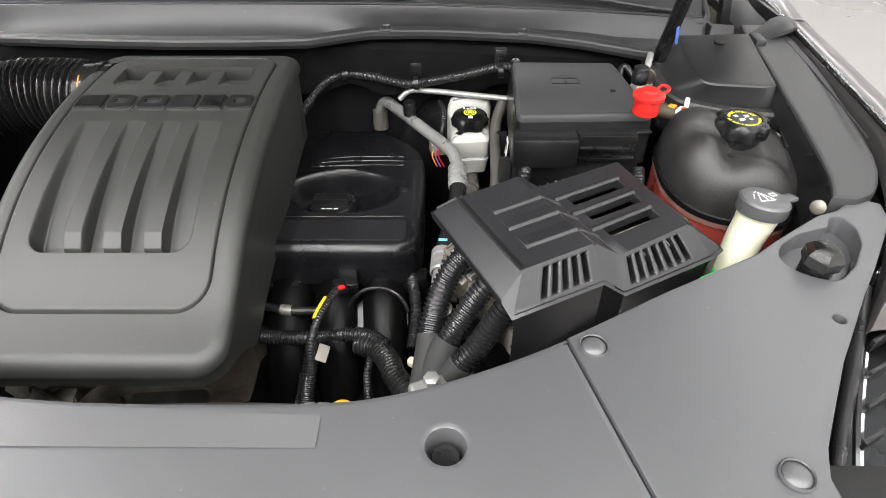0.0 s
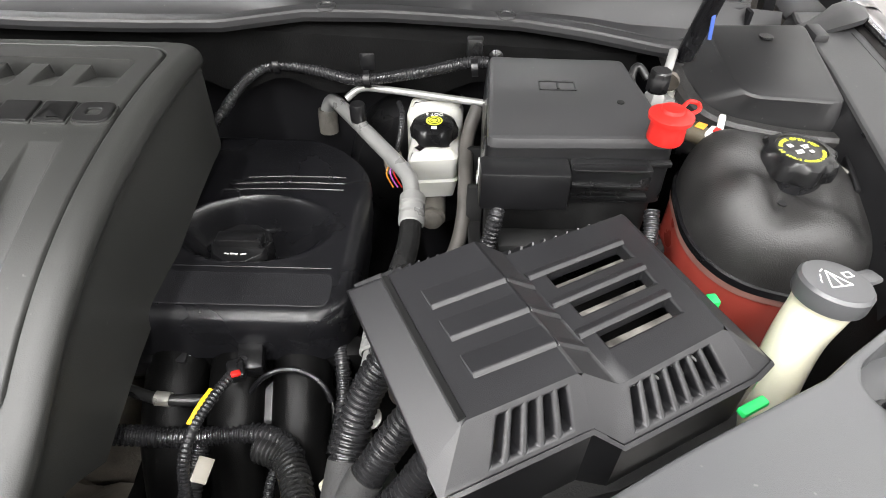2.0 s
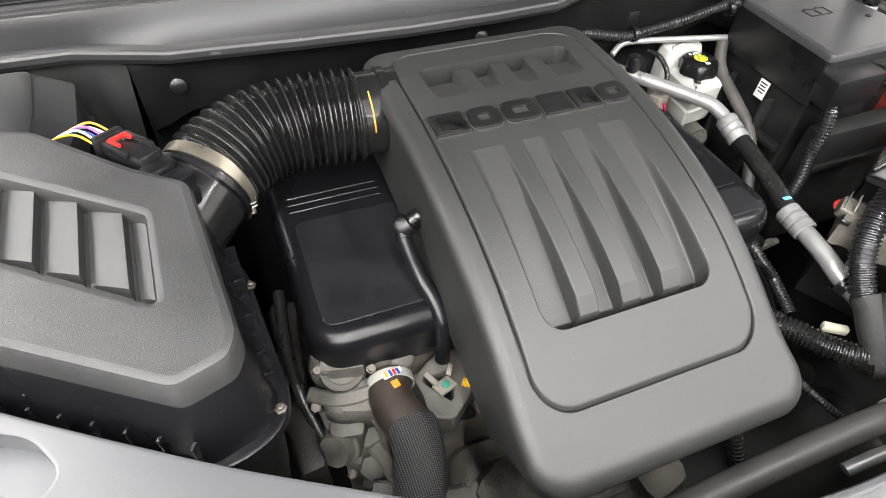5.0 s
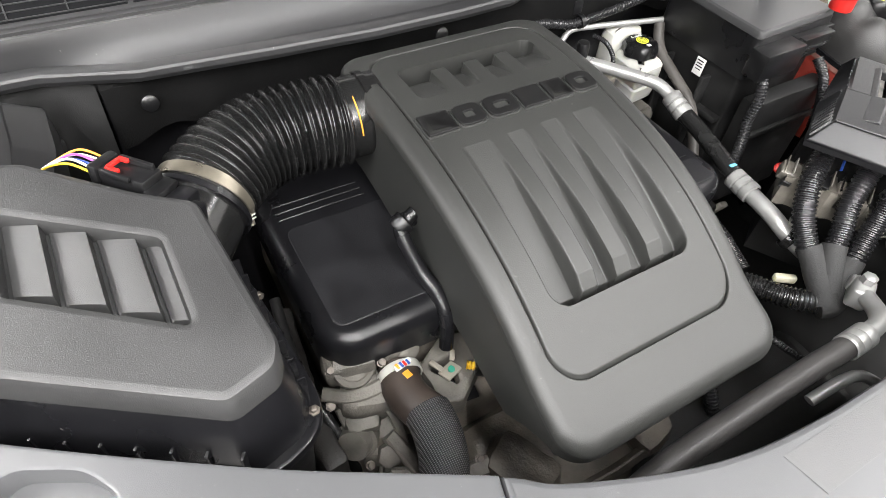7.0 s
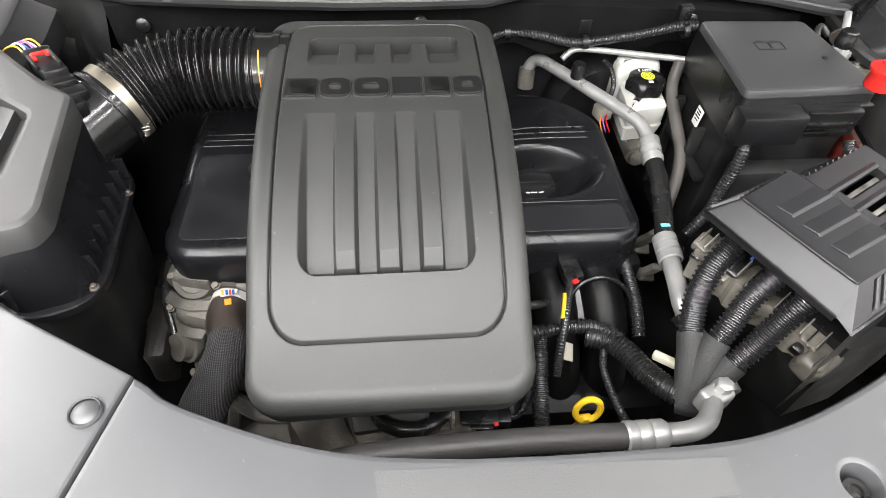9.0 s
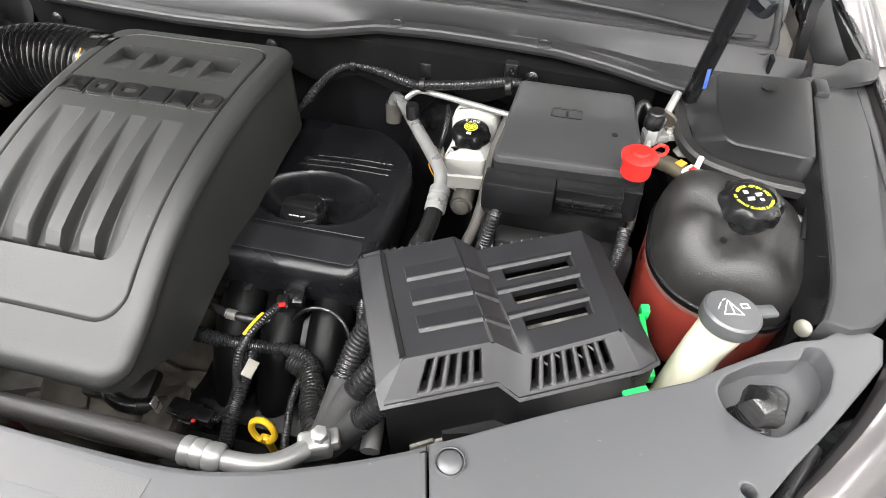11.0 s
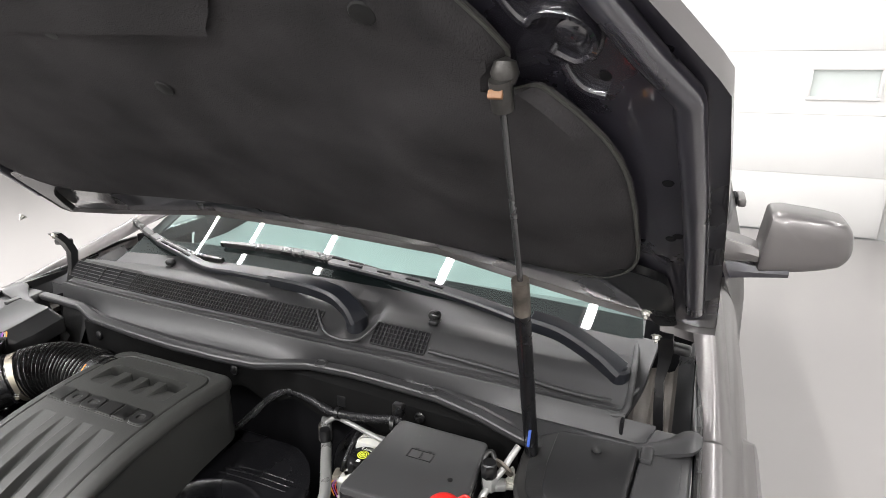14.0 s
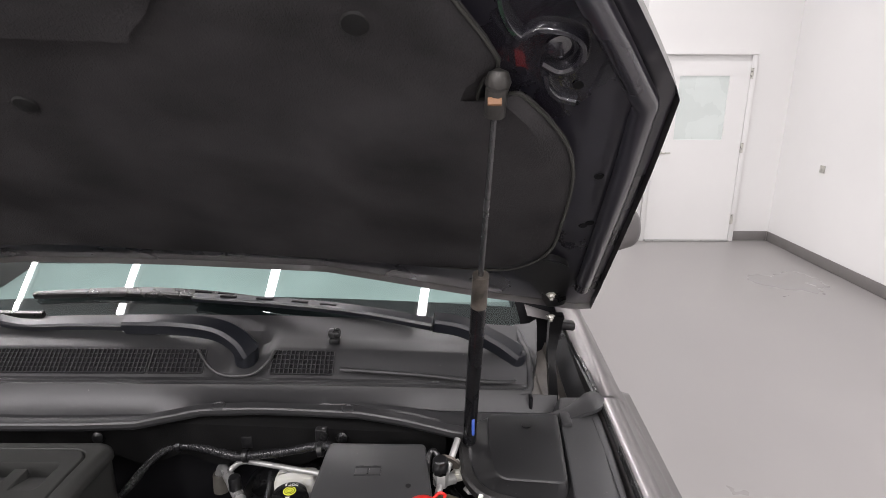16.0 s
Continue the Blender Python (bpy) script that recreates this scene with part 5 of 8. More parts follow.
part("inset_panel", plate(rounded([(-0.612, 0.604), (-0.480, 0.604), (-0.480, 0.765), (-0.612, 0.765)], 0.016, 5), [], VT + 0.0006, 0.004, 0.0014), INSET, cam_cover)
oil = thing("oil_cap", "black oil filler cap with a printed oil-can sign", "oil cap")
oc = (-0.160, 0.690, 1.031)
part("cap", lathe([(0.030, 0), (0.033, 0.004), (0.033, 0.026), (0.030, 0.030), (0, 0.031)], 40, pose(*oc), 10, 0.025), BLACK, oil)
part("grip_bar", block((oc[0], oc[1], oc[2] + 0.033), (0.052, 0.018, 0.014), (0, 0, 0), 0.004), BLACK, oil)
for dx, w in ((-0.010, 0.005), (-0.002, 0.008), (0.008, 0.006)):
    part("printed_bar", block((oc[0] + dx, oc[1] - 0.0195, oc[2] + 0.0312), (w, 0.0016, 0.0006), (0, 0, 20 * dx / 0.012), 0), PRINT, oil, "white printed sign")

# vent pipe from the valve cover
vp = thing("breather_pipe", "thin black breather pipe beside the engine cover", "pipe")
part("pipe", tube([(-0.492, 0.662, 1.122), (-0.505, 0.66, 1.127), (-0.512, 0.650, 1.118), (-0.505, 0.620, 1.085), (-0.497, 0.595, 1.068), (-0.495, 0.575, 1.045), (-0.497, 0.567, 1.0)], 0.0085, 12), SATIN, vp)
part("fitting", join(lathe([(0.011, 0), (0.013, 0.004), (0.013, 0.014), (0.008, 0.016), (0.008, 0.028), (0, 0.028)], 16, aim((-0.515, 0.658, 1.120), (0.9, 0.1, 0.5)))), BLACK, vp)

# ---- intake hose ----
duct = thing("intake_hose", "black ribbed rubber air intake hose", "intake hose")
IP = [(-0.470, 0.798, 1.172), (-0.515, 0.799, 1.172), (-0.545, 0.801, 1.173), (-0.576, 0.802, 1.173), (-0.615, 0.797, 1.172), (-0.651, 0.782, 1.168), (-0.684, 0.756, 1.160)]


def ribs(i, n):
    """Plain cuffs at both ends; between them thin round ribs with wide valleys."""
    k = i / (n - 1)
    if k < 0.20 or k > 0.955:
        return 0.90
    return 0.918 - 0.082 * math.cos(2 * math.pi * i / 10)


part("ribbed_hose", tube(IP, 0.0525, 56, 14, 0.00106, ribs), HOSE, duct, angle=89)
for k, m_ in ((0.165, HOSE), (0.06, HOSE)):
    P = smooth_path(IP, 12)
    i = int(k * len(P))
    part("collar", tube([P[i], P[i + 1], P[i + 2]], 0.0495, 40), m_, duct)
part("chalk_mark", tube([V(-0.507, 0.799 + 0.0476 * math.cos(a), 1.172 + 0.0476 * math.sin(a)) for a in [math.radians(q) for q in range(118, 176, 6)]], 0.0008, 6, 2), ORANGE, duct, "orange paint mark")
BAND = surface("yellowed_zinc", (0.25, 0.225, 0.18), 0.32, 0.8, grain=400, bump=0.1, vary=0.25, wear=30)
cl = thing("hose_clamp", "steel worm-drive hose clamp on the intake hose", "hose clamp")
CP, CD = V(-0.684, 0.755, 1.159), V(-0.62, -0.72, -0.22).normalized()
part("band", lathe([(0.0490, -0.0065), (0.0508, -0.0065), (0.0508, 0.0065), (0.0490, 0.0065)], 48, aim(CP, CD)), BAND, cl)
part("screw_housing", join(block(V(-0.650, 0.731, 1.152), (0.009, 0.011, 0.022), (28, 0, 20), 0.003), *[block(V(-0.6495, 0.7275 - 0.0016 * k, 1.159 - 0.0035 * k), (0.010, 0.0016, 0.0016), (28, 0, 20), 0.0004) for k in range(6)]), STEEL, cl)
part("screw", lathe([(0.0045, 0), (0.0045, 0.008), (0, 0.008)], 6, aim((-0.652, 0.724, 1.140), (0, -0.5, -1))), BAND, cl)
snout = thing("airflow_pipe", "black plastic airflow sensor pipe on the air box", "air pipe")
part("pipe", tube([CP + CD * -0.004, CP + CD * 0.05, CP + CD * 0.11], 0.0485, 44), HOSE, snout)
part("pipe_flange", lathe([(0.048, 0), (0.0535, 0), (0.0535, 0.005), (0.048, 0.005)], 40, aim(CP + CD * 0.012, CD)), SATIN, snout)

# sensor plug
plug = thing("sensor_plug", "black sensor connector with a red lock and coloured wires", "connector", at=(0.018, -0.002, 0.0))
part("plug_body", join(block((-0.757, 0.748, 1.212), (0.026, 0.050, 0.020), (0, 6, 40), 0.003), block((-0.738, 0.724, 1.205), (0.030, 0.016, 0.016), (0, 6, 40), 0.002), block((-0.776, 0.770, 1.214), (0.030, 0.010, 0.022), (0, 6, 40), 0.003), block((-0.748, 0.752, 1.224), (0.004, 0.036, 0.006), (0, 6, 40), 0.001), block((-0.768, 0.741, 1.224), (0.004, 0.030, 0.006), (0, 6, 40), 0.001)), BLACK, plug)
part("socket", join(block((-0.727, 0.711, 1.196), (0.034, 0.020, 0.022), (0, 6, 40), 0.003), block((-0.718, 0.700, 1.186), (0.016, 0.016, 0.030), (0, 6, 40), 0.003)), SATIN, plug)
part("lock", join(block((-0.766, 0.758, 1.2255), (0.017, 0.0042, 0.004), (0, 6, 40), 0.001), block((-0.769, 0.749, 1.2255), (0.0042, 0.014, 0.004), (0, 6, 40), 0.001), block((-0.758, 0.759, 1.2255), (0.0042, 0.011, 0.004), (0, 6, 40), 0.001)), RED, plug, "red lock tab")
for k, mt in enumerate((YELLOW, PRINT, BLUE, VIOLET, PRINT, ORANGE)):
    o = 0.0042 * (k - 2.5)
    part("wire", tube([(-0.780 + o * 0.7, 0.775 + o * 0.7, 1.215), (-0.797 + o * 0.6, 0.790 + o * 0.6, 1.219 + 0.003 * (k % 2)), (-0.818 + o * 0.3, 0.800 + o * 0.3, 1.212), (-0.838, 0.806, 1.200)], 0.0012, 6), mt, plug, "thin coloured wire")
part("loom", corrugated([(-0.845, 0.806, 1.196), (-0.90, 0.81, 1.18), (-0.98, 0.80, 1.16)], 0.012), RUBBER, plug)

# ---- air filter box ----
air = thing("air_filter_box", "black plastic air filter box with a slotted grey lid", "air filter box")
AZ = 1.205
lid = [(-0.695, 0.690), (-0.679, 0.528), (-0.688, 0.508), (-0.728, 0.496), (-0.95, 0.640), (-0.95, 0.835), (-0.82, 0.795), (-0.74, 0.722)]
lid = lid[::-1] if signed_area(lid) < 0 else lid
slope = lambda x, y: 0.105 * (y - 0.60)
SL = rounded([(-0.851, 0.742), (-0.851, 0.655), (-0.733, 0.570), (-0.7345, 0.660)], 0.006, 3)
part("lid", plate(rounded(lid, 0.008, 4), [SL], AZ, 0.030, 0.007, slope), AIRTOP, air, "grey grained lid")


def lid_inset():
    """The recessed field with three slanting louvres."""
    a, b, c, d = V(-0.851, 0.742, 0), V(-0.851, 0.655, 0), V(-0.733, 0.570, 0), V(-0.7345, 0.660, 0)
    nx, ny = 120, 46
    verts = []
    for j in range(ny + 1):
        w = j / ny
        for i in range(nx + 1):
            u = i / nx
            p = (b * (1 - u) + c * u) * (1 - w) + (a * (1 - u) + d * u) * w
            ph = (u * 3.5 + 0.02) % 1.0
            k = int(u * 3.5 + 0.02)
            dep = 0.004
            # each louvre rises gently and drops at its east side
            if k < 3 or ph < 0.5:
                dep = 0.004 + 0.011 * (1 - ph) ** 1.2 if ph > 0.12 else 0.016
            if w < 0.10:
                dep = max(dep, 0.014)
            verts.append((p.x, p.y, AZ + slope(p.x, p.y) - dep - 0.002))
    n1 = nx + 1
    me = bpy.data.meshes.new("inset")
    me.from_pydata(verts, [], [(j * n1 + i, j * n1 + i + 1, (j + 1) * n1 + i + 1, (j + 1) * n1 + i) for j in range(ny) for i in range(nx)])
    me.update()
    return me


mesh_part("louvred_field", lid_inset(), AIRTOP, air, angle=30)
rings = []
for k, (off, z) in enumerate(((-0.004, AZ - 0.02), (0.004, AZ - 0.055), (0.010, 1.10), (0.012, 1.09))):
    rings.append([(x, y, z + slope(x, y) * (1 - k / 3)) for x, y in ring_offset(rounded(lid, 0.008, 4), off)])
part("upper_body", loft(rings), SATIN, air)
part("flange", plate(ring_offset(rounded(lid, 0.02, 4), 0.022), [], 1.092, 0.010, 0.003, bottom=True), SATIN, air)
rings = [[(x, y, z) for x, y in ring_offset(rounded(lid, 0.02, 4), off)] for off, z in ((0.010, 1.083), (0.004, 0.98), (-0.01, 0.85))]
part("lower_body", loft(rings), MATTE, air)
# stiffening ribs round the lower edge
pts = ring_offset(lid, 0.011)
pairs = [((-0.93, 0.625), (-0.72, 0.484)), ((-0.672, 0.522), (-0.684, 0.70))]
for (xa, ya), (xb, yb) in pairs:
    nrib = 9 if xa < -0.9 else 8
    for k in range(nrib):
        f = (k + 0.5) / nrib
        x, y = xa + (xb - xa) * f, ya + (yb - ya) * f
        ang = math.degrees(math.atan2(yb - ya, xb - xa))
        part("rib", block((x, y, 1.108), (0.003, 0.014, 0.030), (0, 0, ang), 0.001), SATIN, air)
for x, y in ((-0.668, 0.515), (-0.671, 0.66)):
    part("screw", lathe([(0.0055, 0), (0.0055, 0.0015), (0.0034, 0.002), (0.0034, 0.005), (0.002, 0.006), (0, 0.006)], 6, pose(x, y, 1.092)), RUST, air, "dull zinc screw")

# ---- battery box ----
bat = thing("battery_box", "black plastic battery cover with a small battery sign", "battery cover")
B = [(0.100, 0.710), (0.284, 0.716), (0.266, 0.890), (0.108, 0.893)]
BZ = 1.187
part("lid", plate(rounded(B, 0.010, 4), [], BZ, 0.012, 0.005), LIDMAT, bat)
part("skirt", loft([[(x, y, z) for x, y in ring_offset(rounded(B, 0.010, 4), o)] for o, z in ((0.001, BZ - 0.011), (0.003, 1.150), (0.004, 1.112))]), BLACK, bat)
part("front_step", join(box(0.094, 0.182, 0.680, 0.713, 1.122, 1.166, 0.004), box(0.182, 0.262, 0.692, 0.713, 1.140, 1.166, 0.003)), BLACK, bat)
part("front_rib", join(box(0.184, 0.256, 0.688, 0.700, 1.1645, 1.1675, 0.0012), box(0.184, 0.252, 0.688, 0.700, 1.146, 1.150, 0.0015), box(0.190, 0.268, 0.705, 0.716, 1.119, 1.124, 0.0015)), BLACK, bat)
part("lid_rib", join(box(0.10, 0.284, 0.707, 0.716, 1.159, 1.164, 0.0015)), BLACK, bat)
# sign on the lid
for b in ((0.160, 0.200, 0.8275, 0.8285), (0.160, 0.200, 0.8085, 0.8095), (0.160, 0.161, 0.8085, 0.8285), (0.199, 0.200, 0.8085, 0.8285), (0.166, 0.173, 0.8285, 0.8315), (0.187, 0.194, 0.8285, 0.8315), (0.179, 0.182, 0.812, 0.825)):
    part("sign_bar", box(*b, BZ - 0.0005, BZ + 0.0009), BLACK, bat)
part("screw_spot", lathe([(0.004, 0), (0.004, 0.001), (0, 0.001)], 12, pose(0.243, 0.785, BZ)), MATTE, bat)
tray = thing("battery_tray", "black plastic battery tray with a white label", "battery tray")
part("tray_body", loft([[(x, y, z) for x, y in ring_offset(rounded(B, 0.012, 4), o)] for o, z in ((-0.003, 1.125), (-0.004, 1.02), (-0.010, 0.86))]), MATTE, tray)
part("tray_front", join(box(0.115, 0.292, 0.672, 0.704, 0.87, 1.082, 0.006), box(0.12, 0.285, 0.664, 0.672, 1.02, 1.03, 0.002)), MATTE, tray)
part("tray_rib", join(box(0.085, 0.104, 0.76, 0.768, 0.92, 1.09, 0.002), box(0.085, 0.104, 0.84, 0.848, 0.92, 1.09, 0.002), box(0.088, 0.103, 0.715, 0.88, 1.03, 1.04, 0.002)), MATTE, tray)
lab = part("label", block((0.0975, 0.785, 1.095), (0.0012, 0.018, 0.028), (0, 4, 0), 0.0002), PRINT, tray, "white label with unreadable print")
for k in range(5):
    part("print_bar", block((0.0966, 0.785, 1.105 - 0.0048 * k), (0.0006, 0.013 - 0.003 * (k % 2), 0.0016), (0, 4, 0), 0), MATTE, lab)

# red terminal cap
rc = thing("terminal_cap", "bright red plastic terminal cap with a loop", "terminal cap")
part("cap", lathe([(0.0165, -0.029), (0.0172, -0.026), (0.0165, -0.012), (0.0168, -0.008), (0.0205, -0.007), (0.0208, -0.003), (0.016, 0.000), (0.011, 0.001), (0.010, 0.004), (0, 0.005)], 36, pose(0.267, 0.706, 1.222)), RED, rc)
part("loop", tube([(0.279, 0.717, 1.218), (0.288, 0.727, 1.221), (0.296, 0.724, 1.221), (0.294, 0.714, 1.220), (0.284, 0.708, 1.218)], 0.0022, 8), RED, rc)

# ---- fuse box ----
def chamfered_bar(p, q, w, h):
    """A small raised bar between two points of a slanting face."""
    d = (q - p).normalized()
    side = d.cross(V(0, 0.5, 1)).normalized() * (w / 2)
    up = side.cross(d).normalized() * h
    if up.z < 0:
        up = -up
    return loft([[c - side - up * 0.3, c + side - up * 0.3, c + side * 0.5 + up, c - side * 0.5 + up] for c in (p, q)])


fuse = thing("fuse_box_cover", "grained black plastic fuse box cover with slots and ribs", "fuse box")
A0, A1, A2, A3 = (0.017, 0.528, 1.180), (0.086, 0.563, 1.186), (0.149, 0.442, 1.187), (0.075, 0.408, 1.182)
B0, B1, B2, B3 = (0.112, 0.566, 1.169), (0.216, 0.622, 1.169), (0.263, 0.495, 1.170), (0.179, 0.447, 1.167)
bm = bmesh.new()
patch(bm, [A3, A2, A1, A0], [0, 0.25, 1], [0, 1])
patch(bm, [A2, B3, B0, A1], [0, 0.25, 0.75, 1], [0, 1])
patch(bm, [B3, B2, B1, B0], [0, 0.14, 0.80, 1], [0, 0.20, 0.32, 0.43, 0.55, 0.66, 0.78, 1], {(1, 1), (1, 3), (1, 5)}, (0, 0, -0.012))
# slanting front faces with vents
F0, F1, F2, F3 = (0.064, 0.371, 1.152), (0.160, 0.419, 1.152), (0.182, 0.415, 1.140), (0.291, 0.473, 1.139)
cuts = [0, 0.30]
for k in range(5):
    cuts += [0.30 + 0.125 * k + 0.062, 0.30 + 0.125 * (k + 1)]
patch(bm, [F0, F1, A2, A3], cuts + [1], [0, 0.22, 0.86, 1], {(1 + 2 * k, 1) for k in range(5)}, (-0.004, 0.012, -0.006))
patch(bm, [F1, F2, B3, A2], [0, 0.5, 1], [0, 1])
cuts = [0, 0.09]
for k in range(7):
    cuts += [0.09 + 0.108 * k + 0.055, 0.09 + 0.108 * (k + 1)]
patch(bm, [F2, F3, B2, B3], cuts + [1], [0, 0.22, 0.86, 1], {(1 + 2 * k, 1) for k in range(7)}, (-0.004, 0.012, -0.006))
# east, back and west sides
S1, S2, S3 = (0.308, 0.488, 1.139), (0.242, 0.648, 1.132), (0.098, 0.590, 1.140)
patch(bm, [F3, S1, B2, B2], [0, 1], [0, 1])
patch(bm, [S1, S2, B1, B2], [0, 0.5, 1], [0, 1])
patch(bm, [S2, S3, B0, B1], [0, 0.5, 1], [0, 1])
L0, L1 = (-0.014, 0.533, 1.158), (0.054, 0.388, 1.160)
patch(bm, [S3, L0, A0, A1], [0, 1], [0, 1])
patch(bm, [L1, A3, A0, L0], [0, 1], [0, 1])
patch(bm, [F0, A3, L1, L1], [0, 1], [0, 1])
# the rolled lower lip of the west side
patch(bm, [(0.056, 0.390, 1.150), L1, L0, (-0.012, 0.534, 1.148)], [0, 1], [0, 1])
# fine cooling ribs across the slanting back
for j in range(11):
    f = (j + 0.5) / 11
    for (p0, p1, q0, q1) in ((A0, A1, L0, S3), (B0, B1, S3, S2)):
        a_, b_ = V(*p0).lerp(V(*p1), f), V(*q0).lerp(V(*q1), f)
        part("back_rib", chamfered_bar(a_.lerp(b_, 0.15), a_.lerp(b_, 0.9), 0.0026, 0.0030), FUSE, fuse)
skirt = bmesh.new()
for q0, q1 in ((F0, F1), (F1, F2), (F2, F3), (F3, S1), (S1, S2), (S2, S3)):
    q0, q1 = [(0.155 + (q[0] - 0.155) * 0.97, 0.50 + (q[1] - 0.50) * 0.97, q[2] + 0.004) for q in (q0, q1)]
    patch(skirt, [(q0[0], q0[1], 1.0), (q1[0], q1[1], 1.0), q1, q0], [0, 1], [0, 1])
part("box_skirt", skirt, BLACK, fuse, "black lower box wall")
bmesh.ops.remove_doubles(bm, verts=bm.verts, dist=0.0004)
fc = part("cover_shell", bm, FUSE, fuse, angle=25)
md = fc.modifiers.new("edge", "BEVEL")
md.width, md.segments, md.limit_method, md.angle_limit = 0.0028, 3, "ANGLE", radians(24)
md.harden_normals = True


def on_a(u, w, h=0.0):
    p = (V(*A3) * (1 - u) + V(*A2) * u) * (1 - w) + (V(*A0) * (1 - u) + V(*A1) * u) * w
    return p + V(0, 0, h)


def on_b(u, w, h=0.0):
    p = (V(*B3) * (1 - u) + V(*B2) * u) * (1 - w) + (V(*B0) * (1 - u) + V(*B1) * u) * w
    return p + V(0, 0, h)


def chamfered(bm):
    bmesh.ops.bevel(bm, geom=list(bm.edges), offset=0.0006, segments=1, affect="EDGES", clamp_overlap=True)
    return bm


# ramps whose front faces lean towards the front of the car
for w in (0.20, 0.44, 0.67):
    part("raised_rib", chamfered(wedge(on_a(0.24, w), on_a(0.985, w - 0.01), on_a(0.24, w + 0.13), on_a(0.985, w + 0.12), 0.0026)), FUSE, fuse, angle=20)
    part("raised_rib", chamfered(wedge(on_a(1.0, w - 0.012, -0.001), on_b(-0.02, w + 0.03, 0.002), on_a(1.0, w + 0.05, -0.001), on_b(-0.02, w + 0.09, 0.002), 0.0026)), FUSE, fuse, angle=20)
for w in (0.26, 0.49, 0.72):
    part("slot_rim", chamfered(wedge(on_b(0.0, w + 0.066), on_b(0.82, w + 0.066), on_b(0.0, w + 0.11), on_b(0.82, w + 0.11), 0.0028)), FUSE, fuse, angle=20)
part("bright_edge", ribbon([(0.018, 0.5265, 1.1796), (0.046, 0.468, 1.1805), (0.0748, 0.4095, 1.1816)], 0.006, 0.0020, (0, 0, 1), 3, 0.45), EDGE, fuse, angle=20)


def lumpy_row(line, half, z0, z1):
    """A long moulded body along a line in plan, with stepped top edges."""
    rings = []
    for k in range(25):
        f = k / 24 * (len(line) - 1)
        i = min(int(f), len(line) - 2)
        c = V(*line[i], 0).lerp(V(*line[i + 1], 0), f - i)
        d = (V(*line[-1], 0) - V(*line[0], 0)).normalized()
        n_ = V(d.y, -d.x, 0)
        h = half * (1.0, 0.86, 0.94, 0.78)[k // 2 % 4]
        top = z1 - 0.018 * k / 24 + (0.0, 0.004, -0.003)[k // 2 % 3]
        rings.append([c - n_ * h + V(0, 0, z0), c - n_ * h + V(0, 0, top - 0.010), c - n_ * (h - 0.006) + V(0, 0, top), c + n_ * h + V(0, 0, top + 0.004), c + n_ * h + V(0, 0, z0)])
    return loft(rings)


inner = thing("fuse_box", "black fuse box body with beige connectors and metal bars", "fuse box")
part("box_body", loft([[(x, y, z) for x, y in [(0.030, 0.545), (0.115, 0.395), (0.19, 0.415), (0.29, 0.465), (0.30, 0.49), (0.240, 0.63), (0.10, 0.585)]] for z in (0.93, 1.085)]), MATTE, inner)
BAR = surface("tarnished_metal", (0.27, 0.255, 0.235), 0.4, 0.6, grain=300, bump=0.3, vary=0.6, wear=60)
for w in (0.26, 0.49, 0.72):
    part("metal_bar", block(on_b(0.5, w - 0.01, -0.013), (0.074, 0.006, 0.003), (0, 0, 29), 0.0006), BAR, inner, "tarnished metal strip")
CONN = surface("grimy_beige_plastic", (0.125, 0.115, 0.098), 0.38, grain=500, bump=0.4, vary=0.5, wear=45)
part("connector_block", lumpy_row([(0.022, 0.548), (0.052, 0.500), (0.080, 0.455), (0.103, 0.418)], 0.026, 1.046, 1.088), CONN, inner, "grimy grey-beige connector body")
for k, (x, y, z, s_) in enumerate(((0.018, 0.540, 1.088, 0.030), (0.036, 0.508, 1.087, 0.024), (0.055, 0.480, 1.084, 0.026), (0.074, 0.449, 1.080, 0.022), (0.092, 0.420, 1.070, 0.026))):
    cn = part("connector", block((x, y, z), (0.022, s_, 0.018), (8, -22, 32), 0.003, 2), (CONN, BLACK)[k % 2], inner, "grimy plastic connector")
    for q in range(3):
        part("connector_rib", block((x - 0.004 + 0.005 * q, y + 0.008 - 0.009 * q, z + 0.010), (0.024, 0.0018, 0.010), (0, -24, 32), 0.0005), (CONN, STEEL, BLACK)[(q + k) % 3], cn)
    part("latch", block((x - 0.012, y - 0.006, z - 0.010), (0.010, 0.012, 0.016), (8, -22, 32), 0.002), (BLACK, CONN)[k % 2], cn)
for k, mt in enumerate((BLUE, BLUE, YELLOW, BLACK)):
    part("fuse_wire", tube([(0.052 + 0.015 * k, 0.503 - 0.024 * k, 1.122), (0.040 + 0.015 * k, 0.496 - 0.024 * k, 1.116)], 0.0018, 6), mt, inner)
part("end_housing", join(block((0.100, 0.402, 1.052), (0.044, 0.030, 0.036), (10, -10, 28), 0.008, 3), block((0.095, 0.392, 1.062), (0.026, 0.010, 0.020), (10, -10, 28), 0.003)), CONN, inner, "grimy end housing")
part("red_cable_cap", lathe([(0.008, 0), (0.008, 0.005), (0.004, 0.007), (0, 0.007)], 20, aim((0.030, 0.560, 1.075), (-0.6, -0.4, 0.6))), RED, inner)
for k in range(6):
    f = 0.12 + 0.14 * k
    p = V(*F2).lerp(V(*F3), f) + V(0.0, 0.030, 0.012)
    part("thin_wire", tube([p + V(-0.006, 0, 0.010), p + V(0.008, 0.004, -0.006)], 0.0010, 6), ALU, inner, "pale thin wire")
green = thing("green_lever", "bright green plastic lock lever at the fuse box", "lever")
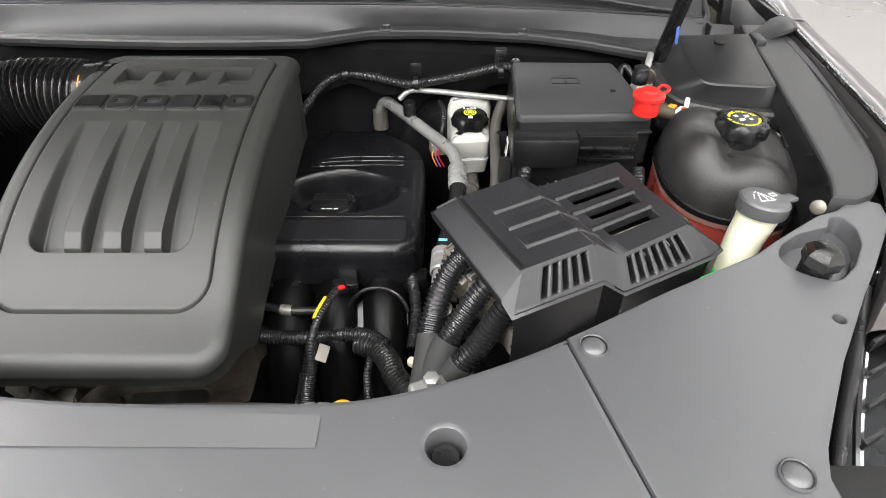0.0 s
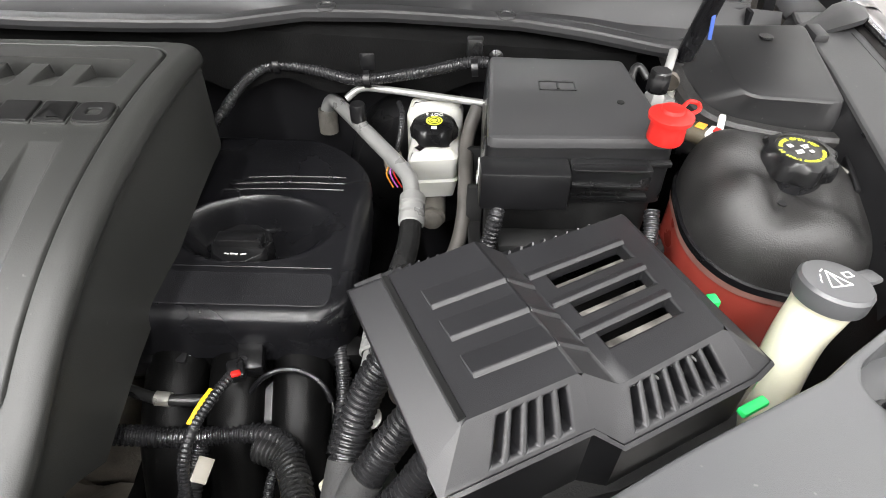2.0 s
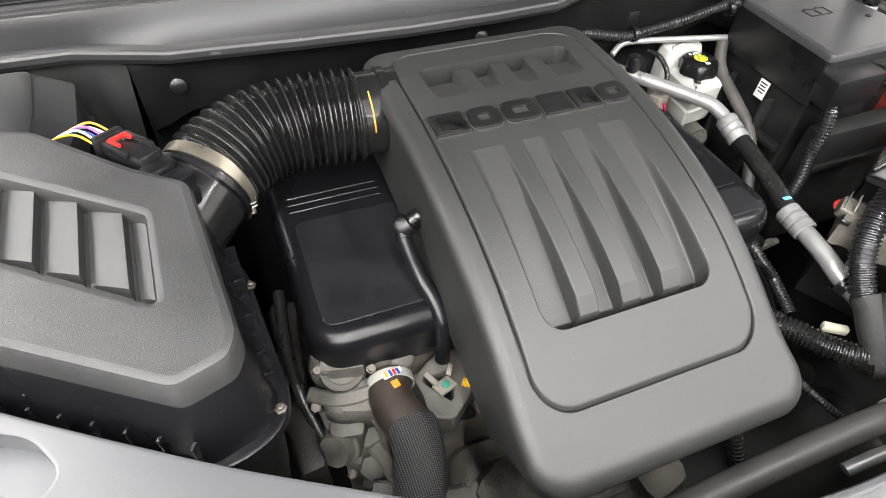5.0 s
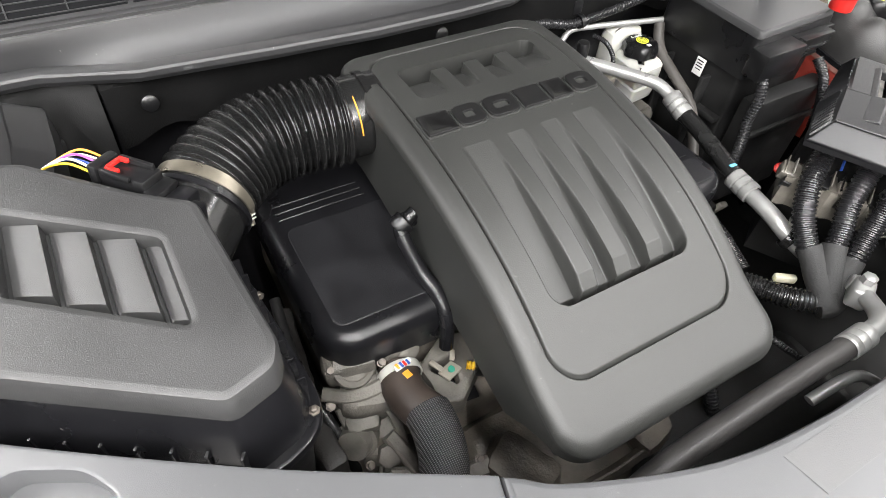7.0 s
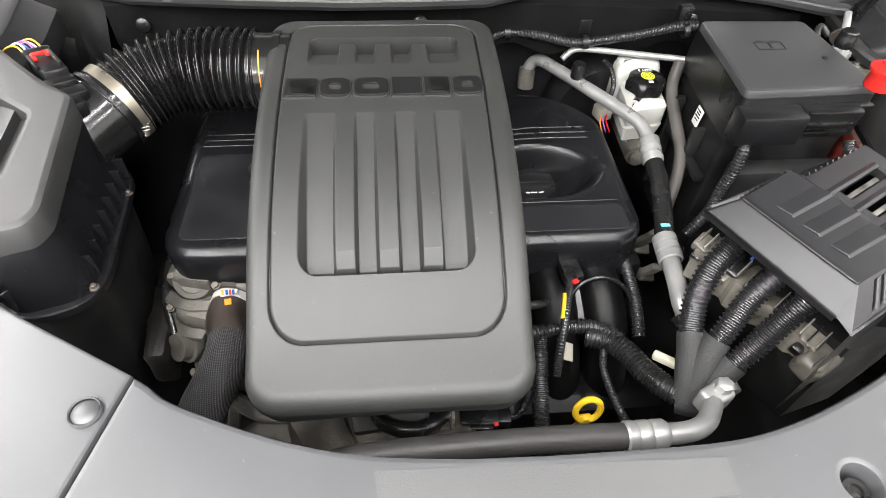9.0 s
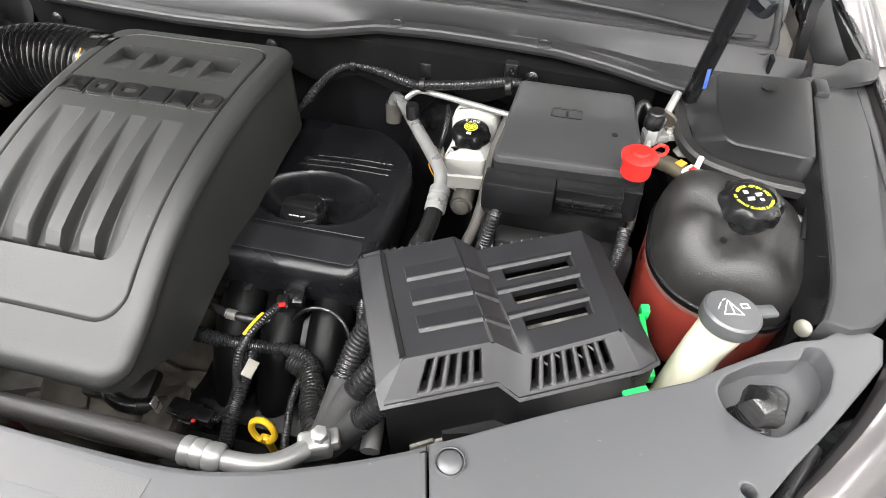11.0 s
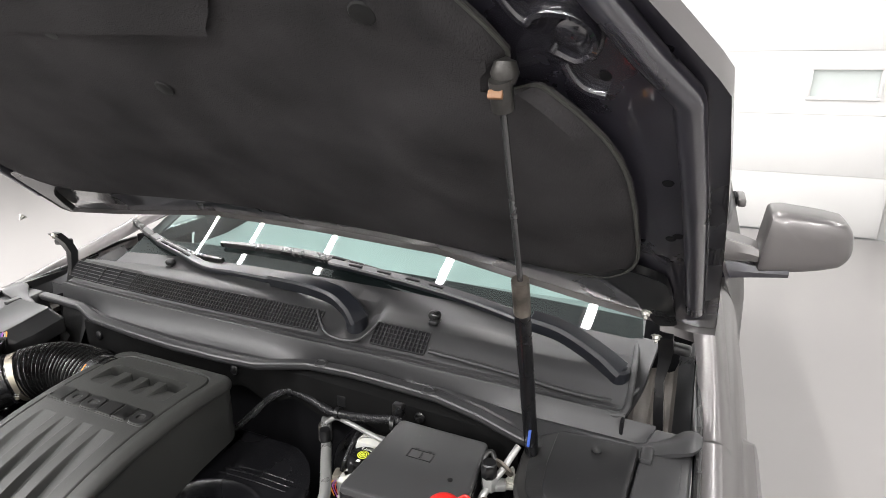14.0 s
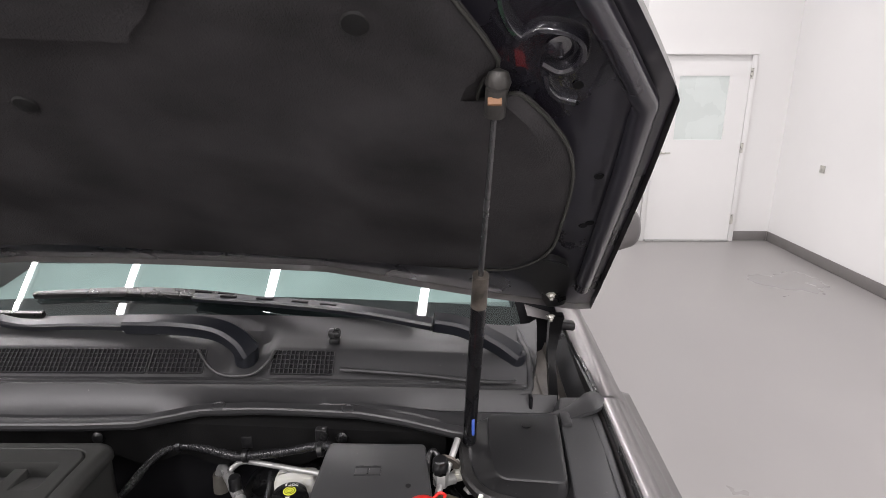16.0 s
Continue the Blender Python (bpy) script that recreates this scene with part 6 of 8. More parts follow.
part("lever", join(block((0.303, 0.535, 1.098), (0.007, 0.080, 0.014), (0, 0, 8), 0.002), block((0.300, 0.578, 1.104), (0.010, 0.012, 0.016), (0, 0, 8), 0.002), block((0.288, 0.462, 1.122), (0.026, 0.008, 0.006), (0, 0, 28), 0.002)), GREEN, green)

# ---- coolant tank ----
tank = thing("coolant_tank", "black-topped coolant tank with red translucent lower half", "coolant tank")
T0 = V(0.389, 0.690, 0)


def tank_ring(f, z, sq=0.70, lobe=0.0):
    out = []
    for k in range(72):
        a = 2 * math.pi * k / 72
        cx, cy = math.copysign(abs(math.cos(a)) ** sq, math.cos(a)), math.copysign(abs(math.sin(a)) ** sq, math.sin(a))
        # the side towards the engine and the front is cut off slantwise
        f_ = f * (1 - 0.17 * max(0.0, math.cos(a - math.radians(222))) ** 2)
        g = f_ * (1 + lobe * (0.045 * math.cos(3 * a + 2.1) + 0.030 * math.cos(5 * a + 0.4)))
        out.append((T0.x + 0.092 * g * cx + 0.012 * g * cy, T0.y + 0.088 * g * cy - 0.012 * cx * g, z + (0.012 * cy - 0.008 * cx) * (1 if z > 1.05 else 0) + lobe * 0.004 * math.cos(4 * a + 0.9)))
    return out


def tank_top():
    """Blow-moulded upper half: full shoulders, a front lobe, a rear shoulder and a dip round the filler."""
    rings = []
    for f, z in ((1.0, 1.100), (1.0, 1.108), (0.992, 1.117), (0.97, 1.128), (0.935, 1.138), (0.89, 1.146), (0.83, 1.153), (0.75, 1.158), (0.65, 1.162), (0.52, 1.165), (0.36, 1.167), (0.18, 1.168), (0.05, 1.168)):
        ring = []
        for x, y, zz in tank_ring(f, z):
            k = float(step01(1.112, 1.15, z))
            bump = 0.013 * math.exp(-(((x - 0.405) / 0.040) ** 2 + ((y - 0.632) / 0.026) ** 2))
            bump += 0.011 * math.exp(-(((x - 0.338) / 0.026) ** 2 + ((y - 0.722) / 0.034) ** 2))
            bump += 0.010 * math.exp(-(((x - 0.345) / 0.024) ** 2 + ((y - 0.665) / 0.022) ** 2))
            bump -= 0.012 * math.exp(-(((x - 0.372) / 0.014) ** 2 + ((y - 0.668) / 0.05) ** 2))
            bump -= 0.008 * math.exp(-(((x - 0.350) / 0.03) ** 2 + ((y - 0.694) / 0.010) ** 2))
            bump -= 0.008 * math.exp(-(((x - 0.448) / 0.016) ** 2 + ((y - 0.660) / 0.05) ** 2))
            ring.append((x, y, zz + bump * k))
        rings.append(ring)
    return loft(rings)


part("upper_shell", tank_top(), TANKTOP, tank, angle=70)
part("seam_flange", loft([tank_ring(f, z) for f, z in ((0.99, 1.092), (1.030, 1.092), (1.035, 1.095), (1.035, 1.100), (0.98, 1.102))], cap0=False, cap1=False), SATIN, tank)
part("seam_rim", loft([tank_ring(f, z) for f, z in ((0.99, 1.084), (1.022, 1.084), (1.022, 1.0915), (0.98, 1.0915))], cap0=False, cap1=False), surface("pale_red_rim", (0.24, 0.12, 0.10), 0.35, vary=0.2), tank, "pale translucent seam rim")
part("lower_shell", loft([tank_ring(f, z) for f, z in ((0.80, 0.95), (0.92, 0.965), (0.98, 0.99), (1.0, 1.03), (1.0, 1.070), (0.99, 1.086))]), CORAL, tank, "red translucent lower tank")
part("filler_neck", lathe([(0.030, 0), (0.030, 0.022), (0, 0.022)], 28, pose(0.400, 0.706, 1.146)), SATIN, tank)
tcap = part("coolant_cap", lathe([(0.012, -0.004), (0.012, 0.012), (0, 0.012)], 16, pose(0.400, 0.706, 1.158)), BLACK, tank, "black lobed coolant cap with yellow print")
TC = (0.400, 0.706, 1.166)
part("cap", lathe([(0.029, -0.004), (0.034, 0), (0.0345, 0.010), (0.033, 0.017), (0.029, 0.020), (0.024, 0.0205), (0.0235, 0.019), (0, 0.019)], 64, pose(*TC), 8, 0.075, 0.018, -0.001), BLACK, tcap)
for dx, dy, w, h in ((-0.003, -0.006, 0.008, 0.002), (-0.003, -0.0025, 0.008, 0.002), (0.006, 0.007, 0.008, 0.002), (0.006, 0.0035, 0.006, 0.002), (-0.008, 0.006, 0.005, 0.005), (0.009, -0.003, 0.004, 0.004)):
    part("printed_sign", block((TC[0] + dx, TC[1] + dy, TC[2] + 0.0193), (w, h, 0.0005), (0, 0, 20), 0), PRINT, tcap, "white printed sign")
part("spot", lathe([(0.004, 0), (0.004, 0.0015), (0, 0.0015)], 12, pose(0.372, 0.655, 1.158)), BLACK, tank)

# washer filler
wash = thing("washer_filler", "cream plastic washer filler neck with a dark grey cap", "washer filler")
part("neck", tube([(0.330, 0.495, 1.01), (0.340, 0.512, 1.06), (0.357, 0.538, 1.105), (0.367, 0.547, 1.135), (0.369, 0.549, 1.148)], lambda k: 0.0215 + 0.004 * k ** 2 - 0.0015 * math.sin(3.2 * k), 28), CREAM, wash)
wc = pose(0.370, 0.549, 1.147, -6, 4, 0) @ Matrix.Scale(0.88, 4)
wcap = part("cap", join(lathe([(0.0315, 0), (0.0325, 0.003), (0.0325, 0.017), (0.030, 0.020), (0.020, 0.021), (0, 0.021)], 48, wc), box(0.024, 0.058, -0.008, 0.010, 0.008, 0.016, 0.004, 2, wc @ pose(0, 0, 0, 0, 0, 22))), PANEL, wash, "dark grey snap cap")
for q in ([(-0.012, -0.012), (0.010, -0.006)], [(-0.012, -0.012), (-0.006, 0.012)], [(0.010, -0.006), (-0.006, 0.012)], [(0.0, -0.009), (-0.004, 0.008)], [(0.010, 0.004), (0.018, 0.007)], [(0.008, 0.010), (0.016, 0.013)], [(-0.016, 0.0), (-0.014, 0.006)], [(-0.012, 0.010), (-0.008, 0.014)], [(-0.018, -0.006), (-0.0172, -0.002)], [(0.010, 0.004), (0.008, 0.010)], [(0.018, 0.007), (0.016, 0.013)]):
    part("cap_sign", tube([wc @ V(x, y, 0.0210) for x, y in q], 0.0007, 6, 2), PRINT, wcap, "white washer sign")

# strut tower cover
tower = thing("strut_tower_cover", "black plastic strut tower cover", "tower cover")
TOWER_BASE = [(0.334, 0.860), (0.345, 0.820), (0.372, 0.798), (0.460, 0.781), (0.481, 0.779), (0.489, 0.935), (0.335, 0.935)]
TOWER_TOP = [(0.367, 0.858), (0.371, 0.806), (0.383, 0.793), (0.462, 0.786), (0.476, 0.785), (0.486, 0.930), (0.369, 0.926)]


def tower_shell(mirror=False):
    rings = []
    for poly, z, o in ((TOWER_BASE, 1.138, 0.0), (TOWER_BASE, 1.166, 0.0), (TOWER_BASE, 1.170, -0.001), (TOWER_TOP, 1.192, 0.0015), (TOWER_TOP, 1.1945, 0.0), (TOWER_TOP, 1.1955, -0.003)):
        ring = ring_offset(rounded(poly, 0.010, 4), o)
        rings.append([((2 * XC - x) if mirror else x, y, z + (0.155 if z > 1.12 else 0) * (y - 0.79)) for x, y in ring])
    return loft(rings)


part("cover_shell", tower_shell(), TOWER, tower, angle=22)
part("rim", ribbon([(0.330, 0.925, 1.176), (0.331, 0.870, 1.168), (0.336, 0.828, 1.160), (0.358, 0.798, 1.154), (0.394, 0.784, 1.151), (0.430, 0.774, 1.150), (0.474, 0.768, 1.150)], 0.020, 0.014, (0, 0, 1), 6, 0.4), TANKTOP, tower, "rounded black flange")
part("spot", lathe([(0.008, 0), (0.008, 0.002), (0, 0.002)], 16, pose(0.43, 0.900, 1.213)), BLACK, tower)

# ---- brake fluid tank ----
brake = thing("brake_fluid_tank", "white translucent brake fluid tank", "fluid tank")
part("tank_body", loft([[(x, y, z) for x, y in ring_offset(rounded([(0.008, 0.822), (0.078, 0.830), (0.082, 0.905), (0.014, 0.905)], 0.012, 4), o)] for o, z in ((-0.022, 1.010), (-0.008, 1.018), (-0.002, 1.045), (-0.006, 1.047), (-0.003, 1.052), (-0.003, 1.078), (-0.010, 1.086), (-0.018, 1.088))]), WHITE, brake)
part("rear_chamber", loft([[(x, y, z) for x, y in ring_offset(rounded([(0.006, 0.894), (0.080, 0.896), (0.082, 0.934), (0.010, 0.934)], 0.014, 5), o)] for o, z in ((-0.004, 1.02), (0.0, 1.04), (0.0, 1.098), (-0.004, 1.110), (-0.012, 1.115))]), WHITE, brake)
bcap = part("brake_cap", lathe([(0.012, -0.006), (0.012, 0.012), (0, 0.012)], 16, pose(0.044, 0.868, 1.088)), BLACK, brake, "black lobed cap with yellow-green print")
BC = (0.044, 0.868, 1.088)
part("cap", lathe([(0.022, -0.002), (0.028, 0.002), (0.029, 0.012), (0.027, 0.020), (0.022, 0.023), (0, 0.023)], 64, pose(*BC), 6, 0.07, 0.019), BLACK, bcap)
part("print_disc", lathe([(0.0105, 0), (0.0105, 0.0006), (0, 0.0006)], 28, pose(BC[0], BC[1], BC[2] + 0.0232)), LIME, bcap, "yellow-green printed disc")
for r_ in (0.004, 0.0075):
    part("print_ring", lathe([(r_, 0), (r_, 0.0004), (r_ + 0.0009, 0.0004), (r_ + 0.0009, 0)], 24, pose(BC[0], BC[1], BC[2] + 0.0238)), BLACK, bcap)
lettering("DOT 3", 0.0075, pose(BC[0], BC[1] + 0.0155, BC[2] + 0.0236, 0, 0, 180), PRINT, bcap, "cap_lettering")
part("printed_sign", block((BC[0], BC[1] - 0.0165, BC[2] + 0.0234), (0.007, 0.006, 0.0005), (0, 0, 0), 0), PRINT, bcap)

# ---- pipes ----
ac = thing("refrigerant_pipe", "silver aluminium refrigerant pipe with a black hose section", "pipe")
AP = [(-0.116, 0.980, 1.030), (-0.114, 0.979, 1.060), (-0.102, 0.968, 1.081), (-0.080, 0.936, 1.084), (-0.035, 0.868, 1.084), (0.008, 0.803, 1.083), (0.019, 0.780, 1.079), (0.022, 0.755, 1.071)]
part("upper_pipe", tube(AP, 0.0098, 18), ALU, ac, "aluminium pipe")
for c_, d_ in ((V(0.0225, 0.745, 1.0665), V(0.0, -0.9, -0.32)),):
    part("ferrule", lathe([(0.0135, -0.020), (0.0150, -0.018), (0.0150, -0.008), (0.0118, -0.006), (0.0150, -0.004), (0.0150, 0.004), (0.0118, 0.006), (0.0150, 0.008), (0.0150, 0.018), (0.0130, 0.020)], 24, aim(c_, d_)), ALU, ac, "crimped aluminium ferrule")
part("hose", tube([(0.0225, 0.735, 1.063), (0.020, 0.69, 1.055), (0.008, 0.63, 1.048), (0.001, 0.600, 1.043)], 0.0125, 16), RUBBER, ac, "black rubber hose")
part("ferrule", lathe([(0.0135, -0.020), (0.0155, -0.018), (0.0155, -0.008), (0.0118, -0.006), (0.0155, -0.004), (0.0155, 0.004), (0.0118, 0.006), (0.0155, 0.008), (0.0155, 0.018), (0.0130, 0.020)], 24, aim((-0.001, 0.580, 1.040), (-0.06, -1, -0.08))), ALU, ac, "crimped aluminium ferrule")
part("lower_pipe", tube([(-0.002, 0.565, 1.038), (-0.005, 0.525, 1.034), (-0.006, 0.500, 1.028), (0.002, 0.475, 1.015), (0.022, 0.445, 0.995), (0.03, 0.40, 0.99)], 0.0115, 16), ALU, ac, "aluminium pipe")
part("service_cap", lathe([(0.010, 0), (0.0105, 0.002), (0.0105, 0.020), (0.009, 0.024), (0, 0.025)], 20, pose(-0.056, 0.898, 1.092)), BLACK, ac, "black service cap")
part("chalk_dot", block((0.000, 0.607, 1.0570), (0.012, 0.006, 0.0012), (-8, 0, 0), 0.0004), surface("cyan_chalk", (0.15, 0.5, 0.7), 0.7, vary=0.2), ac)
part("thin_pipe", tube([(-0.075, 0.930, 1.105), (-0.055, 0.935, 1.118), (-0.02, 0.925, 1.122), (0.05, 0.905, 1.124), (0.105, 0.89, 1.125)], 0.0048, 12), ALU, ac)
part("pipe_fitting", lathe([(0.014, -0.02), (0.014, 0.012), (0.0125, 0.016), (0, 0.016)], 20, aim((-0.115, 0.979, 1.045), (0, 0.1, 1))), CAST, ac)

rad = thing("coolant_hose", "thick black rubber hose along the front with an aluminium end", "hose")
part("hose", tube([(-0.47, 0.325, 1.02), (-0.40, 0.331, 1.045), (-0.30, 0.332, 1.055), (-0.20, 0.332, 1.058), (-0.135, 0.331, 1.057)], 0.0128, 20), surface("dusty_rubber", (0.035, 0.033, 0.032), 0.5, grain=500, bump=0.2, vary=0.25, wear=25), rad)
part("ferrule", lathe([(0.0132, -0.022), (0.0150, -0.02), (0.0150, -0.012), (0.0135, -0.010), (0.0150, -0.007), (0.0150, 0.002), (0.0135, 0.004), (0.0150, 0.007), (0.0150, 0.018), (0.0120, 0.022)], 24, aim((-0.115, 0.331, 1.056), (1, 0.02, -0.06))), ALU, rad, "crimped aluminium ferrule")
part("elbow", tube([(-0.097, 0.331, 1.055), (-0.065, 0.334, 1.052), (-0.042, 0.346, 1.045), (-0.024, 0.368, 1.038)], 0.0105, 18), ALU, rad)
part("end_block", join(block((-0.018, 0.376, 1.032), (0.034, 0.024, 0.030), (0, 0, 25), 0.005, 3), block((-0.004, 0.388, 1.028), (0.016, 0.020, 0.020), (0, 0, 25), 0.004), lathe([(0.009, 0), (0.009, 0.010), (0.006, 0.012), (0, 0.012)], 6, pose(-0.012, 0.380, 1.046))), ALU, rad, "aluminium connection block")
part("side_pipe", tube([(-0.16, 0.315, 0.985), (-0.12, 0.312, 1.0), (-0.085, 0.305, 0.995), (-0.06, 0.285, 0.98)], 0.007, 12), ALU, rad)

# ---- what stands below and between: block, looms, plugs ----
def lumpy(c, size, rot=(0, 0, 0), r=0.008, rough=0.004, freq=28.0, cuts=5):
    """A cast lump: a bevelled block, cut fine and made uneven."""
    bm = block((0, 0, 0), size, (0, 0, 0), r, 2)
    bmesh.ops.subdivide_edges(bm, edges=[e for e in bm.edges if e.calc_length() > 0.02], cuts=cuts, use_grid_fill=True)
    for v in bm.verts:
        v.co += v.normal * rough * noise.noise(v.co * freq + V(*c) * 9)
    bm.transform(pose(*c, *rot))
    return bm


# SHADE: near-black casting colour that holds the shade low in the bay
SHADE = surface("shade_dark_casting", (0.013, 0.012, 0.011), 0.5, 0.2, grain=350, bump=0.6, vary=0.5, wear=20)
SUMP = surface("stained_casting", (0.10, 0.088, 0.072), 0.62, 0.3, grain=260, bump=0.8, vary=0.8, wear=14)
engine = thing("engine_block", "grimy cast aluminium engine block under the covers", "engine")
part("cylinder_head", lumpy((-0.36, 0.735, 0.955), (0.54, 0.27, 0.115), r=0.012), GRIME, engine)
part("cam_housing_end", join(lumpy((-0.606, 0.598, 1.000), (0.060, 0.036, 0.040), (0, 0, -12), 0.010, 0.003, 60), lathe([(0.024, -0.03), (0.026, 0), (0.024, 0.003), (0.018, 0.004), (0.017, 0.002), (0, 0.002)], 28, aim((-0.604, 0.588, 1.010), (0.05, -0.7, 0.7)))), CAST, engine, "bare cast housing")
part("cam_housing_end", join(lumpy((-0.556, 0.596, 0.998), (0.040, 0.034, 0.036), (0, 0, 8), 0.010, 0.003, 60), lathe([(0.014, -0.03), (0.015, 0), (0.010, 0.003), (0, 0.003)], 20, aim((-0.540, 0.583, 1.006), (0.05, -0.6, 0.8)))), CAST, engine, "bare cast housing")
part("housing_flange", ribbon([(-0.640, 0.590, 0.972), (-0.618, 0.572, 0.978), (-0.590, 0.566, 0.982), (-0.565, 0.570, 0.982), (-0.535, 0.575, 0.975)], 0.016, 0.010, (0, -0.6, 1), 6, 0.3), CAST, engine, "cast flange rim")
part("casting_rib", ribbon([(-0.632, 0.575, 0.965), (-0.628, 0.560, 0.94), (-0.62, 0.545, 0.91), (-0.60, 0.53, 0.885)], 0.012, 0.010, (0, -0.9, 0.4), 5, 0.3), CAST, engine)
part("casting_rib", ribbon([(-0.585, 0.555, 0.965), (-0.578, 0.540, 0.94), (-0.575, 0.525, 0.91)], 0.010, 0.008, (0, -0.9, 0.4), 5, 0.3), CAST, engine)
part("water_outlet", join(lumpy((-0.610, 0.560, 0.930), (0.042, 0.040, 0.060), (10, 0, -15), 0.012, 0.004, 50), lathe([(0.020, -0.02), (0.024, 0.0), (0.024, 0.006), (0.020, 0.008), (0.018, 0.02), (0, 0.021)], 24, aim((-0.622, 0.545, 0.930), (-0.6, -0.6, 0.5)))), CAST, engine, "cast water outlet")
part("water_outlet", join(lumpy((-0.602, 0.540, 0.892), (0.036, 0.04, 0.04), (0, 10, -25), 0.010, 0.004, 50), lathe([(0.014, 0), (0.015, 0.012), (0.010, 0.015), (0, 0.015)], 6, aim((-0.597, 0.522, 0.905), (0, -0.7, 0.7)))), CAST, engine)
part("block_face", lumpy((-0.44, 0.575, 0.86), (0.36, 0.09, 0.14), r=0.012, rough=0.008, freq=34), GRIME, engine)
part("block_front", join(lumpy((-0.39, 0.455, 0.815), (0.26, 0.15, 0.10), (6, 0, 0), 0.03, 0.018, 14, 10), lumpy((-0.455, 0.440, 0.858), (0.07, 0.09, 0.05), (10, 5, 30), 0.02, 0.008, 30, 6), lumpy((-0.285, 0.425, 0.868), (0.06, 0.10, 0.05), (0, -12, 10), 0.02, 0.008, 30, 6)), SUMP, engine, "oily stained casting")
part("front_hose", tube([(-0.40, 0.47, 0.885), (-0.37, 0.435, 0.892), (-0.33, 0.425, 0.892), (-0.29, 0.445, 0.885), (-0.265, 0.47, 0.87)], 0.011, 16), RUBBER, engine, "black hose on the casting")
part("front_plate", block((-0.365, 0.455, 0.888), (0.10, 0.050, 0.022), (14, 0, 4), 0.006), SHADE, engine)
part("casting_rib", ribbon([(-0.50, 0.42, 0.845), (-0.43, 0.392, 0.862), (-0.36, 0.385, 0.866), (-0.29, 0.388, 0.866)], 0.012, 0.012, (0, -0.7, 0.7), 6, 0.35), SUMP, engine)
part("casting_arm", ribbon([(-0.592, 0.535, 0.925), (-0.578, 0.505, 0.90), (-0.568, 0.478, 0.872), (-0.575, 0.45, 0.84)], 0.016, 0.012, (0.2, -0.6, 0.8), 6, 0.3), CAST, engine)
part("casting_arm", ribbon([(-0.60, 0.505, 0.875), (-0.565, 0.487, 0.876), (-0.53, 0.470, 0.872), (-0.49, 0.465, 0.87)], 0.022, 0.014, (0, -0.5, 1), 6, 0.3), CAST, engine)
part("casting_arm", lumpy((-0.535, 0.44, 0.850), (0.09, 0.05, 0.035), (0, 0, 20), 0.010, 0.004, 40), CAST, engine)
part("bracket_plate", plate(rounded([(-0.530, 0.574), (-0.521, 0.521), (-0.500, 0.515), (-0.459, 0.545), (-0.455, 0.591), (-0.49, 0.598)], 0.006, 3), [rounded([(-0.517, 0.570), (-0.521, 0.535), (-0.494, 0.537), (-0.486, 0.570)], 0.003, 2)], 0.966, 0.030, 0.004, lambda x, y: 0.15 * (y - 0.55) + 0.002 * math.sin(90 * x)), CAST, engine, "cast bracket with a square window")
part("bracket_well", block((-0.500, 0.553, 0.938), (0.060, 0.060, 0.004), (0, 0, -8), 0.001), DARK, engine)
part("housing_body", lumpy((-0.598, 0.575, 0.945), (0.062, 0.050, 0.085), (6, 0, -18), 0.014, 0.004, 45, 6), CAST, engine, "cast thermostat housing")
part("housing_box", join(lumpy((-0.600, 0.552, 0.918), (0.052, 0.030, 0.030), (20, 0, -22), 0.006, 0.002, 60), block((-0.590, 0.538, 0.900), (0.040, 0.014, 0.016), (20, 0, -22), 0.003)), CAST, engine)
part("triangle_bracket", join(ribbon([(-0.588, 0.552, 0.918), (-0.592, 0.535, 0.890), (-0.604, 0.520, 0.862)], 0.014, 0.010, (0, -0.7, 0.7), 5, 0.3), ribbon([(-0.586, 0.552, 0.918), (-0.566, 0.530, 0.890), (-0.548, 0.508, 0.862)], 0.016, 0.010, (0, -0.7, 0.7), 5, 0.3), lumpy((-0.565, 0.500, 0.852), (0.090, 0.026, 0.020), (10, 0, 0), 0.006, 0.003, 50)), CAST, engine, "cast triangular bracket")
# generator low at the front, with copper windings behind its slots
alt = thing("alternator", "cast aluminium alternator with slotted end shields", "alternator")
AX = Matrix.Translation((-0.560, 0.448, 0.785)) @ Matrix.Rotation(radians(90), 4, "Y")
part("housing", lathe([(0.0, -0.046), (0.040, -0.046), (0.056, -0.040), (0.061, -0.030), (0.061, 0.026), (0.057, 0.036), (0.040, 0.044), (0.0, 0.044)], 40, AX), CAST, alt)
COPPER = surface("dark_copper_wire", (0.09, 0.022, 0.016), 0.45, 0.5, grain=300, bump=0.6, vary=0.4)
for k in range(9):
    a = radians(20 + 17 * k)
    c = V(-0.538, 0.448 - 0.0605 * math.cos(a), 0.785 + 0.0605 * math.sin(a))
    w_ = part("winding_slot", block((0, 0, 0), (0.030, 0.0095, 0.004), r=0.0015), COPPER, alt, "dark red windings in a slot")
    w_.data.transform(Matrix.Translation(c) @ Matrix.Rotation(math.pi / 2 - a, 4, "X"))
part("terminal", join(lathe([(0.009, 0), (0.009, 0.006), (0.005, 0.007), (0.005, 0.014), (0, 0.014)], 6, aim((-0.592, 0.430, 0.842), (0, -0.3, 1))), block((-0.592, 0.435, 0.838), (0.030, 0.026, 0.014), (14, 0, 0), 0.004)), STEEL, alt)
part("plug", join(*[block((-0.505, 0.425 - 0.004 * k, 0.822 - 0.009 * k), (0.034, 0.020, 0.006), (20, 0, 0), 0.001) for k in range(3)]), BLACK, alt, "black ribbed plug")
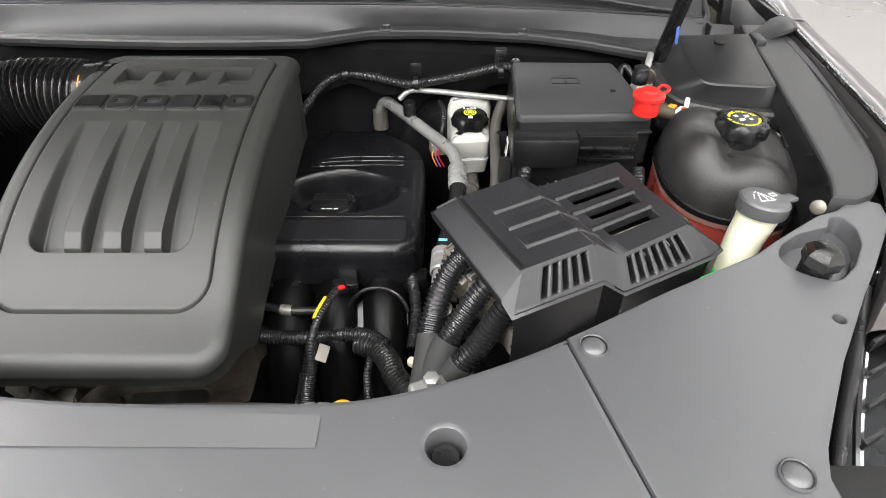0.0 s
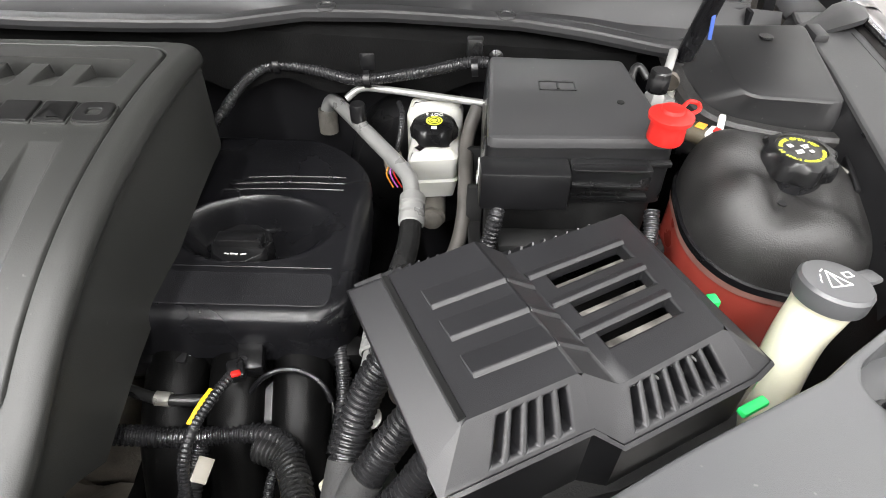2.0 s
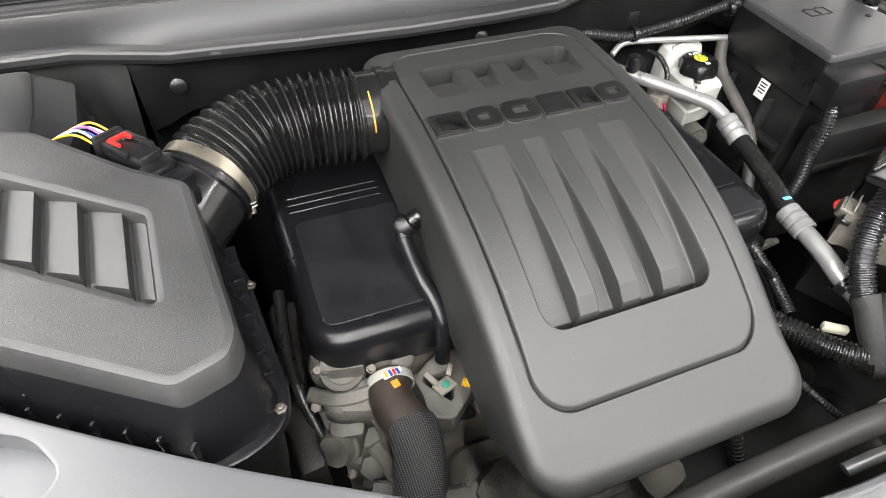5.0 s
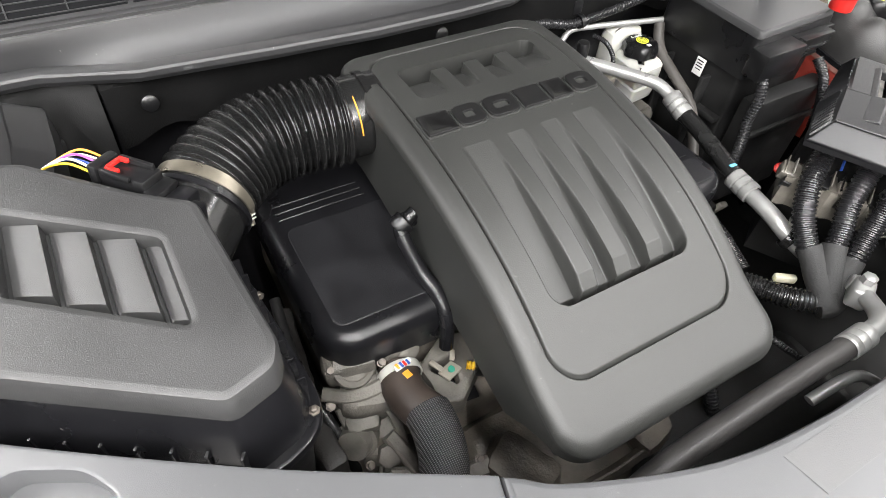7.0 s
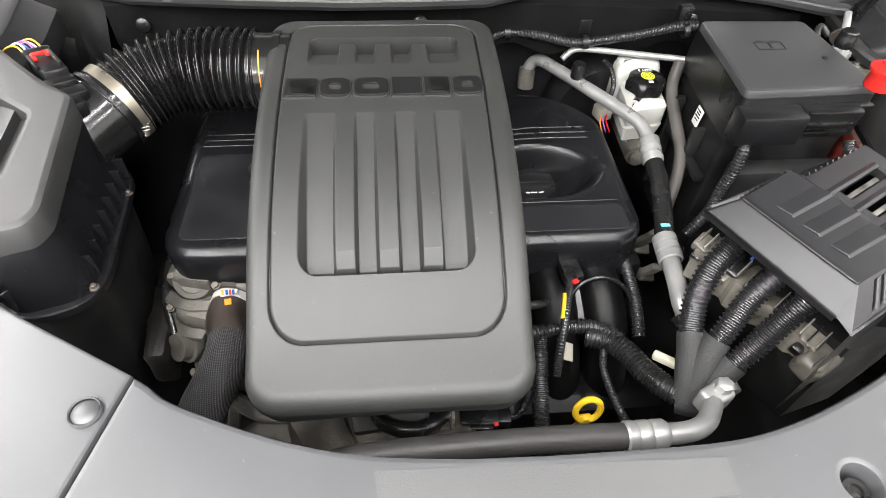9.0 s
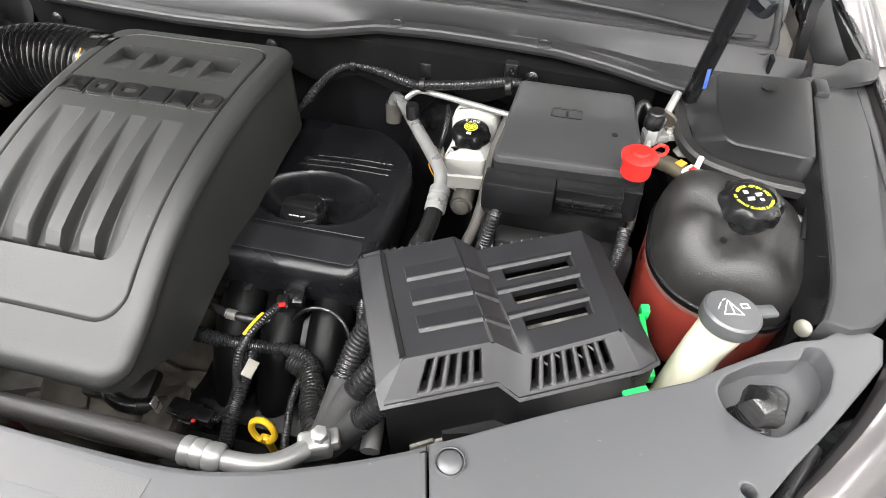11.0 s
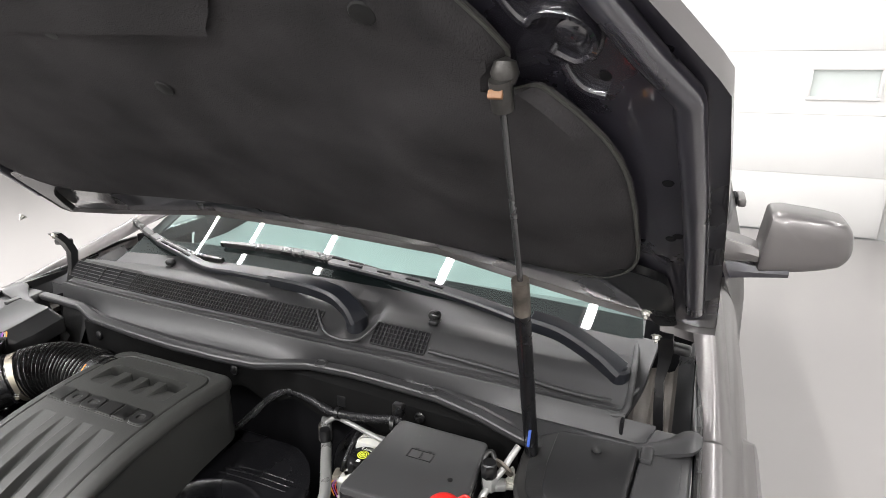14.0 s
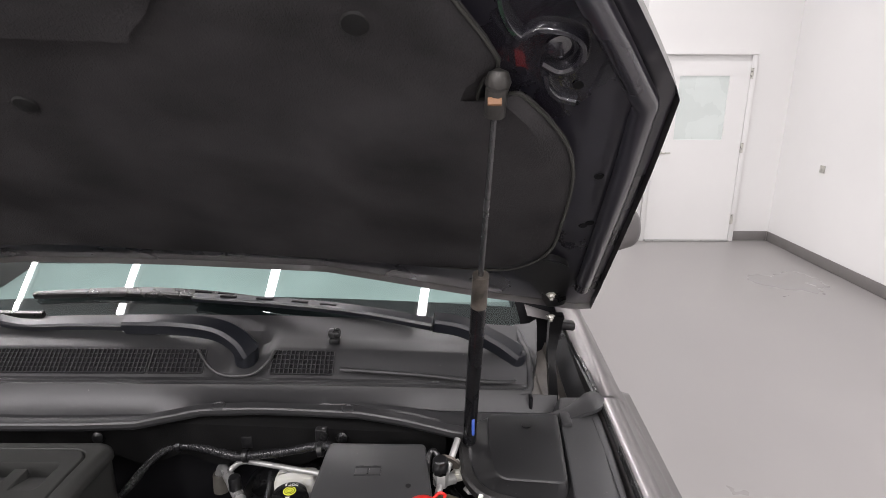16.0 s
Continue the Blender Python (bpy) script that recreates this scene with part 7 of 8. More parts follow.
for x, y, z in ((-0.630, 0.592, 1.012), (-0.575, 0.578, 1.008), (-0.640, 0.575, 0.97), (-0.555, 0.52, 0.905), (-0.62, 0.52, 0.90), (-0.50, 0.47, 0.885)):
    part("bolt", lathe([(0.006, 0), (0.006, 0.0015), (0.0042, 0.002), (0.0042, 0.007), (0, 0.0075)], 6, aim((x, y, z), (0.05, -0.5, 1))), RUST, engine)
part("side_casting", lumpy((-0.662, 0.575, 0.915), (0.030, 0.12, 0.07), (0, 0, 4), 0.008, 0.004, 50), SHADE, engine, "dark casting with the low bay's shade in its colour")
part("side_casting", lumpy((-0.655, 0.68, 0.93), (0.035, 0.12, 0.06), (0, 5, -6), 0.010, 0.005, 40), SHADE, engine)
part("drain_hose", tube([(-0.648, 0.73, 0.99), (-0.655, 0.66, 0.975), (-0.652, 0.60, 0.965), (-0.64, 0.55, 0.93)], 0.007, 12), RUBBER, engine)
clipw = thing("wire_clip", "small metal clip with a green centre on the block", "clip")
part("clip_plate", join(block((-0.500, 0.550, 0.972), (0.024, 0.018, 0.004), (-10, 4, 20), 0.0015), block((-0.512, 0.562, 0.975), (0.007, 0.018, 0.003), (10, 8, 30), 0.001), block((-0.488, 0.566, 0.975), (0.006, 0.014, 0.003), (10, 8, -30), 0.001)), BEIGE, clipw)
part("centre", lathe([(0.0042, 0), (0.0042, 0.003), (0, 0.0035)], 16, aim((-0.499, 0.550, 0.974), (0.1, -0.3, 1))), surface("teal_plastic", (0.02, 0.22, 0.15), 0.4, vary=0.2), clipw, "green centre")
part("ribbed_plug", corrugated([(-0.480, 0.546, 0.976), (-0.470, 0.538, 0.976)], 0.0055, 0.004, 0.2, 10), YELLOW, clipw)
part("plug_body", block((-0.458, 0.536, 0.974), (0.028, 0.024, 0.020), (0, 0, -30), 0.003), BLACK, clipw)

# upper radiator hose: smooth, then in a woven sleeve
uh = thing("radiator_hose", "dark brown-black rubber hose with a woven sleeve", "hose")
part("hose", tube([(-0.556, 0.575, 0.985), (-0.562, 0.552, 0.985), (-0.560, 0.530, 0.985), (-0.551, 0.508, 0.985)], 0.024, 24), surface("brown_rubber", (0.035, 0.026, 0.021), 0.5, grain=500, bump=0.2, vary=0.3, wear=25), uh)
SLEEVE, nt_, b_ = nodes_of("woven_sleeve")
tc_ = nt_.nodes.new("ShaderNodeTexCoord")
w1 = nt_.nodes.new("ShaderNodeTexWave")
w1.inputs["Scale"].default_value, w1.inputs["Distortion"].default_value = 130.0, 1.0
w2 = nt_.nodes.new("ShaderNodeTexWave")
w2.bands_direction = "Y"
w2.inputs["Scale"].default_value = 170.0
mul = nt_.nodes.new("ShaderNodeMath")
mul.operation = "MULTIPLY"
nt_.links.new(tc_.outputs["Object"], w1.inputs["Vector"])
nt_.links.new(tc_.outputs["Object"], w2.inputs["Vector"])
nt_.links.new(w1.outputs["Fac"], mul.inputs[0])
nt_.links.new(w2.outputs["Fac"], mul.inputs[1])
mixs = nt_.nodes.new("ShaderNodeMix")
mixs.data_type = "RGBA"
mixs.inputs[6].default_value, mixs.inputs[7].default_value = (0.012, 0.012, 0.013, 1), (0.24, 0.235, 0.235, 1)
nt_.links.new(mul.outputs[0], mixs.inputs[0])
nt_.links.new(mixs.outputs[2], b_.inputs["Base Color"])
bmp = nt_.nodes.new("ShaderNodeBump")
bmp.inputs["Distance"].default_value = 0.002
nt_.links.new(mul.outputs[0], bmp.inputs["Height"])
nt_.links.new(bmp.outputs[0], b_.inputs["Normal"])
b_.inputs["Roughness"].default_value = 0.55
part("sleeve", tube([(-0.552, 0.512, 0.985), (-0.553, 0.490, 0.985), (-0.560, 0.462, 0.980), (-0.577, 0.428, 0.965), (-0.600, 0.380, 0.925), (-0.615, 0.32, 0.87)], 0.0265, 28), SLEEVE, uh, "grey woven protective sleeve")
part("clamp_band", lathe([(0.0245, -0.005), (0.0262, -0.005), (0.0262, 0.005), (0.0245, 0.005)], 32, aim((-0.558, 0.566, 0.985), (-0.1, -1, 0))), WHITE, uh, "pale spring clamp")
part("clamp_tag", block((-0.556, 0.563, 1.0115), (0.022, 0.007, 0.005), (0, 0, 12), 0.002), PRINT, uh)
for x_, mt in ((-0.563, ORANGE), (-0.558, BLUE), (-0.554, RED), (-0.550, BLUE)):
    part("tag_mark", block((x_, 0.562, 1.0140), (0.003, 0.007, 0.002), (0, 0, 12), 0.0006), mt, uh)
part("paint_mark", block((-0.556, 0.551, 1.0090), (0.008, 0.009, 0.0012), (0, 4, 12), 0.0003), ORANGE, uh)

# intake manifold and dark castings on the other side
man = thing("intake_manifold", "glossy black plastic intake manifold low in the bay", "manifold")
MANIFOLD = surface("dull_black_plastic", (0.003, 0.003, 0.003), 0.36, grain=900, bump=0.25, vary=0.4, wear=14, rvary=0.1, spec=0.14)
for k, x in enumerate((-0.215, -0.150, -0.085)):
    part("runner", tube([(x, 0.60, 0.985), (x + 0.005, 0.56, 0.975), (x + 0.008, 0.52, 0.945), (x + 0.01, 0.48, 0.88), (x, 0.45, 0.80)], 0.030, 20), MANIFOLD, man)
part("plenum", lumpy((-0.13, 0.50, 0.845), (0.28, 0.14, 0.10), r=0.03, rough=0.003), MANIFOLD, man)
part("manifold_face", lumpy((-0.14, 0.60, 0.955), (0.24, 0.03, 0.10), r=0.008, rough=0.003), MANIFOLD, man)
part("lower_shell", lumpy((-0.13, 0.36, 0.80), (0.34, 0.16, 0.12), r=0.03, rough=0.006, freq=12), MATTE, man)
pump = thing("throttle_housing", "dark round throttle housing under the valve cover", "throttle body")
part("housing", lathe([(0.036, -0.03), (0.042, -0.02), (0.042, 0.026), (0.038, 0.034), (0.020, 0.037), (0, 0.037)], 32, aim((-0.088, 0.560, 0.940), (0.1, -0.55, 0.85))), BLACK, pump)
part("housing_ring", tube([(-0.088 + 0.043 * math.cos(a), 0.535 + 0.022 * math.sin(a) * 1.2, 0.978 + 0.033 * math.sin(a)) for a in [math.radians(q) for q in range(15, 170, 12)]], 0.003, 8, 2), SATIN, pump)

# sensor pipe and little wires
sp_ = thing("sensor_pipe", "thin black pipe with a pale metal sleeve", "pipe")
part("pipe", tube([(-0.285, 0.545, 1.005), (-0.25, 0.542, 1.002), (-0.21, 0.532, 1.0), (-0.17, 0.535, 0.995), (-0.14, 0.55, 0.985)], 0.0058, 10), RUBBER, sp_)
part("sleeve", tube([(-0.262, 0.543, 1.004), (-0.245, 0.5415, 1.002)], 0.008, 14), BEIGE, sp_, "pale crimp sleeve")
part("tip", tube([(-0.212, 0.5325, 1.0), (-0.198, 0.532, 0.999)], 0.0072, 14), STEEL, sp_)
pl2 = thing("coil_plug", "black connector with a pale tag below the valve cover", "connector")
part("plug_body", join(block((-0.235, 0.585, 0.992), (0.05, 0.03, 0.024), (0, 0, 5), 0.004), block((-0.205, 0.578, 1.0), (0.02, 0.02, 0.018), (0, 0, 5), 0.003)), BLACK, pl2)
part("tag", block((-0.202, 0.583, 1.000), (0.016, 0.002, 0.013), (30, 0, 5), 0.0004), PRINT, pl2, "white tag")


def loom(label, pts, r, group="cable looms", mat=None, pitch=0.0052):
    l = thing("cable_loom", label, "cable loom", group)
    part("conduit", corrugated(pts, r, pitch), mat or LOOM, l)
    return l


yl = loom("thin black ribbed cable loom with a yellow band", [(-0.126, 0.590, 1.012), (-0.130, 0.566, 1.020), (-0.138, 0.536, 1.028), (-0.146, 0.512, 1.030), (-0.154, 0.486, 1.026), (-0.160, 0.465, 1.008), (-0.162, 0.448, 0.97)], 0.0055, pitch=0.004)
part("yellow_band", tube([(-0.1475, 0.522, 1.0325), (-0.1520, 0.506, 1.0335), (-0.1570, 0.488, 1.0305)], 0.0026, 12), YELLOW, yl, "yellow tape band")
part("red_lock", block((-0.130, 0.540, 1.033), (0.009, 0.006, 0.004), (0, 10, 30), 0.0012), RED, yl, "red connector lock")
part("plug_body", join(block((-0.127, 0.572, 1.016), (0.026, 0.036, 0.020), (10, 0, 10), 0.004), block((-0.133, 0.548, 1.026), (0.016, 0.020, 0.014), (10, 0, 20), 0.003)), BLACK, yl)
part("foil_tag", block((-0.148, 0.466, 0.992), (0.014, 0.022, 0.002), (20, 30, 0), 0.0005), BEIGE, yl)
loom("black ribbed cable loom running under the covers", [(-0.255, 0.502, 0.985), (-0.22, 0.505, 0.978), (-0.175, 0.508, 0.972), (-0.13, 0.514, 0.972), (-0.095, 0.508, 0.975), (-0.072, 0.488, 0.975)], 0.0105)
loom("black ribbed cable loom hanging down", [(-0.170, 0.506, 0.965), (-0.174, 0.46, 0.935), (-0.176, 0.42, 0.91), (-0.178, 0.38, 0.86)], 0.0105)
loom("thin ribbed wire loom", [(-0.088, 0.495, 0.972), (-0.096, 0.466, 0.955), (-0.091, 0.43, 0.945), (-0.079, 0.39, 0.938), (-0.05, 0.35, 0.92)], 0.0052, pitch=0.004)
loom("thin ribbed wire loom under the valve cover", [(-0.045, 0.60, 1.005), (-0.039, 0.575, 0.99), (-0.036, 0.54, 0.975), (-0.04, 0.50, 0.96)], 0.0085)
# the three big looms from the fuse box into a taped trunk
big = thing("main_harness", "thick black ribbed cable looms joined by cloth tape", "wiring harness")
for pts, r in (([(0.052, 0.532, 1.128), (0.041, 0.525, 1.120), (0.013, 0.509, 1.095), (-0.005, 0.488, 1.065), (-0.014, 0.462, 1.040), (-0.015, 0.446, 1.030)], 0.0148), ([(0.078, 0.480, 1.130), (0.064, 0.474, 1.120), (0.037, 0.463, 1.090), (0.013, 0.443, 1.060), (0.003, 0.435, 1.044)], 0.0138), ([(0.096, 0.446, 1.130), (0.079, 0.439, 1.120), (0.058, 0.431, 1.090), (0.037, 0.421, 1.055), (0.016, 0.412, 1.032)], 0.0140)):
    part("conduit", corrugated(pts, r, 0.0056, 0.15, 18), LOOM, big)
part("tape_wrap", tube([(-0.0145, 0.456, 1.036), (-0.016, 0.440, 1.026), (-0.0185, 0.424, 1.013), (-0.022, 0.404, 1.000), (-0.028, 0.392, 0.990)], lambda k: 0.0158 + 0.003 * k, 20), TAPE, big, "dull black cloth tape")
part("tape_wrap", tube([(0.006, 0.438, 1.048), (-0.002, 0.430, 1.036), (-0.011, 0.415, 1.016), (-0.018, 0.402, 1.003)], lambda k: 0.0150 + 0.002 * k, 20), TAPE, big, "dull black cloth tape")
part("tape_wrap", tube([(0.020, 0.414, 1.036), (0.008, 0.408, 1.022), (-0.008, 0.398, 1.005), (-0.022, 0.392, 0.993), (-0.034, 0.399, 0.988)], lambda k: 0.0152 + 0.002 * k, 20), TAPE, big, "dull black cloth tape")
part("trunk", corrugated([(-0.026, 0.398, 0.992), (-0.040, 0.412, 0.988), (-0.057, 0.437, 0.982), (-0.068, 0.466, 0.976), (-0.084, 0.490, 0.970), (-0.112, 0.503, 0.967)], 0.0150, 0.0056, 0.12, 18), RUBBER, big, "dark ribbed trunk loom")
part("cream_clip", block((-0.030, 0.452, 0.985), (0.030, 0.010, 0.012), (0, 0, -35), 0.003), CREAM, big, "cream plastic clip")
pc = thing("pipe_clamp", "rubber-lined steel clamp on the refrigerant pipe", "clamp")
part("band", lathe([(0.0122, -0.006), (0.0150, -0.006), (0.0150, 0.006), (0.0122, 0.006)], 24, aim((-0.006, 0.486, 1.021), (0.35, -0.85, -0.25))), RUBBER, pc)
part("ear", join(block((0.000, 0.492, 1.037), (0.012, 0.014, 0.012), (20, 0, 30), 0.003), lathe([(0.010, 0), (0.010, 0.002), (0.006, 0.003), (0, 0.004)], 16, aim((0.002, 0.492, 1.043), (-0.2, -0.4, 1)))), STEEL, pc)

# firewall loom, pad and booster
loom("long black ribbed cable loom across the firewall", [(-0.262, 0.885, 1.070), (-0.244, 0.902, 1.086), (-0.222, 0.925, 1.110), (-0.200, 0.938, 1.130), (-0.168, 0.945, 1.143), (-0.115, 0.940, 1.140), (-0.065, 0.930, 1.133), (-0.030, 0.925, 1.138), (0.03, 0.912, 1.155), (0.082, 0.902, 1.172), (0.11, 0.897, 1.176)], 0.0078, pitch=0.0044)
for x, y, z in ((-0.165, 0.957, 1.152), (-0.045, 0.938, 1.145), (0.092, 0.905, 1.180)):
    lc = thing("loom_clip", "small black clip holding the firewall loom", "clip", "loom clips")
    part("strap", lathe([(0.0095, -0.004), (0.0112, -0.004), (0.0112, 0.004), (0.0095, 0.004)], 20, aim((x, y - 0.010, z - 0.010), (1, 0, 0.1))), BLACK, lc)
    part("anchor", block((x, y + 0.008, z + 0.008), (0.020, 0.014, 0.024), (0, 0, 0), 0.003), BLACK, lc)
pad = thing("firewall_pad", "black felt pad on the firewall under the cowl", "insulation pad")
PADMAT = surface("firewall_felt", (0.005, 0.005, 0.005), 0.8, grain=500, bump=0.5, vary=0.4, wear=18, spec=0.08)
bm = loft([[(x, 0.986, top), (x, 0.950, top - 0.002), (x, 0.942, top - 0.008), (x, 0.940, 1.145), (x, 0.944, lo), (x, 0.986, lo - 0.004)] for x, lo, top in [(-0.745 + 1.045 * i / 60, 1.105 + 0.022 * math.sin(i * 0.42) ** 2, 1.198 - 0.045 * max(0.0, i / 60 - 0.55)) for i in range(61)]])
part("pad", bm, PADMAT, pad)
for x in (-0.699, -0.30, 0.12):
    part("push_clip", lathe([(0.0105, 0), (0.010, 0.003), (0.006, 0.005), (0, 0.0055)], 24, aim((x, 0.940, 1.163), (0, -1, 0.2))), BLACK, pad)
boost = thing("brake_booster", "dull black round brake booster behind the fluid tank", "brake booster")
part("drum", lathe([(0.0, -0.05), (0.10, -0.05), (0.112, -0.03), (0.112, 0.0), (0.10, 0.02), (0.05, 0.032), (0, 0.034)], 40, aim((0.03, 0.955, 0.985), (0, -1, 0))), BLACK, boost)
mc = thing("master_cylinder", "grey cast brake cylinder under the fluid tank", "brake cylinder")
part("barrel", tube([(0.044, 0.94, 1.005), (0.043, 0.87, 1.0), (0.043, 0.815, 0.998)], 0.018, 20), CAST, mc)
part("end_plug", lathe([(0.014, 0), (0.014, 0.008), (0.009, 0.011), (0, 0.011)], 20, aim((0.043, 0.816, 0.998), (0, -1, 0))), CAST, mc)
part("sensor_connector", join(block((-0.010, 0.872, 1.045), (0.024, 0.024, 0.022), (0, 0, 15), 0.003)), BEIGE, mc, "pale sensor connector")
for k, mt in enumerate((ORANGE, VIOLET, RED)):
    part("wire", tube([(-0.014 + 0.004 * k, 0.862, 1.048), (-0.018 + 0.005 * k, 0.852, 1.040), (-0.01 + 0.006 * k, 0.850, 1.02)], 0.0011, 6), mt, mc)
loom("thin black cable behind the brake fluid tank", [(-0.005, 0.930, 1.10), (0.0, 0.905, 1.10), (0.0, 0.88, 1.085), (-0.006, 0.872, 1.06)], 0.0042, pitch=0.0036)
hb = thing("vacuum_hose", "thin brown-grey hose beside the brake fluid tank", "hose")
part("hose", tube([(0.098, 0.888, 1.12), (0.086, 0.86, 1.09), (0.084, 0.80, 1.06), (0.083, 0.77, 1.045), (0.076, 0.74, 1.02), (0.055, 0.70, 0.98)], 0.009, 12), surface("grey_rubber", (0.06, 0.055, 0.05), 0.6, vary=0.3, wear=25), hb)
loom("black ribbed cable loom below the battery cover", [(0.116, 0.702, 1.125), (0.113, 0.682, 1.117), (0.107, 0.672, 1.09), (0.100, 0.668, 1.06), (0.088, 0.655, 1.03), (0.06, 0.64, 1.0)], 0.0085, pitch=0.0046)
loom("black ribbed cable loom between battery and coolant tank", [(0.275, 0.70, 1.11), (0.272, 0.675, 1.09), (0.262, 0.655, 1.06), (0.25, 0.64, 1.02)], 0.0085, pitch=0.0046)
for x, y, z, h in ((0.012, 0.655, 0.975, 0.07), (0.004, 0.605, 0.965, 0.05)):
    br = thing("bracket", "pale metal bracket beside the engine", "bracket", "metal brackets")
    part("plate", block((x, y, z), (0.018, 0.010, h), (25, 12, 0), 0.003), CAST, br)
    part("foot", block((x + 0.006, y + 0.010, z - h * 0.4), (0.024, 0.020, 0.008), (25, 12, 0), 0.002), CAST, br)
nest = thing("wire_bundle", "small bundle of coloured wires beside the fuse box", "wires")
for k, mt in enumerate((VIOLET, YELLOW, VIOLET, BLACK)):
    part("wire", tube([(0.020 + 0.004 * k, 0.610, 1.01), (0.022 + 0.004 * k, 0.600, 1.018), (0.026 + 0.003 * k, 0.588, 1.01)], 0.0022, 6), mt, nest)

# fittings beside the strut
fit_ = thing("pressure_fitting", "silver pipe fitting with a black screw cap", "fitting")
part("fitting_body", join(lathe([(0.010, 0), (0.0125, 0.002), (0.0125, 0.020), (0.010, 0.024), (0, 0.024)], 6, pose(0.291, 0.821, 1.160)), block((0.300, 0.826, 1.166), (0.028, 0.018, 0.012), (0, 0, 25), 0.003)), ALU, fit_)
part("cap", lathe([(0.0115, 0), (0.0125, 0.002), (0.0125, 0.014), (0.0118, 0.015), (0.0118, 0.022), (0.010, 0.024), (0, 0.024)], 8, pose(0.290, 0.820, 1.184)), BLACK, fit_, "black screw cap")
part("pipe", tube([(0.291, 0.816, 1.166), (0.287, 0.802, 1.160), (0.285, 0.790, 1.140), (0.290, 0.775, 1.10), (0.293, 0.765, 1.05)], 0.0055, 12), ALU, fit_)
part("cross_pipe", tube([(0.296, 0.828, 1.172), (0.304, 0.842, 1.182), (0.312, 0.860, 1.196), (0.318, 0.875, 1.205)], 0.0052, 12), ALU, fit_)
part("washer", lathe([(0.0055, -0.002), (0.017, -0.002), (0.017, 0.002), (0.0055, 0.002)], 24, aim((0.305, 0.845, 1.184), (0.4, 0.8, 0.45))), RUST, fit_)
part("side_hose", tube([(0.272, 0.80, 1.13), (0.270, 0.835, 1.165), (0.272, 0.858, 1.186), (0.280, 0.864, 1.190), (0.290, 0.855, 1.180)], 0.0045, 12), RUBBER, fit_)
stud = thing("stud_nut", "zinc stud with nut and bracket", "bolt")
part("stud", join(lathe([(0.010, 0), (0.010, 0.003), (0.007, 0.003), (0.007, 0.010), (0.004, 0.010), (0.004, 0.022), (0.002, 0.026), (0, 0.026)], 6, pose(0.317, 0.849, 1.160)), block((0.318, 0.845, 1.158), (0.030, 0.020, 0.005), (0, 0, 20), 0.001)), STEEL, stud)
fb_ = thing("flange_bolt", "zinc flange bolt on the tower brace", "bolt")
part("bolt", lathe([(0.013, 0), (0.0135, 0.002), (0.009, 0.004), (0.0078, 0.004), (0.0078, 0.011), (0.006, 0.0125), (0, 0.0125)], 6, pose(0.339, 0.828, 1.146)), STEEL, fb_)
brace = thing("tower_brace", "glossy black painted brace before the strut tower", "brace")
part("brace", tube([(0.300, 0.870, 1.115), (0.318, 0.83, 1.120), (0.345, 0.800, 1.124), (0.40, 0.785, 1.122), (0.47, 0.775, 1.118), (0.495, 0.76, 1.11)], 0.014, 16, flat=0.8), SATIN, brace)
oh = thing("overflow_hose", "olive-brown rubber hose with a white clamp tag", "hose")
part("hose", tube([(0.288, 0.800, 1.150), (0.300, 0.787, 1.158), (0.322, 0.770, 1.162), (0.345, 0.752, 1.160)], 0.0105, 16), surface("olive_rubber", (0.055, 0.045, 0.028), 0.6, vary=0.35, wear=40), oh)
part("nipple", tube([(0.343, 0.753, 1.160), (0.358, 0.741, 1.157)], 0.0085, 14), RUST, oh)
part("clamp_tag", join(block((0.340, 0.757, 1.168), (0.018, 0.020, 0.010), (0, 0, -40), 0.003), block((0.347, 0.768, 1.176), (0.007, 0.018, 0.006), (30, 0, -20), 0.002)), PRINT, oh, "white clamp tag")
part("red_mark", block((0.340, 0.757, 1.1735), (0.006, 0.010, 0.0012), (0, 0, -40), 0.0003), RED, oh)
part("orange_mark", block((0.327, 0.767, 1.1725), (0.010, 0.012, 0.001), (0, 0, -40), 0.0003), ORANGE, oh)
tb = thing("tank_bracket", "small zinc bolt and bracket behind the coolant tank", "bracket")
part("plate", block((0.470, 0.720, 1.125), (0.006, 0.05, 0.06), (10, 0, -10), 0.002), BLACK, tb)
part("bolt", lathe([(0.008, 0), (0.008, 0.006), (0, 0.006)], 6, aim((0.466, 0.722, 1.145), (-1, -0.3, 0.6))), STEEL, tb)
gr = thing("panel_grommet", "round beige fastener on the inner wall", "fastener")
part("grommet", lathe([(0.009, 0), (0.009, 0.002), (0.006, 0.004), (0, 0.004)], 20, aim((0.446, 0.562, 1.143), (-0.8, -0.6, 0.35))), surface("dull_zinc", (0.20, 0.19, 0.16), 0.45, 0.5, vary=0.3, wear=40), gr)

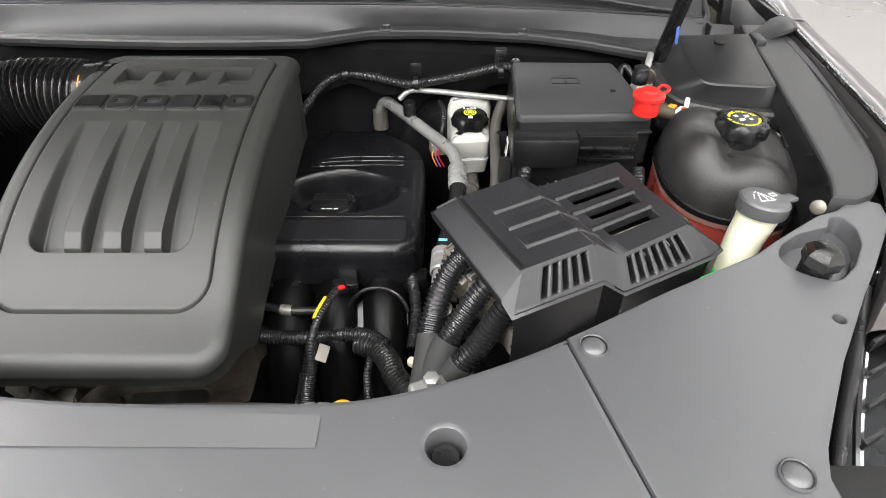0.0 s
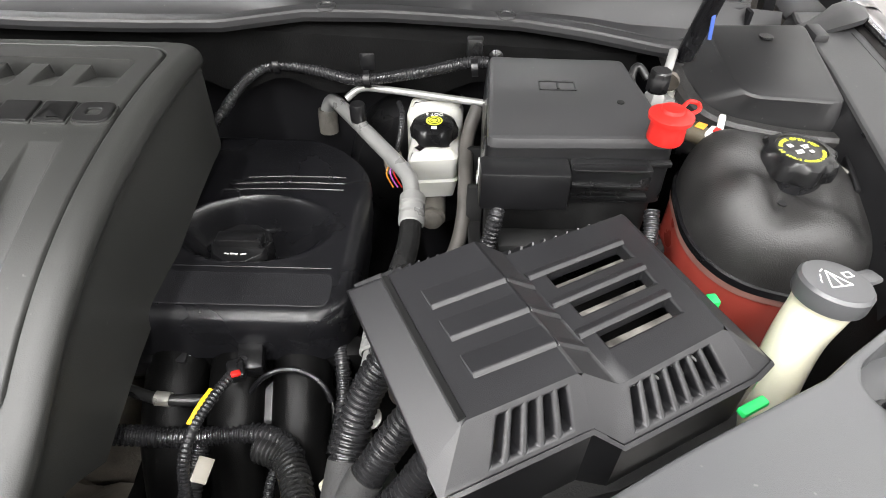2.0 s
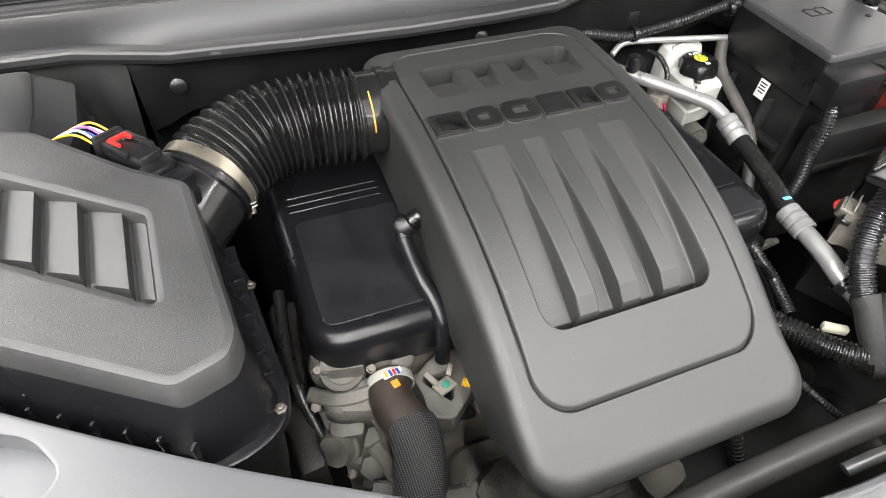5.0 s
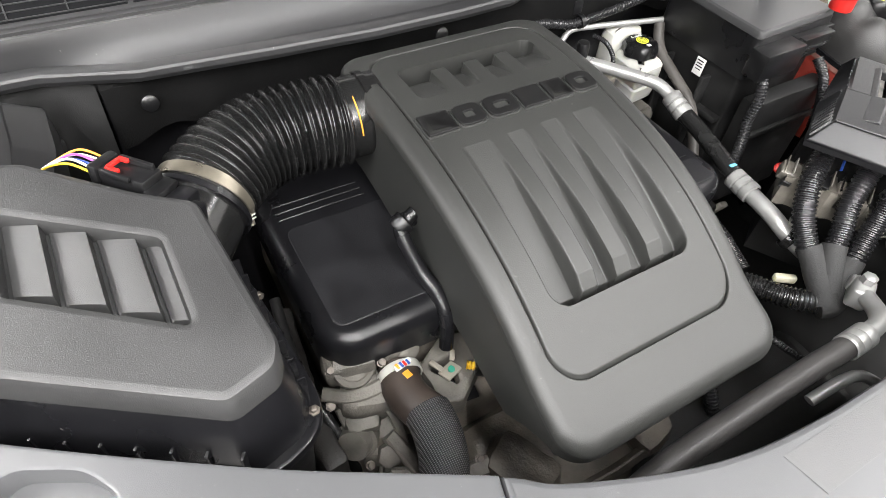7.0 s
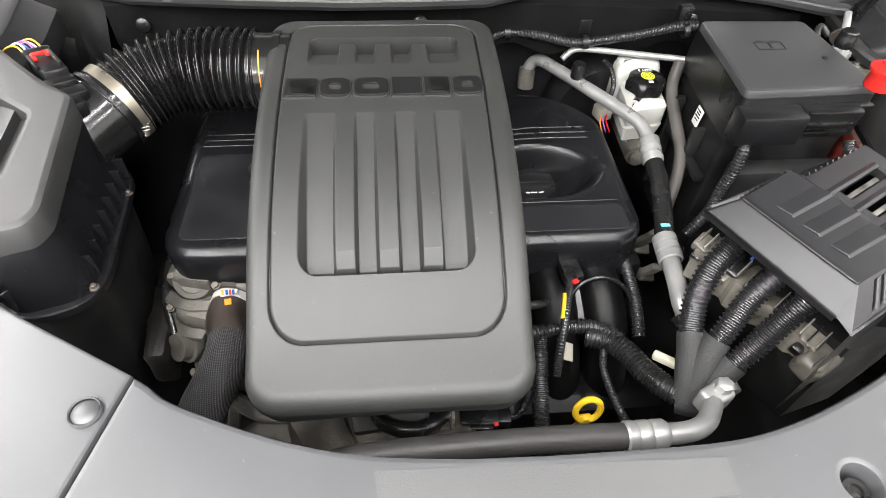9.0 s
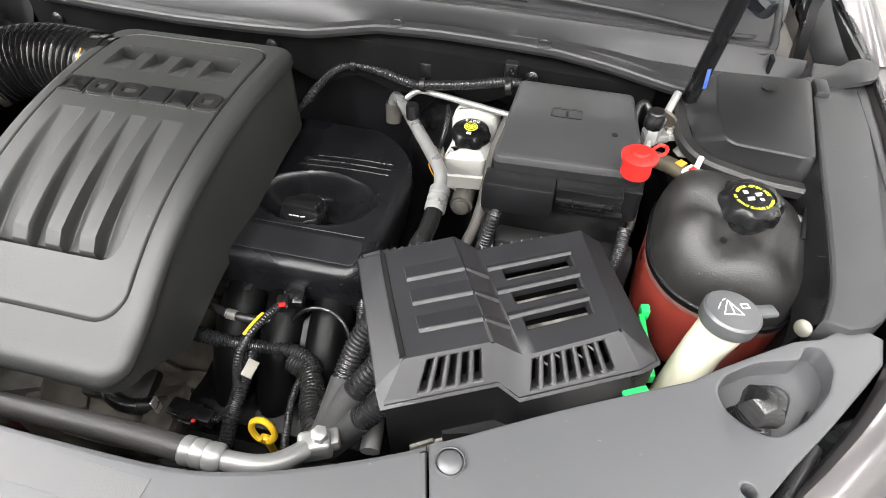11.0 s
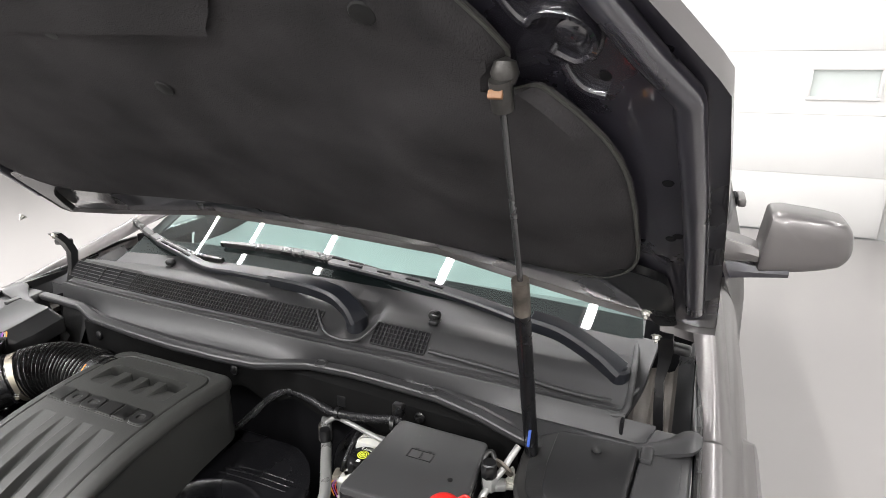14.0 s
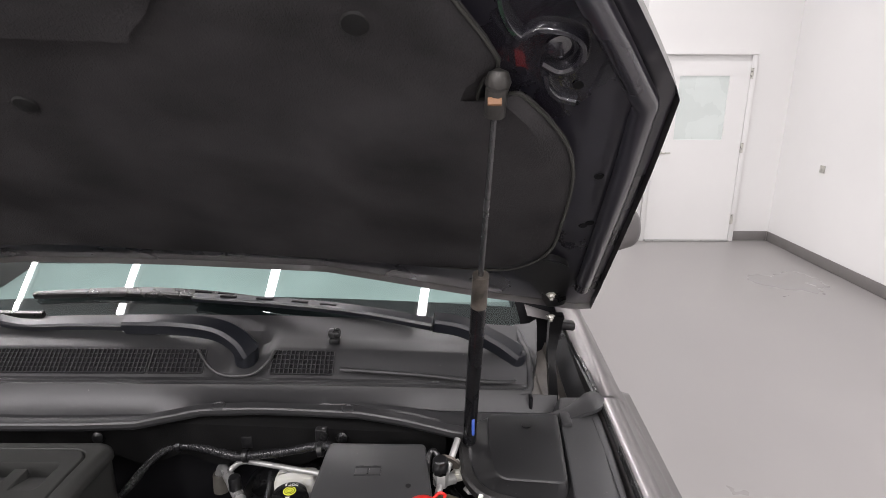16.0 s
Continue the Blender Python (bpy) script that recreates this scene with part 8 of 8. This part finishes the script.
# cover over the other strut tower
tower2 = thing("strut_tower_cover", "black plastic strut tower cover", "tower cover")
part("cover_shell", tower_shell(True), TOWER, tower2, angle=22)
wing = thing("cowl_wing", "matte black plastic wing below the cowl end", "trim")
part("wing", loft([[(-0.752, 0.905, 1.06), (-0.750, 0.915, 1.12), (-0.748, 0.955, 1.19)], [(-0.80, 0.945, 1.06), (-0.80, 0.955, 1.12), (-0.80, 0.985, 1.20)], [(-0.90, 0.975, 1.06), (-0.90, 0.98, 1.12), (-0.90, 1.0, 1.20)]], close=False), MATTE, wing)
part("wing_pod", loft([[(-0.800 - 0.062 * f, 0.936 + 0.024 * f - b, z) for f in (0, 0.2, 0.4, 0.6, 0.8, 1.0)] for z, b in ((1.075, 0.0), (1.085, 0.012), (1.115, 0.012), (1.135, 0.010), (1.145, 0.0))], close=False), MATTE, wing, "raised lower face of the wing")
lh = thing("airbox_hose", "smooth black hose behind the air filter box", "hose")
part("hose", tube([(-1.0, 0.78, 1.13), (-0.92, 0.785, 1.155), (-0.84, 0.775, 1.165), (-0.77, 0.745, 1.165)], 0.016, 16), RUBBER, lh)
tip = thing("dipstick", "yellow oil dipstick ring", "dipstick")
ring_pts = [(-0.122 + 0.0155 * math.cos(a), 0.418 + 0.004 * math.sin(a), 0.932 + 0.020 * math.sin(a)) for a in [math.radians(q) for q in range(-70, 251, 16)]]
part("handle", tube(ring_pts, 0.0042, 8, 2), YELLOW, tip)
part("stem", join(block((-0.122, 0.418, 0.908), (0.018, 0.010, 0.014), (0, 0, 0), 0.003), tube([(-0.122, 0.418, 0.905), (-0.13, 0.43, 0.82)], 0.005, 10)), YELLOW, tip)
fl = thing("front_bracket", "small dark connector on the front of the block", "connector")
part("body", join(block((-0.252, 0.436, 0.888), (0.050, 0.026, 0.026), (0, 0, -4), 0.004), block((-0.222, 0.434, 0.890), (0.022, 0.020, 0.020), (0, 0, -4), 0.003), block((-0.252, 0.424, 0.902), (0.032, 0.004, 0.003), (0, 0, -4), 0.001), block((-0.252, 0.421, 0.894), (0.032, 0.004, 0.003), (0, 0, -4), 0.001)), BLACK, fl)
part("lock", block((-0.232, 0.422, 0.899), (0.006, 0.005, 0.004), (0, 0, -4), 0.001), RED, fl, "red lock tab")
part("lead", corrugated([(-0.212, 0.434, 0.892), (-0.200, 0.436, 0.896), (-0.188, 0.450, 0.915), (-0.180, 0.470, 0.945)], 0.0045, 0.004, 0.14, 10), LOOM, fl)
part("tab", block((-0.287, 0.428, 0.905), (0.004, 0.012, 0.034), (0, 0, 0), 0.001), STEEL, fl, "upright metal bracket")
# words on the coolant cap, set round its rim
def ring_words(text, a0, a1, r, size, parent, outward=True):
    n = len(text)
    for k, ch in enumerate(text):
        if ch == " ":
            continue
        a = a0 + (a1 - a0) * (k + 0.5) / n
        turn = a - 90 if outward else a + 90
        lettering(ch, size, pose(TC[0] + r * math.cos(math.radians(a)), TC[1] + r * math.sin(math.radians(a)), TC[2] + 0.0193, 0, 0, turn), LIME, parent, "cap_letter")


ring_words("NEVER OPEN HOT", 165, 15, 0.0180, 0.0056, tcap)
ring_words("NE JAMAIS OUVRIR A CHAUD", 185, 355, 0.0205, 0.0050, tcap, False)
